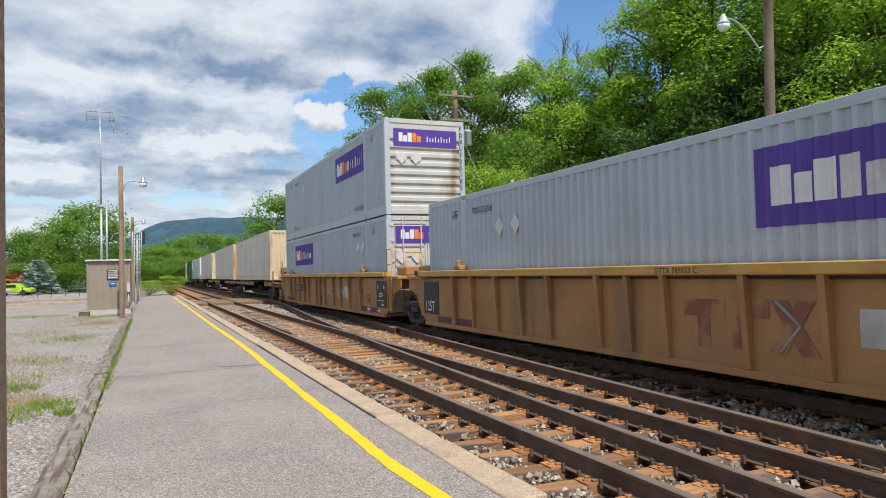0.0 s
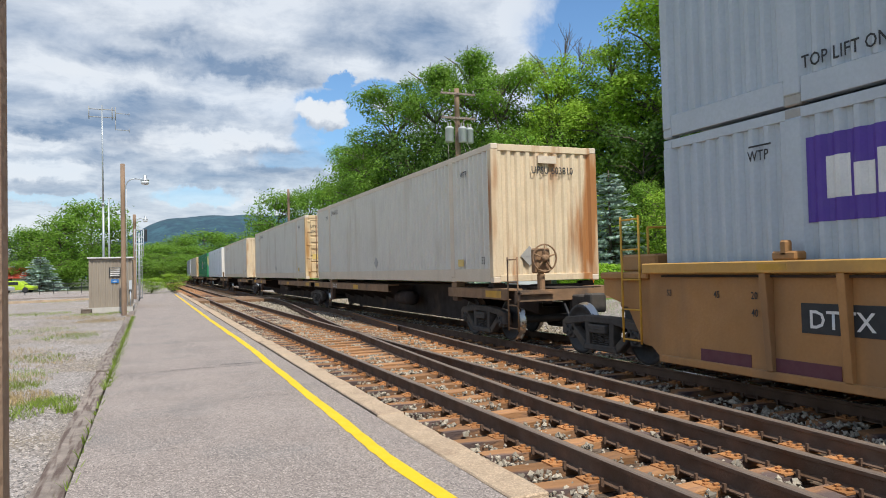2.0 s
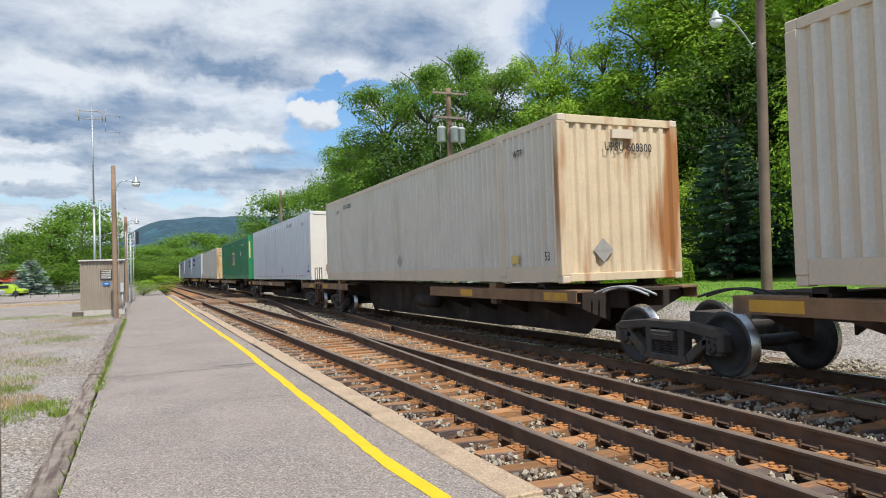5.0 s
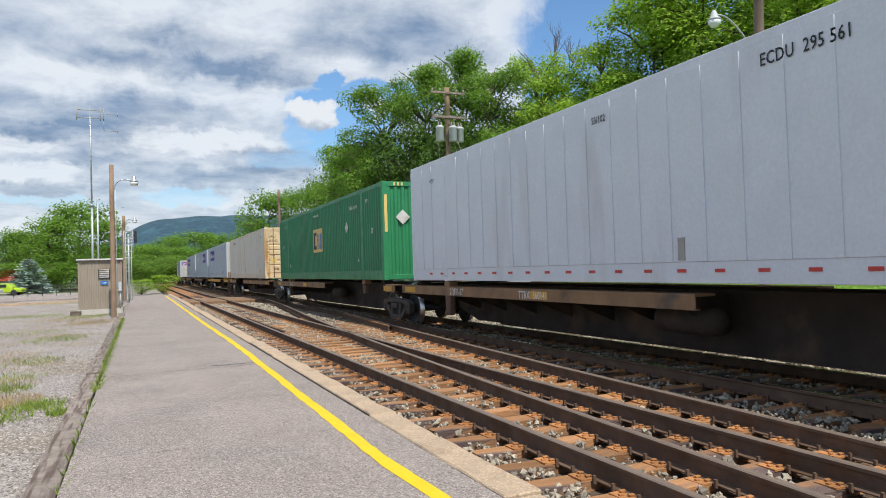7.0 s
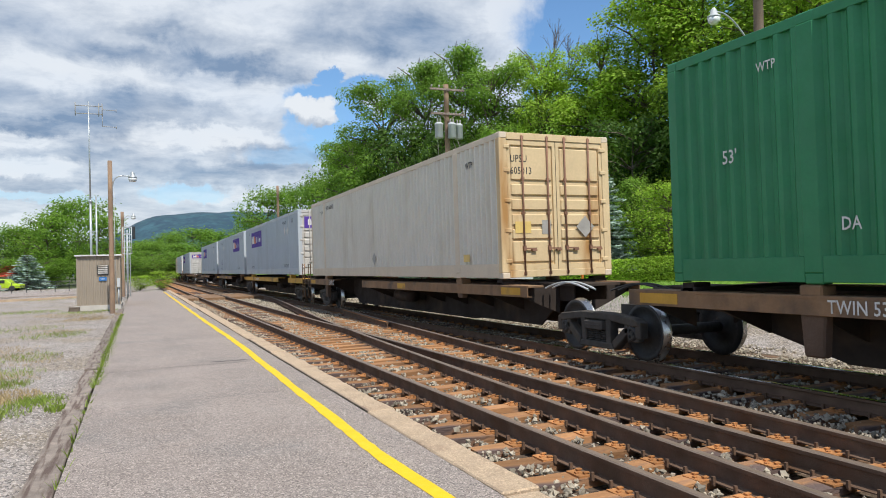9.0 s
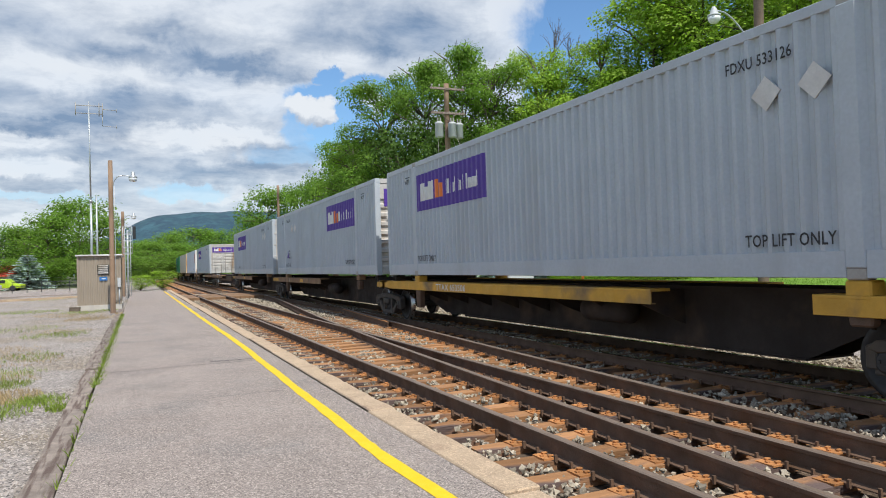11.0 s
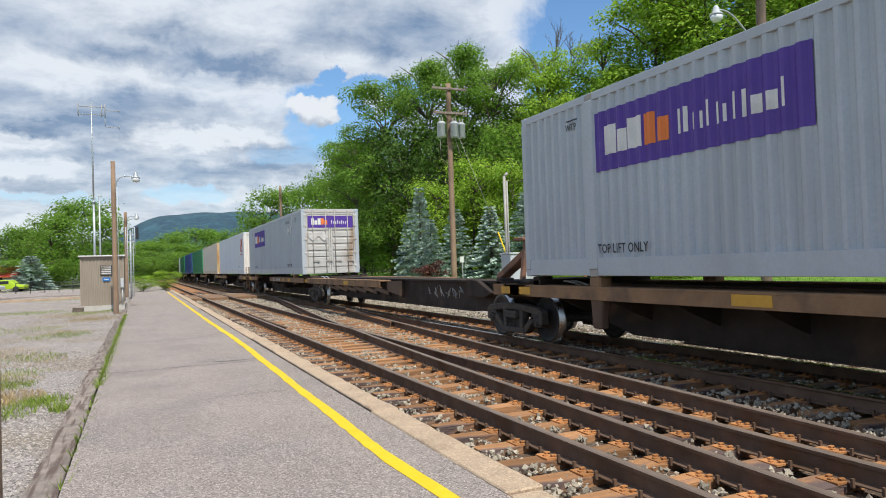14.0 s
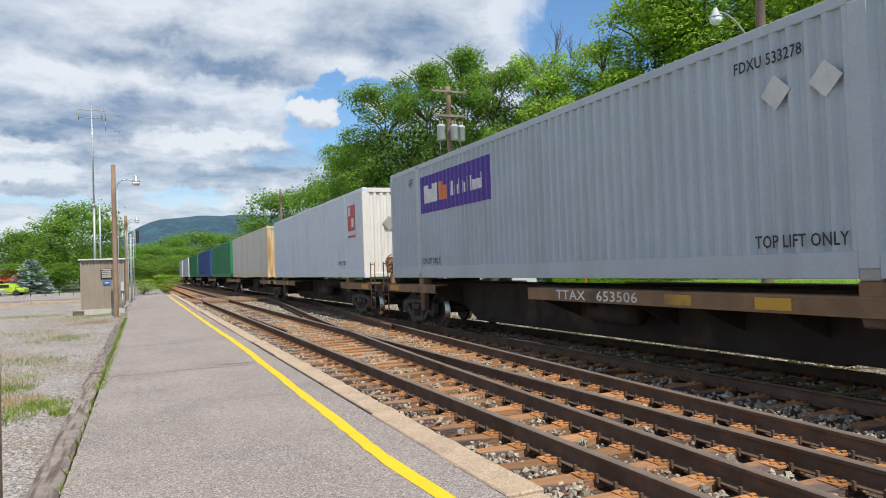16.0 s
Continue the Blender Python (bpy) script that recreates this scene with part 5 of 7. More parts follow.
def build_train():
    # two wells of the double-stack car
    load(grey_box("FDXU 532564", "slats", "grey corrugated container with a purple sign, alone in a well", False, PALE), 0.10, 0.33)
    load(well_car("weathered yellow double-stack well car with stencilled panels", (LONG + 1.65,), False, False, "DTTX 789353 C", "block"), 0.10)
    top = grey_box("FDXU 535183", "slats", "grey corrugated container stacked on another, purple sign")
    stacked_words("FDXU535183", 0.20, BLACK, top, 1.13, 2.62, -0.014)
    load(top, 19.62, 3.26)
    low = grey_box("FDXU 534217", "doors", "grey corrugated container in the well under another")
    end_placards(low, ((-0.85, 1.65), (-0.35, 1.65)), 0.19)
    load(low, 19.62, 0.33)
    load(well_car("weathered yellow double-stack well car with chalk scrawls", (LONG + 1.95,), False, True, "DTTX 789353 A", "chalk"), 19.62)
    # three platforms with tan containers
    load(tan_box("UPSU 603810", "ridges", "tan corrugated container with heavy rust streaks on its end", True), 41.0, 1.233)
    load(spine_car("rusty brown spine car platform with a hand brake", 2.4, 9.2, (1.1, LONG + 1.5), near_end=True, text="1-28'/1-57'", text_y=13.75), 41.0)
    load(tan_box("UPSU 604885", "doors", "tan corrugated container with locking-rod doors facing the camera"), 59.7, 1.233)
    load(spine_car("rusty brown spine car platform under a tan container", 7.4, 4.2, (LONG + 2.4,)), 59.7)
    load(tan_box("UPSU 608300", "ridges", "tan corrugated container with a rust-marked blank end", True), 80.42, 1.233)
    load(spine_car("rusty brown spine car platform under a tan container", 5.4, 3.2, (LONG - 1.1,), far_end=True), 80.95)
    # white, green and tan containers
    white = container("white smooth-sided container with upright seams and red markers", WHITE_BOX, WHITE_END, "panels", smooth_side=True)
    for y, t, z, n in ((4.97, "ECDU  295 561", 2.50, 0.21), (8.2, "53/102", 2.48, 0.15), (14.85, "WTP", 2.36, 0.15), (1.66, "WTP", 2.36, 0.22), (0.60, "53", 0.48, 0.24)):
        side_words(t, n, BLACK, white, y, z, -WIDE / 2 - 0.02)
    for i in range(22):
        y = 1.0 + i * 0.66
        part("red_marker", boxes((-WIDE / 2 - 0.010, -WIDE / 2 - 0.005, y, y + 0.16, 0.16, 0.205)), RED, white)
    part("blue_label", boxes((-WIDE / 2 - 0.022, -WIDE / 2 - 0.017, 0.32, 0.72, 0.33, 0.42)), BLUE, white)
    part("vent_slot", boxes((-WIDE / 2 - 0.022, -WIDE / 2 - 0.005, 6.28, 6.40, 0.32, 0.62)), DULL, white)
    stacked_words("295561", 0.19, BLACK, white, 0.86, 2.50)
    stacked_words("ECDU", 0.19, BLACK, white, 0.66, 2.50)
    end_words("CAUTION", 0.12, RED, white, -0.28, 1.12, 0.024)
    part("lock_handle", boxes((0.10, 0.24, -0.02, 0.03, 1.62, 1.86)), BLACK, white)
    load(white, 99.35, 1.233)
    load(spine_car("rusty brown spine car platform with hand brake, white container above", 2.0, 10.0, (1.1, LONG + 2.1), near_end=True, text="TTRX  360141", text2="2-28'/1-57'", text_y=10.7), 99.35)
    green = container("green corrugated container with a gold sign and hazard stripes", GREEN_BOX, GREEN_BOX, "ridges")
    part("gold_sign", boxes((-WIDE / 2 - 0.012, -WIDE / 2 - 0.006, 7.32, 8.84, 1.08, 2.0)), GOLD, green, "gold sign panel")
    part("sign_bars", boxes((-WIDE / 2 - 0.018, -WIDE / 2 - 0.013, 8.5, 8.74, 1.2, 1.88), (-WIDE / 2 - 0.018, -WIDE / 2 - 0.013, 8.26, 8.5, 1.2, 1.33), (-WIDE / 2 - 0.018, -WIDE / 2 - 0.013, 8.26, 8.5, 1.75, 1.88)), BLACK, green)
    part("sign_bars", boxes((-WIDE / 2 - 0.018, -WIDE / 2 - 0.013, 8.0, 8.12, 1.2, 1.8), (-WIDE / 2 - 0.018, -WIDE / 2 - 0.013, 7.8, 7.9, 1.2, 1.8), (-WIDE / 2 - 0.018, -WIDE / 2 - 0.013, 7.44, 7.68, 1.2, 1.8)), BLUE, green)
    placards(green, ((3.85, 1.79),), 0.19)
    for y, t, z, n in ((3.5, "EMHU 261419", 2.34, 0.18), (1.70, "WTP", 2.42, 0.15), (1.16, "53'", 1.44, 0.23), (2.62, "IA", 0.58, 0.19), (15.25, "53'", 1.44, 0.23), (13.72, "DA", 0.56, 0.19), (14.7, "WTP", 2.42, 0.15), (8.85, "WARNING HIGH CUBE", 2.50, 0.11)):
        side_words(t, n, WHITE, green, y, z)
    part("gold_sign", boxes((-0.30, 0.36, -0.010, 0.012, 2.12, 2.56)), GOLD, green, "gold sign panel")
    part("sign_bars", boxes((-0.26, -0.08, -0.015, -0.011, 2.2, 2.5)), BLACK, green)
    part("sign_bars", boxes((-0.02, 0.08, -0.015, -0.011, 2.2, 2.46), (0.14, 0.30, -0.015, -0.011, 2.2, 2.46)), BLUE, green)
    end_placards(green, ((-0.68, 1.85),), 0.22)
    end_words("53'", 0.26, WHITE, green, -0.05, 1.30)
    stacked_words("EMHU261419", 0.20, WHITE, green, 0.80, 2.34)
    part("weight_plate", boxes((-0.08, 0.40, -0.010, 0.012, 0.52, 0.80)), PALE, green)
    for x in (-1.22, 1.14):
        part("warning_strip", boxes((x - 0.03, x + 0.06, -0.012, -0.003, 1.42, 2.52)), GOLD, green, "yellow warning strip")
    for x in (-0.95, 0.75):
        for k in range(3):
            part("hazard_stripe", boxes((x + k * 0.12, x + k * 0.12 + 0.06, -0.008, -0.002, TALL - 0.12, TALL - 0.02)), GOLD, green)
    load(green, 117.84, 1.233)
    load(spine_car("rusty brown spine car platform under a green container", -0.1, 9.0, (LONG + 2.05,), text="TWIN 53'", text_y=13.85), 117.9)
    load(tan_box("UPSU 605013", "doors", "tan corrugated container with rust-stained locking-rod doors"), 138.74, 1.233)
    load(spine_car("rusty brown spine car platform under a tan container", 9.4, 3.0, (LONG - 1.2,), far_end=True, text="2-28'/1-57'"), 138.74)
    # grey containers on five platforms
    load(grey_box("FDXU 533126", "doors", "grey corrugated container with a purple sign near its far end"), 157.5, 1.27)
    load(spine_car("yellow-silled spine car platform with a hand brake", 2.6, 11.0, (1.1, LONG + 0.9), top=1.27, near_end=True, deck=DECK_YELLOW, text="TTAX 653506", text_y=12.8, text_wide=1.35), 157.5)
    mid = grey_box("FDXU 536291", "slats", "grey corrugated container with a small blue triangle badge")
    bm = bmesh.new()
    slab(bm, [(13.62, 0.76), (13.15, 0.76), (13.38, 1.10)], "x", -WIDE / 2 - 0.008, -WIDE / 2 - 0.004)
    part("badge", bm, PURPLE, mid, "blue triangle badge")
    for i, t in enumerate(("ROAD", "RAIL", "MARINE")):
        side_words(t, 0.13, BLACK, mid, 13.2 - i * 0.05, 1.06 - i * 0.16)
    load(mid, 174.75, 1.27)
    load(spine_car("rusty brown spine car platform under a grey container", -0.1, 9.0, (LONG + 0.98,), top=1.27, text="53'", text_y=13.35), 174.75)
    load(grey_box("FDXU 534107", "doors", "grey corrugated container with dirty locking-rod doors"), 192.2, 1.27)
    load(spine_car("rusty brown spine car platform under a grey container", -0.1, 8.4, (LONG + 1.0,), top=1.27), 192.2)
    load(empty_car(), 209.3)
    last = grey_box("FDXU 533278", "doors", "grey corrugated container with rust-stained doors and purple signs")
    end_placards(last, ((-0.80, 1.66), (-0.30, 1.66)), 0.19)
    load(last, 227.8, 1.27)
    load(spine_car("rusty brown spine car platform with yellow sill patches", 8.7, 3.0, (-1.1, LONG - 1.2), top=1.27, far_end=True, text="TTAX   653506", text_wide=1.45, text_y=7.73, text_size=0.22, marks=((3.9, 0.5), (5.43, 0.5))), 227.8)
    pale = container("white corrugated container with a red badge", WHITE_BOX, WHITE_END, "ridges")
    part("red_badge", boxes((-WIDE / 2 - 0.012, -WIDE / 2 - 0.006, 0.9, 1.78, 1.60, 2.45)), RED, pale, "red square badge")
    part("badge_cutout", boxes((-WIDE / 2 - 0.018, -WIDE / 2 - 0.013, 1.05, 1.3, 1.7, 2.0), (-WIDE / 2 - 0.018, -WIDE / 2 - 0.013, 1.4, 1.65, 2.1, 2.4)), WHITE, pale)
    part("red_bar", boxes((-WIDE / 2 - 0.012, -WIDE / 2 - 0.006, 0.9, 1.78, 1.36, 1.44)), RED, pale)
    side_words("TOP LIFT ONLY", 0.2, BLACK, pale, 3.2, 0.45)
    end_placards(pale, ((-0.42, 1.75),), 0.24, DULL)
    load(pale, 246.7, 1.27)
    load(spine_car("rusty brown spine car platform with a hand brake", 3.0, 5.0, (1.3, LONG + 1.3), top=1.27, near_end=True), 246.7)
    # further back
    for s, kind, n in ((265.2, "tan", LONG), (283.0, "green", LONG), (300.8, "blue", LONG), (318.6, "green", LONG), (336.6, "white", LONG), (354.6, "white", LONG)):
        paint, end = {"tan": (TAN_BOX, TAN_END), "green": (GREEN_BOX, GREEN_BOX), "blue": (BLUE_BOX, BLUE_BOX), "white": (WHITE_BOX, WHITE_END)}[kind]
        load(container(f"{kind} corrugated container far back in the train", paint, end, "ridges"), s, 1.27)
        load(spine_car("dark spine car platform far back in the train", 3.0, 4.0, (LONG + 0.8,), top=1.27, rolls=False), s)


build_train()

# ---- trees ----
def leaf_cloud(rnd, centres, radii, counts, size, squash=0.80, hollow=0.50):
    """Small leaf quads in the outer shell of a clump round each centre, tilted outwards and up, as arrays of corners."""
    pts, ups = [], []
    for c, r, n in zip(centres, radii, counts):
        d = rnd.normal(size=(n, 3))
        d /= np.linalg.norm(d, axis=1)[:, None]
        low = (d[:, 2] < -0.25) & (rnd.rand(n) < 0.7)
        d[low, 2] *= -1
        lump = 1 + 0.22 * np.sin(d[:, :1] * 5 + c[0] * 3) * np.cos(d[:, 1:2] * 5 + c[1] * 3)
        p = d * (r * lump * (hollow + (1 - hollow) * rnd.rand(n, 1) ** 0.7))
        stray = rnd.rand(n) < 0.10
        p[stray] *= rnd.uniform(1.0, 1.35, (stray.sum(), 1))
        p[:, 2] *= squash
        pts.append(p + c)
        ups.append(d * 0.85 + rnd.normal(size=(n, 3)) * 0.38 + (0, 0, 0.40))
    p, u = np.concatenate(pts), np.concatenate(ups)
    u /= np.linalg.norm(u, axis=1)[:, None]
    a = np.cross(u, rnd.normal(size=u.shape))
    a /= np.linalg.norm(a, axis=1)[:, None]
    b = np.cross(u, a)
    s = size * rnd.uniform(0.55, 1.35, (len(p), 1))
    a, b = a * s, b * s * 0.62
    quads = np.stack([p - a, p + b * 0.9 - a * 0.1, p + a, p - b * 0.9 - a * 0.1], 1)
    return quads.reshape(-1, 3)


def quad_mesh(name, corners, mat):
    me = bpy.data.meshes.new(name)
    n = len(corners) // 4
    me.vertices.add(len(corners))
    me.vertices.foreach_set("co", corners.astype(np.float32).ravel())
    me.loops.add(n * 4)
    me.loops.foreach_set("vertex_index", np.arange(n * 4, dtype=np.int32))
    me.polygons.add(n)
    me.polygons.foreach_set("loop_start", np.arange(0, n * 4, 4, dtype=np.int32))
    me.polygons.foreach_set("loop_total", np.full(n, 4, dtype=np.int32))
    me.update(calc_edges=True)
    me.materials.append(mat)
    return me


def broadleaf(name, label, mat, seed, leaves=20000, open_=0.0, low=0.16, leaf=0.105, squash=0.75, full=1.0, tall=10.0):
    """A broad-leaved tree ten metres high: tapered trunk, limbs, and a crown of leaf clumps at the limbs' ends."""
    rnd = np.random.RandomState(seed)
    t = thing(name, label, "tree", "trees on the bank")
    bm = bmesh.new()
    p, r = Vector((0, 0, -0.4)), 0.20
    spine = [p]
    for i in range(8):
        q = p + Vector((rnd.uniform(-0.16, 0.16), rnd.uniform(-0.16, 0.16), 1.12))
        tube(bm, p, q, r, r * 0.83, 8, False)
        p, r = q, r * 0.83
        spine.append(p)
    tips = []
    for i in range(44 if tall < 12 else 58):
        k = rnd.randint(1, 9)
        a = spine[k]
        h = a.z / 10
        reach = (1.2 + 2.3 * math.sin(math.pi * min(max((h - low * 0.5) / (1.05 - low * 0.5), 0.05), 0.95))) * rnd.uniform(0.55, 1.1)
        ang = rnd.uniform(0, 2 * math.pi)
        end = a + Vector((math.cos(ang) * reach, math.sin(ang) * reach, rnd.uniform(0.3, 1.7)))
        mid = a.lerp(end, 0.5) + Vector((0, 0, 0.25))
        tube(bm, a, mid, 0.07, 0.045, 5, False)
        tube(bm, mid, end, 0.045, 0.015, 5, False)
        tips += [end, mid.lerp(end, rnd.uniform(0.1, 0.6)) + Vector(rnd.uniform(-0.4, 0.4, 3))]
    tips.append(spine[-1] + Vector((0, 0, 0.35)))
    bmesh.ops.transform(bm, matrix=Matrix.Diagonal((1, 1, tall / 10, 1)), verts=bm.verts)
    part("trunk", bm, BARK, t)
    tips = np.array([tuple(v) for v in tips])
    tips[:, 2] = np.clip(tips[:, 2], 10 * low, 9.3) * tall / 10
    n = len(tips)
    rad = rnd.uniform(0.50, 1.15, n) * (1 - 0.25 * open_) * full
    w = rad ** 2 * rnd.uniform(0.5, 1.3, n)
    counts = np.maximum((w / w.sum() * leaves * (1 - 0.4 * open_)).astype(int), 8)
    crown = new("crown", quad_mesh("crown", leaf_cloud(rnd, tips, rad, counts, leaf, squash), mat))
    crown.parent = t
    return t


def spruce(name, label, mat, seed, leaves=5200):
    """A spruce five metres high: whorls of drooping boughs with needle sprays along them."""
    rnd = np.random.RandomState(seed)
    t = thing(name, label, "tree", "spruces by the lawn")
    bm = bmesh.new()
    tube(bm, (0, 0, -0.3), (0, 0, 4.9), 0.09, 0.012, 8)
    quads = []
    z = 0.25
    while z < 4.85:
        reach = 1.5 * (1 - z / 5.0) ** 0.85 + 0.08
        n = max(5, int(9 * (1 - z / 6)))
        off = rnd.uniform(0, 6.28)
        for i in range(n):
            a = off + i * 2 * math.pi / n + rnd.uniform(-0.2, 0.2)
            l = reach * rnd.uniform(0.78, 1.12)
            drop = rnd.uniform(-0.05, 0.18)
            d = np.array((math.cos(a), math.sin(a), -drop))
            base = np.array((0, 0, z))
            tube(bm, base, base + d * l, 0.014, 0.004, 4, False)
            m = max(8, int(70 * l / 1.5))
            for k in range(m):
                u = (k + rnd.rand()) / m
                p = base + d * l * (0.15 + 0.85 * u) + rnd.normal(size=3) * 0.03
                side = np.cross(d, (0, 0, 1)) * rnd.choice((-1, 1))
                tip = (d * 0.75 + side * rnd.uniform(0.1, 1.0) + np.array((0, 0, rnd.uniform(-0.05, 0.22)))) * rnd.uniform(0.13, 0.26) * (1.15 - 0.4 * u)
                wide = np.cross(tip, (0, -0.9, 0.7)) + rnd.normal(size=3) * 0.09
                wide *= 0.062 / (np.linalg.norm(wide) + 1e-6)
                quads.append(np.array([p - wide * 0.6, p + tip * 0.6 - wide, p + tip, p + tip * 0.5 + wide]))
        z += 0.15 + 0.08 * rnd.rand()
    part("trunk", bm, BARK, t)
    ob = new("crown", quad_mesh("crown", np.concatenate(quads), mat))
    ob.parent = t
    return t


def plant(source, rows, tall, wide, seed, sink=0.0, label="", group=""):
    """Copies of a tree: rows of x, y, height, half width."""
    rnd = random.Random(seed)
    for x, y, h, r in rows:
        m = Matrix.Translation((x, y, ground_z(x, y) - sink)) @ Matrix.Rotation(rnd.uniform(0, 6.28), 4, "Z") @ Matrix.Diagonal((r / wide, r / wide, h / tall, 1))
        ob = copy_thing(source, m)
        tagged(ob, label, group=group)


def remove(ob):
    for o in [*ob.children_recursive, ob]:
        bpy.data.objects.remove(o)


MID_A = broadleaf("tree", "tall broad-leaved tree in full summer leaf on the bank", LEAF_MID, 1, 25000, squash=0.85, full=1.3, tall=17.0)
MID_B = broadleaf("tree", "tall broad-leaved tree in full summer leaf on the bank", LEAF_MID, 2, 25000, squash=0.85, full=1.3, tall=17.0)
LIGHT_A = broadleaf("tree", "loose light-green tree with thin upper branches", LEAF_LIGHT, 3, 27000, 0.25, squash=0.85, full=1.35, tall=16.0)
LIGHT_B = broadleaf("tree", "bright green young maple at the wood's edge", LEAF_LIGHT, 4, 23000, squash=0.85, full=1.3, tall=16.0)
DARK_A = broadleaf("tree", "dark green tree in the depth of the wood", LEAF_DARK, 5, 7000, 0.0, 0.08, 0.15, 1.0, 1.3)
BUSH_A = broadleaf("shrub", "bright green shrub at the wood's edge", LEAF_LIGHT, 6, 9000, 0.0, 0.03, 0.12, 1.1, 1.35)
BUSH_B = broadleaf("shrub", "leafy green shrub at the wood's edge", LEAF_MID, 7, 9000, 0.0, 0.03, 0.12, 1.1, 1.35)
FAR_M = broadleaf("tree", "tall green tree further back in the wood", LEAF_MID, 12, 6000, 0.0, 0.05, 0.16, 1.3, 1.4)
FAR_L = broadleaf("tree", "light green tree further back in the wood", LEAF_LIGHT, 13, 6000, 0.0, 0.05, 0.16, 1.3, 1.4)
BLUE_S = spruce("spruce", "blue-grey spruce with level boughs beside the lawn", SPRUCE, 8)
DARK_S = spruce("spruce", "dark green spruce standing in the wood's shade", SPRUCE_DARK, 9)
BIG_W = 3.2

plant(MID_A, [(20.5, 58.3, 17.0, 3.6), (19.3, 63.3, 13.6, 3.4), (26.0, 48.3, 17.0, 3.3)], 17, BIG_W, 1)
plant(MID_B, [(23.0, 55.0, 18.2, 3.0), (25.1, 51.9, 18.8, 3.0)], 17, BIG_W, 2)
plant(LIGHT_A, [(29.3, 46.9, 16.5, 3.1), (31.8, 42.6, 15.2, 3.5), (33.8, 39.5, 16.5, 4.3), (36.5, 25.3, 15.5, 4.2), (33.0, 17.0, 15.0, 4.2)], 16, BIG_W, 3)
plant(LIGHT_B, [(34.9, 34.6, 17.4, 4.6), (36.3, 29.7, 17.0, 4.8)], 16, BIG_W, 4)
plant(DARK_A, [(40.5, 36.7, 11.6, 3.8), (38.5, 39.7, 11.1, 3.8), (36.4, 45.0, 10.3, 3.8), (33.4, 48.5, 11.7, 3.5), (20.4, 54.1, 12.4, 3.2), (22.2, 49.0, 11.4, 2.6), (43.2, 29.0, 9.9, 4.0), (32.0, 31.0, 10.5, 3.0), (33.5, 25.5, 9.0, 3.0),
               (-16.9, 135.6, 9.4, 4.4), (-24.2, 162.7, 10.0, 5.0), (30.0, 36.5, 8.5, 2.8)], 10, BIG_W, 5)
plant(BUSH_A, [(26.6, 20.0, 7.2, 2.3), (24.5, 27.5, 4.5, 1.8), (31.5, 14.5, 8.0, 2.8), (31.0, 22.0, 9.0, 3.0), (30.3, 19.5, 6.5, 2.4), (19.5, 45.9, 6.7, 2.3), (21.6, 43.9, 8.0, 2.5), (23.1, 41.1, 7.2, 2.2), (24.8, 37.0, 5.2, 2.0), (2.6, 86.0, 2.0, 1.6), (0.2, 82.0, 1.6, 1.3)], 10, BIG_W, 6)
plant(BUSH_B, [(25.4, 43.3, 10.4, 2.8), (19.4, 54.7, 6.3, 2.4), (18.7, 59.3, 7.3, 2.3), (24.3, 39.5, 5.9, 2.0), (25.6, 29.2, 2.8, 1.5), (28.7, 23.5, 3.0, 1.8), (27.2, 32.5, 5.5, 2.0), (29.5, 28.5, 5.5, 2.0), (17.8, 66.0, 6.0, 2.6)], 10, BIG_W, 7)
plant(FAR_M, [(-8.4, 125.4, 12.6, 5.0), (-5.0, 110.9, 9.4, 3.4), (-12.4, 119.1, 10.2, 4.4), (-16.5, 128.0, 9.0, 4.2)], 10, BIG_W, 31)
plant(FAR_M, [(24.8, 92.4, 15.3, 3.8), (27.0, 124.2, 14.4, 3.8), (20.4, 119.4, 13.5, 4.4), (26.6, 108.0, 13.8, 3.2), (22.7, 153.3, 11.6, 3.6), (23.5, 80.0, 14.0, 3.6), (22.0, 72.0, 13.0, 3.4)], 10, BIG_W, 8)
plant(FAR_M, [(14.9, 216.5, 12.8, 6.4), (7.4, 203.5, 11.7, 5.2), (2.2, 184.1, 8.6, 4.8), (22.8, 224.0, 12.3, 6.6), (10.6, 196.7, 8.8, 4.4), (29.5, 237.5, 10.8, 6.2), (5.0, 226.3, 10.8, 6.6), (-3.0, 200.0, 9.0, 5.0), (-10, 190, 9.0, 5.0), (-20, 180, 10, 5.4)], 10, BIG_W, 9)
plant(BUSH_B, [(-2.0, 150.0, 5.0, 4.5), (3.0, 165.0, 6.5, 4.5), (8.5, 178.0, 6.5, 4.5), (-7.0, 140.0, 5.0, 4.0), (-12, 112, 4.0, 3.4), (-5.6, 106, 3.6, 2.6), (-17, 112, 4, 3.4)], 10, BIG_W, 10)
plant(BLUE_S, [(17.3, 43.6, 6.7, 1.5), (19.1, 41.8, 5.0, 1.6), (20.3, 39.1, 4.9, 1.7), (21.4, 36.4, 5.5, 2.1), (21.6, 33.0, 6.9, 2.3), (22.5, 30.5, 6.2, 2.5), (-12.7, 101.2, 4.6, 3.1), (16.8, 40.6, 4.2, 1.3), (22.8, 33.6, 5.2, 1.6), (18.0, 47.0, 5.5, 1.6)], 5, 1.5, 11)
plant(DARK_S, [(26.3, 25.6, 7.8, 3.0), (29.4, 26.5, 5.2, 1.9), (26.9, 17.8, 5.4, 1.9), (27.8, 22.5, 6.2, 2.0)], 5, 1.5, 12)


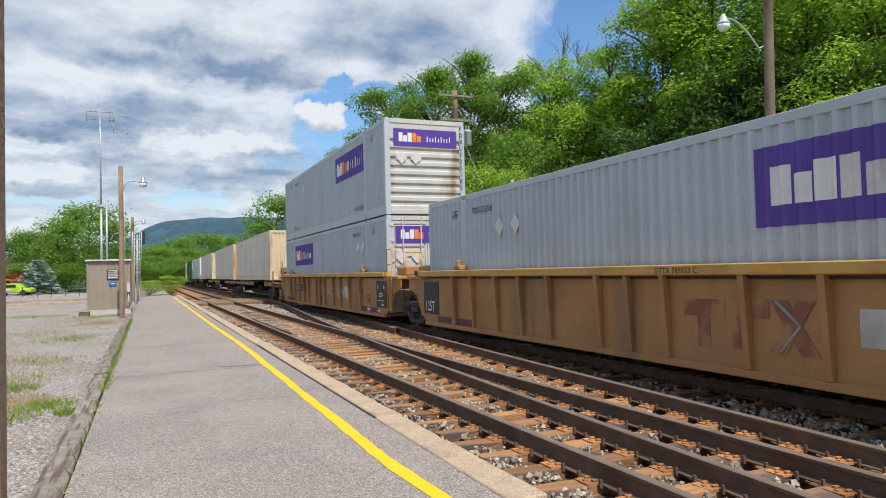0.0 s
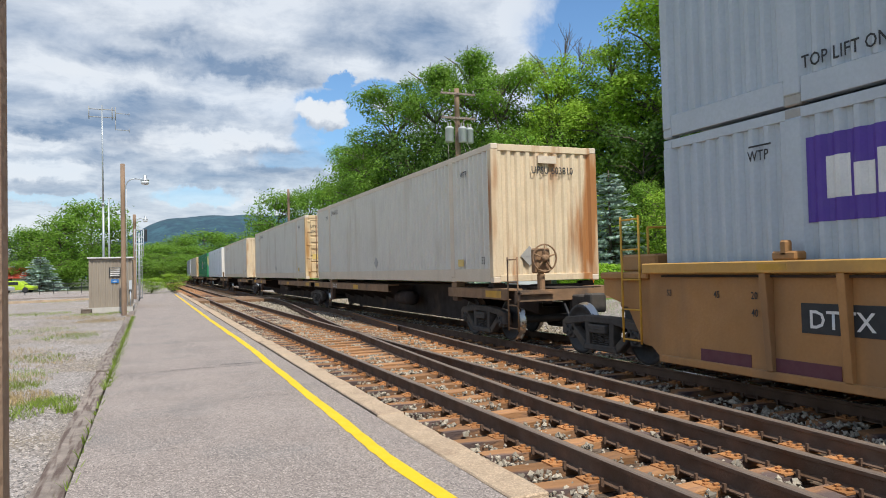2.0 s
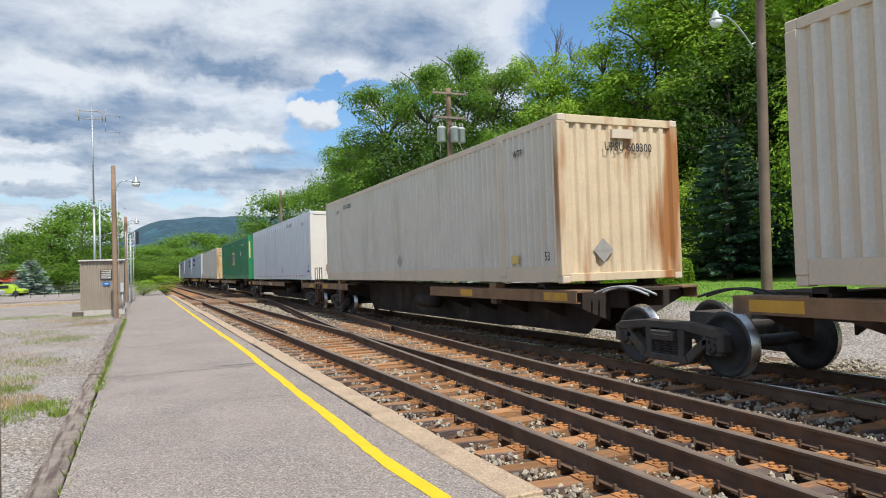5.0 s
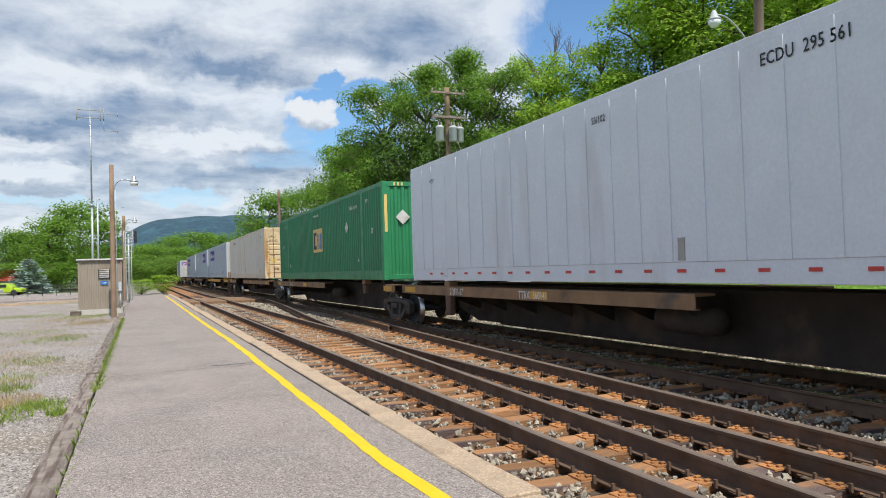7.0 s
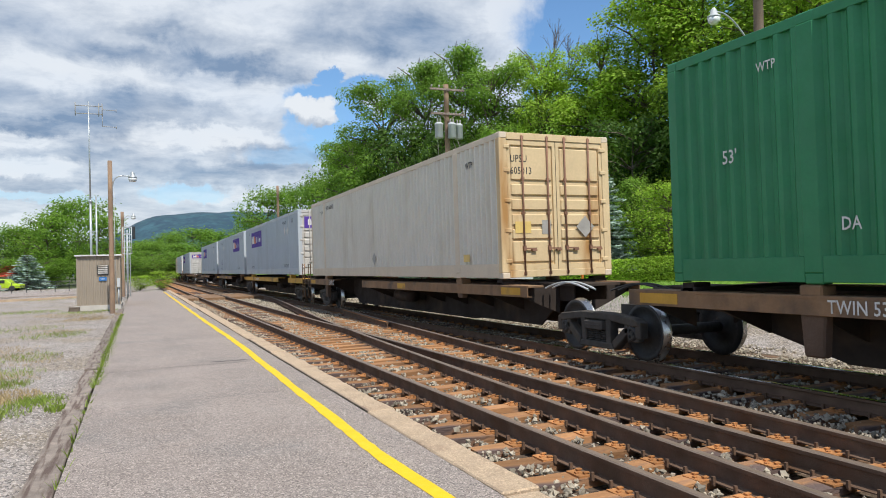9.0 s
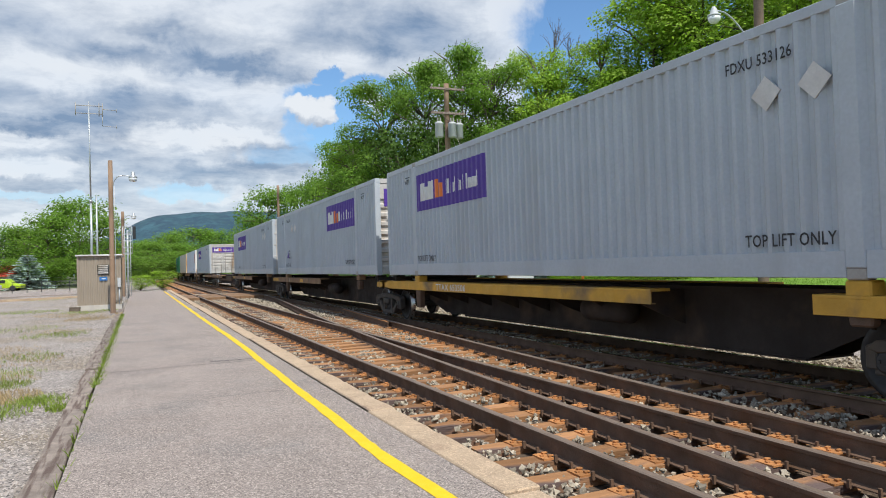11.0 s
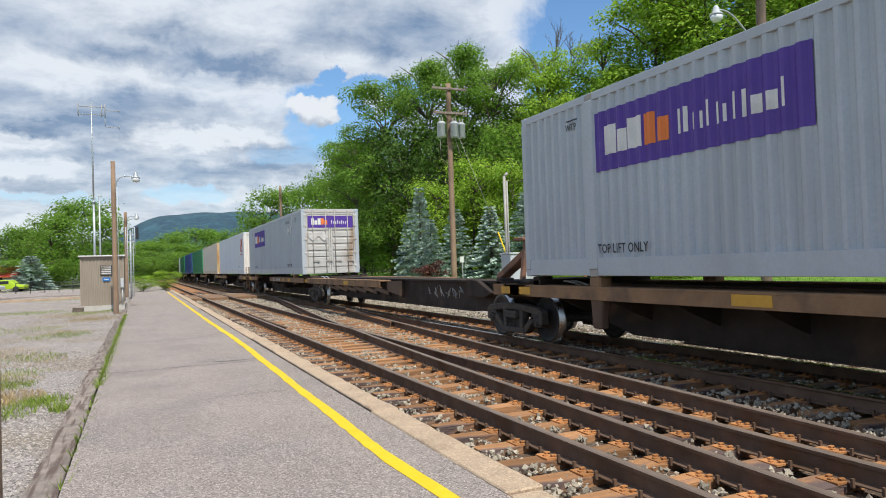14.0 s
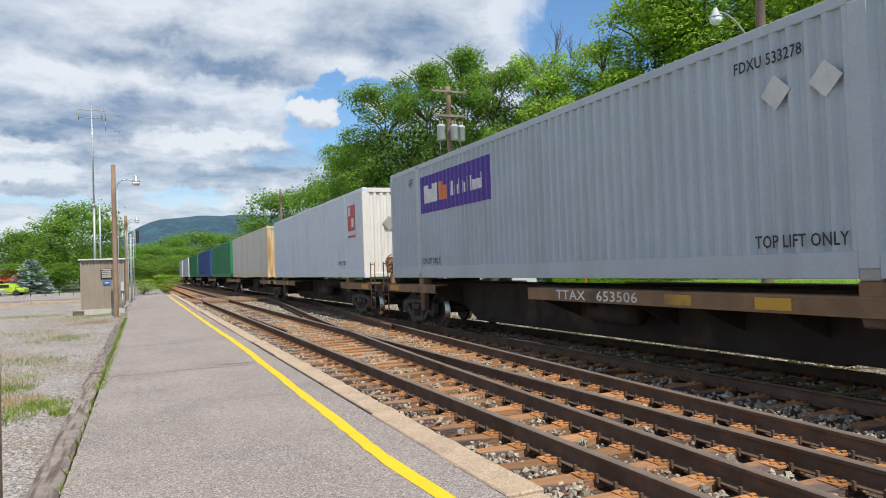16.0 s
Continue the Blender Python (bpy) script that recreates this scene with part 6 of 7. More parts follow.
def wood_behind():
    """The wood goes on up the bank."""
    rnd = random.Random(21)
    kinds = (FAR_M, DARK_A, FAR_M, FAR_L)
    for i in range(44):
        y = rnd.uniform(2, 120)
        x = 39 + max(y - 60, 0) * 0.1 + rnd.uniform(0, 24)
        h = rnd.uniform(10, 15)
        if y > 48:
            x = rnd.uniform(27, 46)
            h = rnd.uniform(8.5, 12.5)
        plant(kinds[i % 4], [(x, y, h, rnd.uniform(3.6, 5.0))], 10, BIG_W, i)


wood_behind()
for ob in (FAR_M, FAR_L, MID_A, MID_B, LIGHT_A, LIGHT_B, DARK_A, BUSH_A, BUSH_B, BLUE_S, DARK_S):
    remove(ob)


def dead_tree():
    t = thing("dead_tree", "bare grey dead tree among the green crowns", "tree", at=(31.5, 48.0, ground_z(31.5, 48.0)))
    rnd = random.Random(3)
    bm = bmesh.new()

    def grow(p, d, n, r):
        q = p + d * n
        tube(bm, p, q, r, r * 0.65, 6, False)
        if r < 0.018:
            return
        for k in range(3 if n > 1.2 else 2):
            e = (d + Vector((rnd.uniform(-0.55, 0.55), rnd.uniform(-0.55, 0.55), rnd.uniform(-0.05, 0.4)))).normalized()
            grow(q, e, n * rnd.uniform(0.58, 0.8), r * 0.6)

    tube(bm, (0, 0, -0.5), (0, 0, 9.0), 0.22, 0.15, 8, False)
    grow(Vector((0, 0, 9.0)), Vector((0.05, 0, 1)), 3.0, 0.14)
    part("trunk", bm, BARK, t)


dead_tree()


def make_hedge():
    h = thing("hedge", "clipped bright green hedge on the lawn", "hedge")
    rnd = np.random.RandomState(5)
    a, b = np.array((17.9, 28.4)), np.array((23.6, 25.4))
    n = 26000
    u, v = rnd.rand(n, 1), rnd.rand(n, 1)
    side = np.array((b - a)[::-1] * (1, -1))
    side = side / np.linalg.norm(side)
    face = rnd.rand(n)
    wid = np.where(face < 0.45, rnd.uniform(-0.75, 0.75, n), np.where(face < 0.8, -0.75 + rnd.normal(size=n) * 0.04, 0.75))
    top = 1.16 + 0.06 * np.sin(u[:, 0] * 9) - 0.55 * np.abs(wid / 0.75) ** 2.2
    zz = np.where(face < 0.45, top + rnd.normal(size=n) * 0.035, rnd.rand(n) ** 0.8 * top)
    p = np.zeros((n, 3))
    p[:, :2] = a + (b - a) * u + side * wid[:, None]
    p[:, 2] = zz + 0.38
    d = rnd.normal(size=(n, 3)) * 0.45 + (0, -0.3, 0.9)
    d /= np.linalg.norm(d, axis=1)[:, None]
    e = np.cross(d, rnd.normal(size=(n, 3)))
    e /= np.linalg.norm(e, axis=1)[:, None]
    f = np.cross(d, e)
    s = rnd.uniform(0.03, 0.065, (n, 1))
    quads = np.stack([p - e * s, p + f * s * 0.6, p + e * s, p - f * s * 0.6], 1).reshape(-1, 3)
    ob = new("leaves", quad_mesh("leaves", quads, HEDGE))
    ob.parent = h
    bm = bmesh.new()
    ang = math.atan2(b[1] - a[1], b[0] - a[0])
    box(bm, 0.1, float(np.linalg.norm(b - a)) - 0.1, -0.5, 0.5, 0.3, 1.0, Matrix.Translation((a[0], a[1], 0)) @ Matrix.Rotation(ang, 4, "Z"))
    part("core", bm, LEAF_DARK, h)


make_hedge()


def tufts(name, label, mat, spots, seed, blade=0.09):
    """Grass blades scattered round spots of x, y, radius, count."""
    rnd = np.random.RandomState(seed)
    quads = []
    for x, y, r, n in spots:
        for i in range(n):
            a, q = rnd.rand() * 6.28, r * rnd.rand() ** 0.6
            px, py = x + math.cos(a) * q, y + math.sin(a) * q * 1.3
            z = ground_z(px, py) if px < -0.57 or px > 2.1 else -0.03
            if -0.85 < px < -0.5:
                z = -0.03
            l = blade * rnd.uniform(0.4, 1.2)
            d = np.array((rnd.normal() * 0.5, rnd.normal() * 0.5, 1.0)) * l
            w = np.array((rnd.normal(), rnd.normal(), 0))
            w *= 0.006 / (np.linalg.norm(w) + 1e-6)
            p = np.array((px, py, z - 0.01))
            quads.append(np.array([p - w, p + w, p + d + w * 0.3, p + d - w * 0.3]))
    tagged(new(name, quad_mesh(name, np.concatenate(quads), mat)), label, "grass", kind="stuff")


WEED = leaf_material("weedy_grass", (0.22, 0.30, 0.05), 0.4, 0.25)
tufts("weeds", "patches of weedy grass in the gravel and joints", WEED,
      [(-1.75, 10.3, 0.5, 520), (-2.4, 10.0, 0.7, 500), (-1.95, 12.9, 0.4, 500), (-1.25, 10.9, 0.3, 420), (-0.98, 10.2, 0.14, 260), (-2.1, 14.3, 0.6, 260), (-2.2, 16.9, 0.7, 350), (-2.2, 22.6, 0.9, 450), (-4.9, 38, 1.6, 900), (-5.4, 57, 2.2, 900), (-2.3, 35.2, 1.0, 600), (-1.4, 36.6, 0.5, 300), (-3.6, 26, 1.4, 400)]
      + [(-0.575, 11.0 + i * 0.42, 0.05, 55) for i in range(44)] + [(-0.58, 4.5 + i * 0.5, 0.03, 12) for i in range(12)], 6)
tufts("dry_weeds", "straw-brown dead weeds lying in the gravel", leaf_material("dry_weed", (0.40, 0.30, 0.15), 0.3, 0.15),
      [(-1.9, 11.6, 0.6, 1500), (-2.4, 13.5, 0.9, 1800), (-1.6, 30.5, 1.0, 900), (-2.6, 33.5, 1.4, 1200), (-2.3, 16.5, 0.9, 900), (-3.2, 18.5, 1.2, 900), (-2.2, 24, 1.0, 500), (-1.9, 30, 0.8, 400)], 16, 0.06)
tufts("lawn_blades", "short mown grass of the lawn", leaf_material("lawn_blade", (0.16, 0.30, 0.035), 0.3, 0.3),
      [(13.5 + (i % 7) * 1.5, 12 + (i // 7) * 2.2, 1.3, 260) for i in range(63)], 7, 0.12)


def gravel_stones():
    rnd = np.random.RandomState(9)
    n = 42000
    xs, ys = -0.9 - 7 * rnd.rand(n) ** 1.3, 4.5 + 34 * rnd.rand(n) ** 1.5
    base = np.array([(1, 0, 0), (-1, 0, 0), (0, 1, 0), (0, -1, 0), (0, 0, 1)], float)
    tri = np.array([(0, 2, 4), (2, 1, 4), (1, 3, 4), (3, 0, 4)])
    verts, faces = [], []
    for i in range(n):
        r = 0.006 + 0.022 * rnd.rand() ** 3
        p = base * (r * rnd.uniform(0.6, 1.4, (5, 3)))
        k = len(verts)
        verts.extend((p + (xs[i], ys[i], ground_z(xs[i], ys[i]) - 0.002)).tolist())
        faces.extend((tri + k).tolist())
    me = bpy.data.meshes.new("gravel_stones")
    me.from_pydata(verts, [], faces)
    me.materials.append(PEBBLE)
    tagged(new("gravel_stones", me), "loose pale stones strewn over the gravel lot", "gravel", kind="stuff")


gravel_stones()

# ---- poles, shed and distance ----
def round_pole(name, label, x, y, base, top, r0, r1, mat=POLE, lean=(0, 0)):
    t = thing(name, label, "pole", at=(x, y, 0))
    bm = bmesh.new()
    n, last = 10, Vector((0, 0, base))
    for i in range(n):
        u = (i + 1) / n
        p = Vector((lean[0] * u, lean[1] * u, base + (top - base) * u))
        tube(bm, last, p, r0 + (r1 - r0) * (u - 1 / n), r0 + (r1 - r0) * u, 12, i == n - 1)
        last = p
    bmesh.ops.remove_doubles(bm, verts=bm.verts, dist=0.0005)
    part("shaft", bm, mat, t)
    return t


def arm_lamp(owner, x, z, reach, head=1.0):
    """A curved bracket with a bell-shaped lamp head, out along x."""
    bm = bmesh.new()
    last = None
    for i in range(9):
        a = i / 8 * math.pi / 2
        p = Vector((x + abs(reach) * 0.45 * (1 - math.cos(a)) * (1 if reach > 0 else -1), 0, z - 0.45 * head + 0.45 * head * math.sin(a)))
        if last:
            tube(bm, last, p, 0.024, sides=8, caps=False)
        last = p
    end = Vector((x + reach, 0, z))
    tube(bm, last, end, 0.024, sides=8)
    part("bracket", bm, GALV, owner, "curved grey bracket")
    bm = bmesh.new()
    m = Matrix.Translation(end) @ Matrix.Diagonal((head, head, head, 1))
    lathe(bm, [(0.05, 0.20), (0.08, 0.14), (0.09, 0.03), (0.17, -0.03), (0.18, -0.09)], 16, m)
    part("lamp_head", bm, GALV, owner)
    bm = bmesh.new()
    lathe(bm, [(0.175, -0.092), (0.17, -0.16), (0.14, -0.24), (0.06, -0.26)], 16, m)
    part("lamp_glass", bm, GLASS_LAMP, owner, "ribbed clear lamp glass")


pole = round_pole("street_lamp", "brown wooden lamp pole beside the platform shed", -1.03, 33.6, -0.5, 6.50, 0.110, 0.092)
tagged(pole, category="lamp post")
arm_lamp(pole, 0.10, 5.85, 0.80)
bm = bmesh.new()
tube(bm, (0.13, -0.02, 0.3), (0.15, -0.02, 5.4), 0.012, sides=6)
part("conduit", bm, GREY_PAINT, pole)
pole2 = round_pole("street_lamp", "wooden lamp pole further along the platform", -0.98, 57.0, -0.5, 6.15, 0.12, 0.11)
tagged(pole2, category="lamp post")
arm_lamp(pole2, 0.10, 5.85, 0.65)
post = thing("timber_post", "slim brown timber post standing on the platform", "post", at=(-0.377, 2.0, 0))
part("post", boxes((-0.05, 0.05, -0.05, 0.05, -0.05, 2.6)), POLE, post, bevel=0.008)

right = round_pole("street_lamp", "tall weathered wooden pole with a lamp beyond the tracks", 17.28, 15.42, 0.0, 11.0, 0.16, 0.14, POLE_DARK, lean=(0.20, -0.10))
tagged(right, category="lamp post")
bm = bmesh.new()
last = None
for i in range(9):
    u = i / 8
    p = Vector((-0.12 - 1.15 * u, 0.25 * u, 7.95 + 0.95 * math.sin(u * 1.75)))
    if last:
        tube(bm, last, p, 0.026, sides=8, caps=False)
    last = p
tube(bm, (0, 0, 8.1), (-0.2, 0, 8.02), 0.03, sides=8)
part("bracket", bm, GALV, right, "curved grey bracket")
bm = bmesh.new()
m = Matrix.Translation((-1.30, 0.25, 8.80))
lathe(bm, [(0.04, 0.22), (0.09, 0.14), (0.11, 0.02), (0.19, -0.03), (0.20, -0.08)], 16, m)
part("lamp_head", bm, GREY_PAINT, right)
bm = bmesh.new()
lathe(bm, [(0.19, -0.082), (0.17, -0.2), (0.10, -0.28), (0.03, -0.29)], 16, m)
part("lamp_glass", bm, GLASS_LAMP, right, "ribbed clear lamp glass")


def utility_pole():
    t = round_pole("utility_pole", "brown wooden utility pole with crossarms and three transformers", 16.05, 35.5, 0.0, 11.65, 0.17, 0.14)
    for z, y in ((11.32, -0.16), (9.95, -0.16)):
        arm = part("crossarm", boxes((-1.05, 1.05, y - 0.05, y + 0.05, z - 0.06, z + 0.06)), OLD_TIMBER, t, bevel=0.01)
        for x in (-0.95, -0.5, 0.5, 0.95):
            bm = bmesh.new()
            lathe(bm, [(0.02, 0.0), (0.03, 0.05), (0.055, 0.08), (0.05, 0.13), (0.03, 0.16)], 10, Matrix.Translation((x, y, z + 0.06)))
            part("insulator", bm, DULL, arm)
    bm = bmesh.new()
    for s in (-1, 1):
        tube(bm, (s * 0.45, -0.2, 9.9), (0, -0.19, 9.5), 0.02, sides=6)
    part("brace", bm, OLD_TIMBER, t)
    for x, y in ((-0.62, -0.28), (0.12, -0.40), (0.62, -0.22)):
        bm = bmesh.new()
        m = Matrix.Translation((x, y, 8.55))
        lathe(bm, [(0.20, 0.0), (0.23, 0.03), (0.23, 0.72), (0.24, 0.73), (0.24, 0.80), (0.15, 0.87), (0.05, 0.88)], 18, m)
        can = part("transformer", bm, GREY_PAINT, t, "grey transformer can")
        bm = bmesh.new()
        for dx in (-0.08, 0.08):
            lathe(bm, [(0.04, 0.86), (0.05, 0.95), (0.03, 1.0), (0.045, 1.05), (0.015, 1.10)], 8, m @ Matrix.Translation((dx, 0, 0)))
        part("bushing", bm, DULL, can)
    bm = bmesh.new()
    tube(bm, (0.1, -0.1, 9.6), (2.0, -1.6, 3.2), 0.012, sides=5)
    tube(bm, (0.15, -0.2, 8.8), (0.5, -0.4, 7.4), 0.012, sides=5)
    tube(bm, (-0.15, -0.2, 7.0), (-0.7, -0.3, 7.4), 0.012, sides=5)
    tube(bm, (-0.7, -0.3, 7.4), (-0.72, -0.3, 8.6), 0.012, sides=5)
    part("guy_wire", bm, DULL, t)
    bm = bmesh.new()
    tube(bm, (2.0, -1.6, 3.2), (2.75, -2.2, 0.34), 0.04, sides=8)
    part("guy_guard", bm, YELLOW, t, "yellow plastic guy guard")


utility_pole()


def wires():
    """Sagging lines between the poles beyond the tracks."""
    for a, b, sag in (((15.1, 35.3, 11.5), (12.9, 70.5, 9.5), 0.8), ((17.0, 35.3, 11.5), (13.9, 70.5, 9.5), 0.8), ((16.0, 35.3, 6.9), (13.2, 70.5, 6.6), 1.2)):
        a, b = Vector(a), Vector(b)
        bm = bmesh.new()
        last = a
        for i in range(1, 13):
            u = i / 12
            p = a.lerp(b, u) - Vector((0, 0, sag * 4 * u * (1 - u)))
            tube(bm, last, p, 0.010, sides=4, caps=False)
            last = p
        bmesh.ops.remove_doubles(bm, verts=bm.verts, dist=0.001)
        tagged(part("overhead_wire", bm, BLACK), "thin sagging overhead wire between two poles", "wire", "overhead wires")


wires()
far_pole = round_pole("street_lamp", "distant wooden lamp pole beside the line", 13.0, 70.5, -0.3, 9.9, 0.14, 0.12)
tagged(far_pole, category="lamp post")
arm_lamp(far_pole, -0.10, 7.5, -1.1, 1.2)


def cabinet():
    t = thing("electrical_cabinet", "light grey metal cabinet with a tall steel riser pipe", "cabinet", at=(14.95, 26.3, 0.33))
    part("body", boxes((-0.62, 0.62, -0.42, 0.42, 0.0, 1.52)), GREY_PAINT, t, bevel=0.02)
    part("lid", boxes((-0.66, 0.66, -0.46, 0.46, 1.525, 1.60)), GREY_PAINT, t, bevel=0.015)
    part("door", boxes((-0.55, 0.55, -0.445, -0.424, 0.08, 1.42)), GREY_PAINT, t, bevel=0.008)
    part("latch", boxes((-0.06, 0.10, -0.47, -0.447, 0.28, 0.34)), DULL, t)
    bm = bmesh.new()
    tube(bm, (-0.15, 0.75, 0.0), (-0.15, 0.75, 5.0), 0.06, sides=10)
    tube(bm, (-0.03, 0.75, 0.0), (-0.03, 0.75, 4.8), 0.04, sides=10)
    tube(bm, (-0.15, 0.75, 5.0), (0.0, 0.72, 5.12), 0.06, 0.07, sides=10)
    part("riser_pipe", bm, DULL, t)


cabinet()
mark = thing("marker_post", "orange plastic marker post in the lawn", "post", at=(16.38, 23.45, 0.33))
bm = bmesh.new()
lathe(bm, [(0.055, 0.0), (0.055, 0.9), (0.045, 0.98), (0.01, 1.0)], 10)
part("post", bm, ORANGE, mark)
part("band", boxes((-0.058, 0.058, -0.058, 0.058, 0.72, 0.80)), WHITE, mark)
flag = thing("small_sign", "small white sign on a thin stake", "sign", at=(16.9, 36.2, 0.33))
part("stake", boxes((-0.02, 0.02, -0.02, 0.02, 0, 1.5)), GREY_PAINT, flag)
part("plate", boxes((-0.16, 0.10, -0.03, -0.022, 1.25, 1.6)), WHITE, flag)


def red_shrub():
    rnd = np.random.RandomState(4)
    t = thing("shrub", "small dark red shrub by the pole", "shrub", at=(15.6, 38.0, 0.33))
    c = rnd.uniform(-0.7, 0.7, (14, 3)) * (1, 1, 0.6) + (0, 0, 0.85)
    ob = new("crown", quad_mesh("crown", leaf_cloud(rnd, c, [0.35] * 14, [110] * 14, 0.055), leaf_material("red_leaves", (0.12, 0.045, 0.035), 0.3, 0.2)))
    ob.parent = t
    bm = bmesh.new()
    for k in range(6):
        tube(bm, (0, 0, -0.05), tuple(c[k]), 0.02, 0.008, 5)
    part("stems", bm, BARK, t)


red_shrub()


def shed():
    x0, x1, y0, y1, z0, z1 = -2.62, -0.80, 37.2, 41.4, -0.02, 2.42
    t = thing("equipment_shed", "small tan metal-clad equipment shed on a concrete base", "shed")
    part("base", boxes((x0 - 0.05, x1 + 0.05, y0 - 0.05, y1 + 0.05, -0.45, z0 + 0.10)), material("pale_concrete", (0.50, 0.47, 0.42), 0.9, vary=0.12, fine=40, bump=0.3), t)
    bm = bmesh.new()
    ridged_end(bm, x0, x1, z0 + 0.1, z1, y0, 0.15, 0.022, 0.015)
    part("front_wall", bm, SHED, t)
    for x, o in ((x0, -1), (x1, 1)):
        bm = bmesh.new()
        ridged(bm, y0, y1, z0 + 0.1, z1, x, o, 0.15, 0.022, 0.015)
        part("side_wall", bm, (SHED, SHED), t)
    part("core", boxes((x0 + 0.03, x1 - 0.03, y0 + 0.03, y1, z0 + 0.1, z1)), SHED, t)
    part("roof", boxes((x0 - 0.10, x1 + 0.10, y0 - 0.12, y1 + 0.12, z1 + 0.004, z1 + 0.07)), WHITE, t, "thin white metal roof", bevel=0.01)
    for x in (x0 - 0.01, x1 + 0.01):
        part("corner_trim", boxes((x - 0.03, x + 0.03, y0 - 0.03, y0 + 0.05, z0 + 0.1, z1)), SHED, t)
    v = part("vent", boxes((-1.78, -1.28, y0 - 0.03, y0 + 0.02, 1.52, 2.0)), BLACK_PLATE, t)
    for k in range(5):
        bm = bmesh.new()
        box(bm, -1.74, -1.32, -0.02, 0.02, -0.028, 0.028, Matrix.Translation((0, y0 - 0.045, 1.59 + k * 0.088)) @ Matrix.Rotation(0.6, 4, "X"))
        part("louvre", bm, PALE, v)
    part("blue_sign", boxes((-1.70, -1.36, y0 - 0.035, y0 - 0.01, 1.24, 1.42)), BLUE, t, "small blue sign")
    part("sign_bar", boxes((-1.62, -1.44, y0 - 0.040, y0 - 0.0355, 1.31, 1.34)), WHITE, t)
    part("meter_box", boxes((-0.92, -0.78, y0 - 0.16, y0 - 0.02, 0.9, 1.35)), GREY_PAINT, t, bevel=0.01)
    bm = bmesh.new()
    tube(bm, (-0.85, y0 - 0.06, 0.1), (-0.85, y0 - 0.06, 0.9), 0.03, sides=8)
    part("conduit", bm, GREY_PAINT, t)


shed()
rubble = thing("rubble_block", "broken dark concrete block beside the shed", "block", at=(-2.75, 36.9, -0.14))
bm = bmesh.new()
box(bm, -0.22, 0.2, -0.15, 0.15, -0.05, 0.18)
bmesh.ops.subdivide_edges(bm, edges=bm.edges[:], cuts=2)
for v in bm.verts:
    v.co += Vector(noise.noise_vector(v.co * 6)) * 0.05
part("block", bm, BARK, rubble)


def mast():
    t = thing("antenna_mast", "slim galvanised steel antenna mast behind the shed", "mast", at=(-3.48, 64.4, 0))
    bm = bmesh.new()
    tube(bm, (0, 0, -0.4), (0, 0, 7.6), 0.10, 0.09, 10)
    tube(bm, (0, 0, 7.6), (-0.02, 0, 15.9), 0.07, 0.05, 10)
    lathe(bm, [(0.15, 7.5), (0.15, 7.7)], 10)
    part("tube", bm, GALV, t)
    bm = bmesh.new()
    tube(bm, (0.42, 0, -0.4), (0.42, 0, 8.0), 0.075, 0.07, 10)
    part("side_tube", bm, GALV, t)
    bm = bmesh.new()
    for z in (15.55, 14.9):
        tube(bm, (-1.0, 0, z), (1.0, 0, z), 0.035, sides=6)
    for x in (-1.0, 0.75, 1.0):
        tube(bm, (x, 0, 14.7), (x, 0, 15.8), 0.035, sides=6)
    for z in (15.3, 13.9):
        tube(bm, (1.0, 0, z), (2.1, 0.2, z), 0.025, sides=6)
        tube(bm, (2.05, 0.2, z - 0.15), (2.05, 0.2, z + 0.15), 0.02, sides=6)
    tube(bm, (1.0, 0, 13.9), (1.0, 0, 14.7), 0.02, sides=6)
    part("aerial", bm, DULL, t)


mast()


def signal():
    t = thing("railway_signal", "grey railway signal mast with ladder and cage", "signal", at=(-0.62, 52.0, 0))
    bm = bmesh.new()
    tube(bm, (0, 0, -0.4), (0, 0, 4.5), 0.07, sides=10)
    part("mast", bm, GALV, t)
    bm = bmesh.new()
    for x in (-0.28, 0.28):
        for y in (-0.3, 0.2):
            tube(bm, (x, y, 2.9), (x, y, 4.7), 0.022, sides=6)
    for z in (2.9, 3.3, 3.75, 4.2, 4.7):
        tube(bm, (-0.28, -0.3, z), (0.28, -0.3, z), 0.022, sides=6)
        tube(bm, (-0.28, 0.2, z), (0.28, 0.2, z), 0.022, sides=6)
        for x in (-0.28, 0.28):
            tube(bm, (x, -0.3, z), (x, 0.2, z), 0.022, sides=6)
    part("cage", bm, GREY_PAINT, t)
    bm = bmesh.new()
    for x in (-0.17, 0.17):
        tube(bm, (x, -0.34, 0.0), (x, -0.34, 4.6), 0.02, sides=6)
    for i in range(15):
        tube(bm, (-0.17, -0.34, 0.2 + i * 0.29), (0.17, -0.34, 0.2 + i * 0.29), 0.014, sides=6)
    part("ladder", bm, GREY_PAINT, t)
    part("signal_head", boxes((0.33, 0.52, 0.0, 0.2, 3.9, 4.75)), BLACK_PLATE, t, "black signal head", bevel=0.03)


signal()


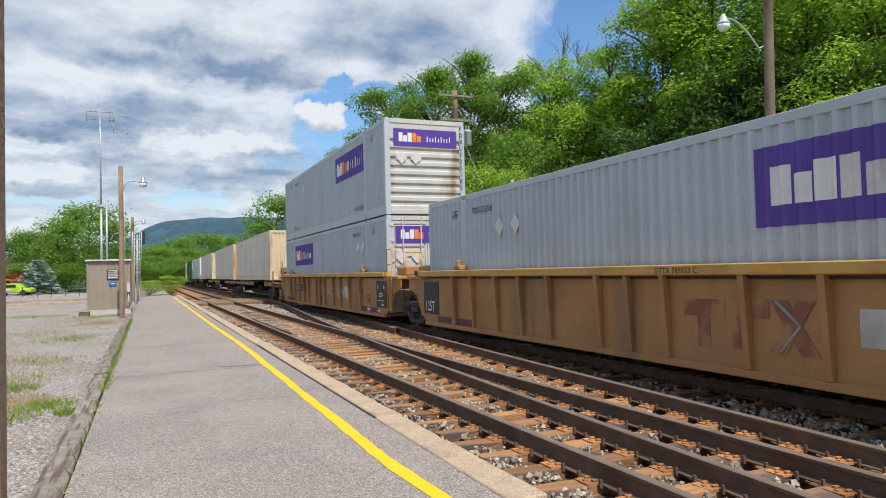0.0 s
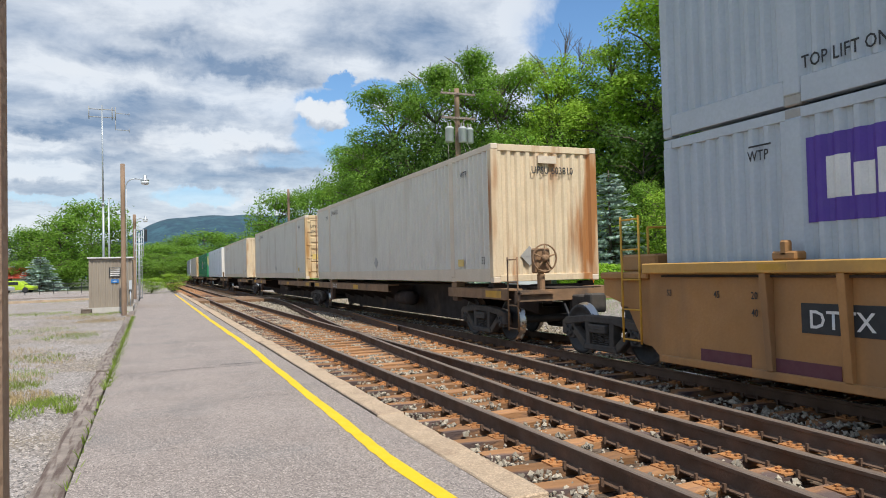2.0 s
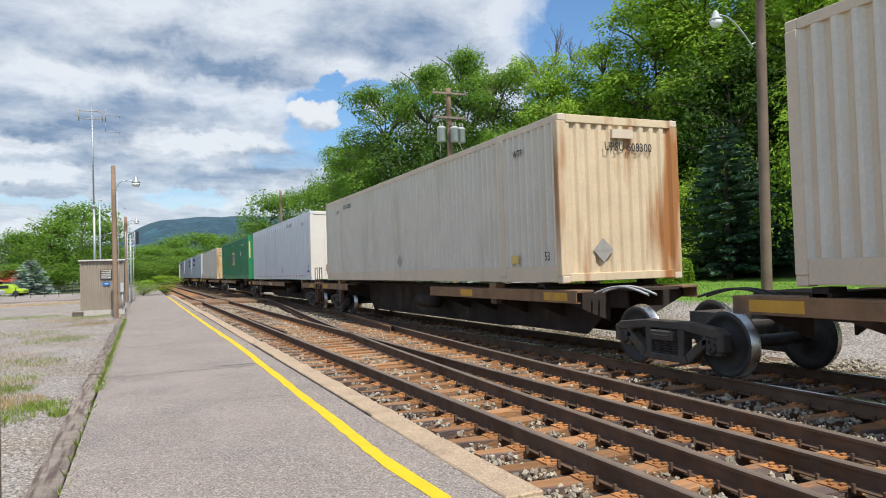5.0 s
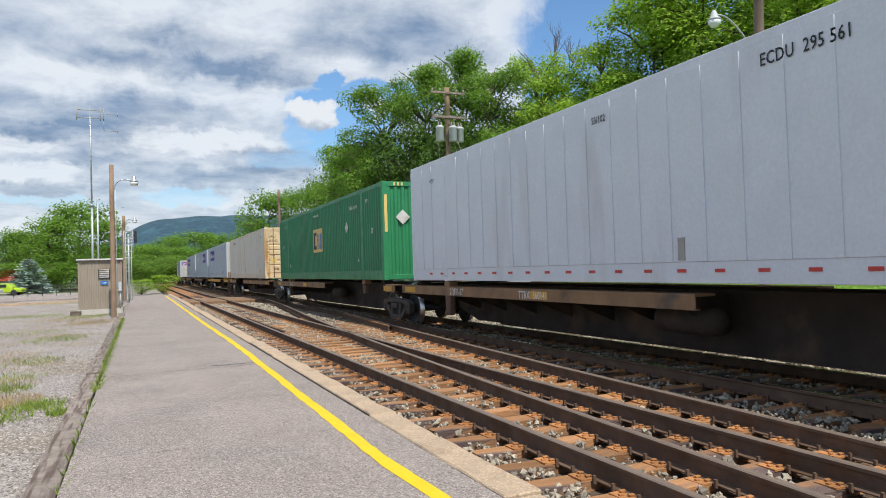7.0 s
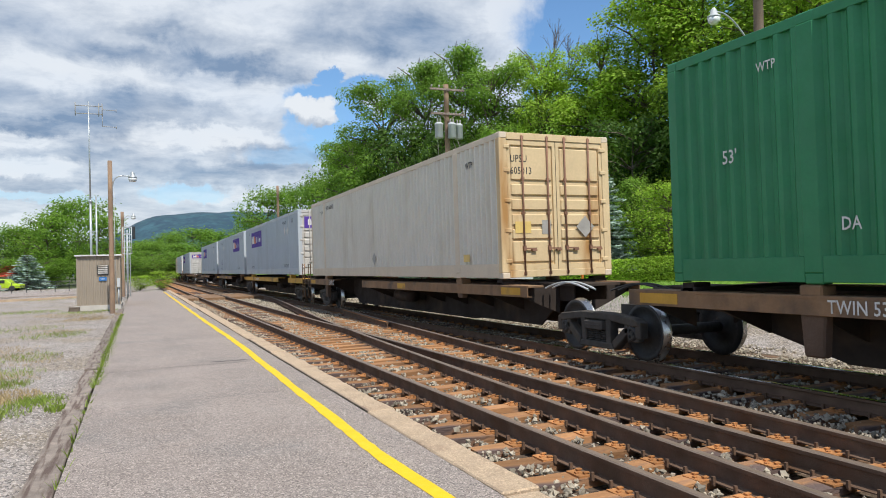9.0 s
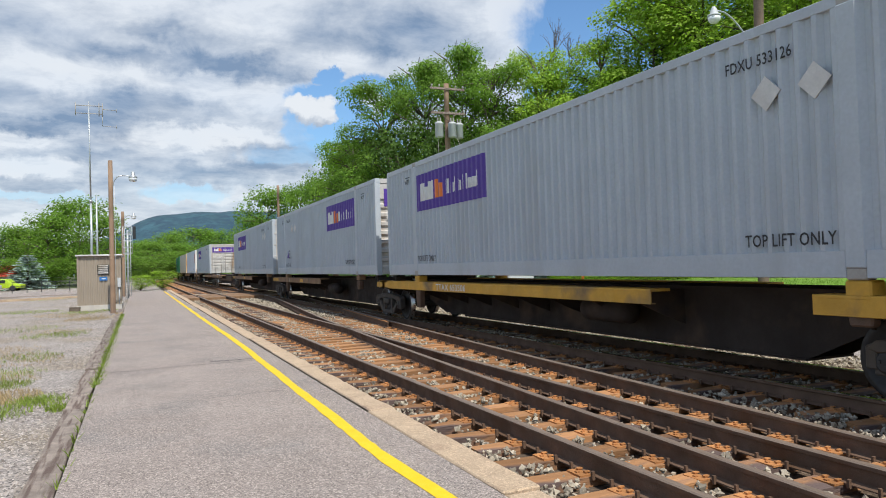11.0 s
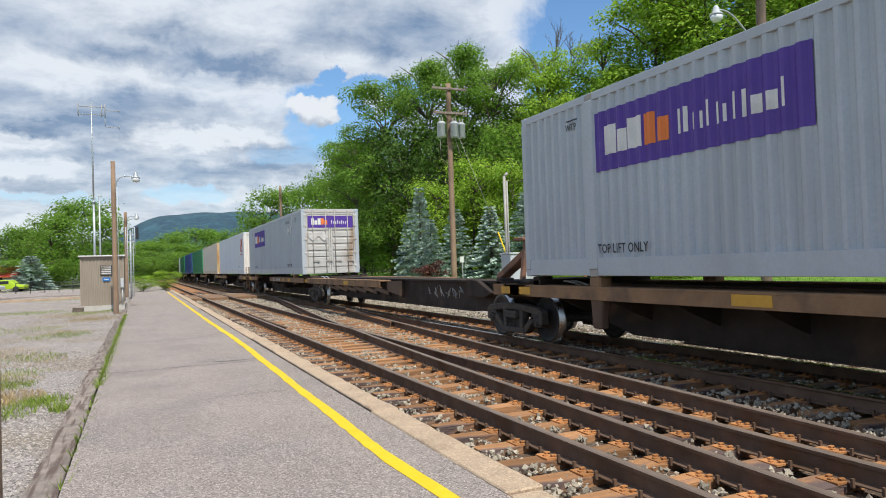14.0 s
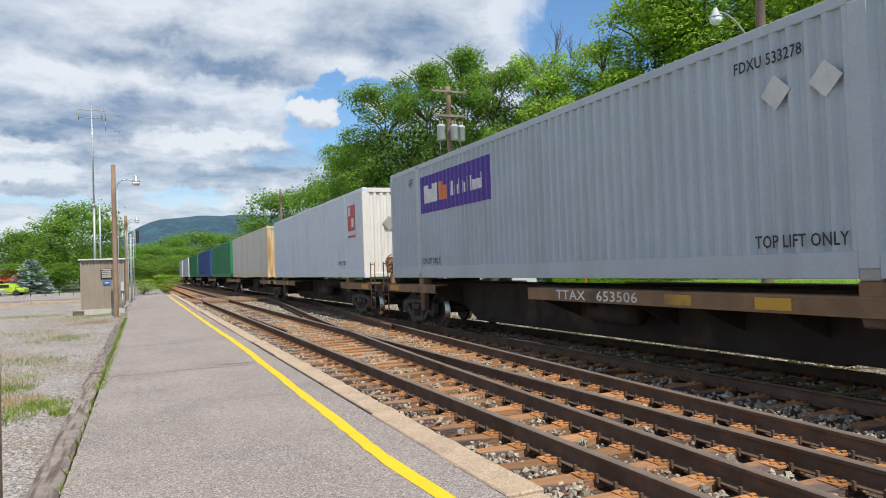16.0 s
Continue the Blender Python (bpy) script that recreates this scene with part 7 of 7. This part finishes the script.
def house(x, y, w, d, h, roof_h, wall, roof, label):
    t = thing("house", label, "house", at=(x, y, -0.3))
    part("wall", boxes((-w / 2, w / 2, -d / 2, d / 2, 0, h)), wall, t)
    bm = bmesh.new()
    slab(bm, [(-d / 2 - 0.5, h), (d / 2 + 0.5, h), (0, h + roof_h)], "x", -w / 2 - 0.5, w / 2 + 0.5)
    part("roof", bm, roof, t)
    for i in range(3):
        xx = -w / 2 + w * (i + 0.5) / 3
        win = part("window", boxes((xx - 0.5, xx + 0.5, -d / 2 - 0.03, -d / 2 + 0.02, 0.9, 2.0)), BLACK_PLATE, t)
        part("frame", boxes((xx - 0.6, xx + 0.6, -d / 2 - 0.05, -d / 2 - 0.032, 2.0, 2.1), (xx - 0.6, xx + 0.6, -d / 2 - 0.05, -d / 2 - 0.032, 0.8, 0.9)), WHITE, win)
    return t


house(-20.6, 112, 9.5, 7, 1.9, 1.5, material("cream_render", (0.62, 0.56, 0.44), 0.8, fine=20), material("red_roof", (0.42, 0.05, 0.025), 0.7, per_piece=0.0), "low cream building with a red roof")
house(-25.0, 138, 8, 8, 3.2, 3.0, SHED, material("grey_shingles", (0.16, 0.165, 0.17), 0.85, fine=10), "house with a grey shingled roof among trees")


def parked_car(x, y, turn, paint, label):
    t = thing("car", label, "car", "parked cars", at=(x, y, -0.13))
    t.rotation_euler = (0, 0, radians(turn))
    bm = bmesh.new()
    slab(bm, [(-2.2, 0.35), (-2.2, 0.75), (-1.3, 0.88), (-0.7, 1.40), (0.9, 1.42), (1.7, 0.95), (2.2, 0.85), (2.2, 0.35)], "x", -0.85, 0.85)
    part("body", bm, paint, t, bevel=0.06)
    part("window", boxes((-0.87, 0.87, -0.6, 0.95, 0.95, 1.30)), BLACK_PLATE, t)
    for sx in (-0.78, 0.78):
        for sy in (-1.35, 1.35):
            bm = bmesh.new()
            lathe(bm, [(0.20, -0.1), (0.33, -0.1), (0.33, 0.1), (0.20, 0.1)], 16, Matrix.Translation((sx, sy, 0.33)) @ Matrix.Rotation(math.pi / 2, 4, "Y"))
            part("wheel", bm, BLACK, t)


parked_car(-16.6, 93.0, 70, GREY_PAINT, "light grey car parked by the red-roofed building")
parked_car(-14.6, 95.5, 80, material("lime_car_paint", (0.42, 0.60, 0.03), 0.3), "lime green car parked by the red-roofed building")


def drive():
    """The strip of paler road and the kerb across the lot."""
    bm = bmesh.new()
    for a, b in (((-18, 52), (-3.0, 58)), ((-3.0, 58), (-2.6, 62))):
        dx, dy = b[0] - a[0], b[1] - a[1]
        n = math.hypot(dx, dy)
        box(bm, 0, n, -0.12, 0.12, -0.3, 0.0, Matrix.Translation((a[0], a[1], 0.0)) @ Matrix.Rotation(math.atan2(dy, dx), 4, "Z"))
    tagged(part("lot_kerb", bm, CONCRETE), "low concrete kerb across the gravel lot", "kerb", kind="structure")
    bm = bmesh.new()
    slab(bm, [(-60, 60), (-3, 66), (-3, 76), (-60, 72)], "z", -0.16, -0.06)
    tagged(part("access_road", bm, ASPHALT), "grey asphalt access road behind the shed", "road", kind="structure")
    t = thing("railing", "dark metal railing beside the access road", "railing")
    for i in range(8):
        part("post", boxes((-12 + i * 1.3, -11.94 + i * 1.3, 84 + i * 0.2, 84.06 + i * 0.2, -0.2, 0.95)), BLACK_PLATE, t)
    for z in (0.5, 0.92):
        bm = bmesh.new()
        tube(bm, (-12, 84, z), (-2.8, 85.4, z), 0.03, sides=6)
        part("rail", bm, BLACK_PLATE, t)


drive()


def mountain():
    """The wooded ridge on the horizon."""
    bm = bmesh.new()
    last = None
    for i in range(121):
        x = -1500 + i * 32
        h = 168 * math.exp(-((x - 330) / 480) ** 4) + 60 * math.exp(-((x - 1400) / 900) ** 2) + 26 * math.exp(-((x + 500) / 800) ** 2) + 5 * noise.noise((x * 0.01, 0, 0)) + 2.0 * noise.noise((x * 0.06, 5, 0))
        row = [bm.verts.new((x, 2300 + 500 * v + 40 * noise.noise((x * 0.008, v * 3, 2)), -6 + h * math.sin(v * math.pi / 2) * 1.22 + (3 * noise.noise((x * 0.03, v * 6, 1)) if v < 1 else 0))) for v in (0, 0.25, 0.5, 0.75, 1.0, 1.3)]
        if last:
            for a, b, c, d in zip(last, last[1:], row[1:], row):
                bm.faces.new((a, b, c, d)).smooth = True
        last = row
    # Distance haze is put into the ridge's base colour as blue.
    m = material("wooded_ridge_haze_in_colour", (0.032, 0.082, 0.105), 1.0, vary=0.35, scale=0.012, fine=0.09, bump=0, stain=(0.022, 0.055, 0.085), stain_at=(0.45, 0.6), stain_scale=0.035)
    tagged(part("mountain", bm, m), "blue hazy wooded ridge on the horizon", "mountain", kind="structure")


mountain()


def far_woods():
    """Continuous low woods along the horizon."""
    rnd = np.random.RandomState(15)
    c = []
    for i in range(420):
        x = rnd.uniform(-150, 160)
        y = 250 + rnd.uniform(0, 60) + abs(x) * 0.2
        c.append((x, y, rnd.uniform(0, 9)))
    c = np.array(c)
    ob = new("distant_woods", quad_mesh("distant_woods", leaf_cloud(rnd, c, rnd.uniform(2.5, 5, len(c)), [90] * len(c), 0.75), LEAF_MID))
    tagged(ob, "distant green woods along the horizon", "woods", kind="stuff")


far_woods()

make_crossing()
make_ties()
make_stones()


# ---- what moves ----
def train_pose(s, z):
    a, b = on_line(s), on_line(s + LONG)
    d = b - a
    return Matrix.Translation((a.x, a.y, z)) @ Matrix.Rotation(-math.atan2(d.x, d.y), 4, "Z")


def motions():
    for ob, s, z in TRAIN:
        walk(ob, [(t * 0.5, train_pose(s - SPEED * t * 0.5, z)) for t in range(33)])
    for ax, y in ROLLING:
        walk(ax, [(i / 30, Matrix.Translation((0, y, WHEEL_R)) @ Matrix.Rotation((SPEED * i / 30 / WHEEL_R) % (2 * math.pi), 4, "X")) for i in range(481)])


motions()
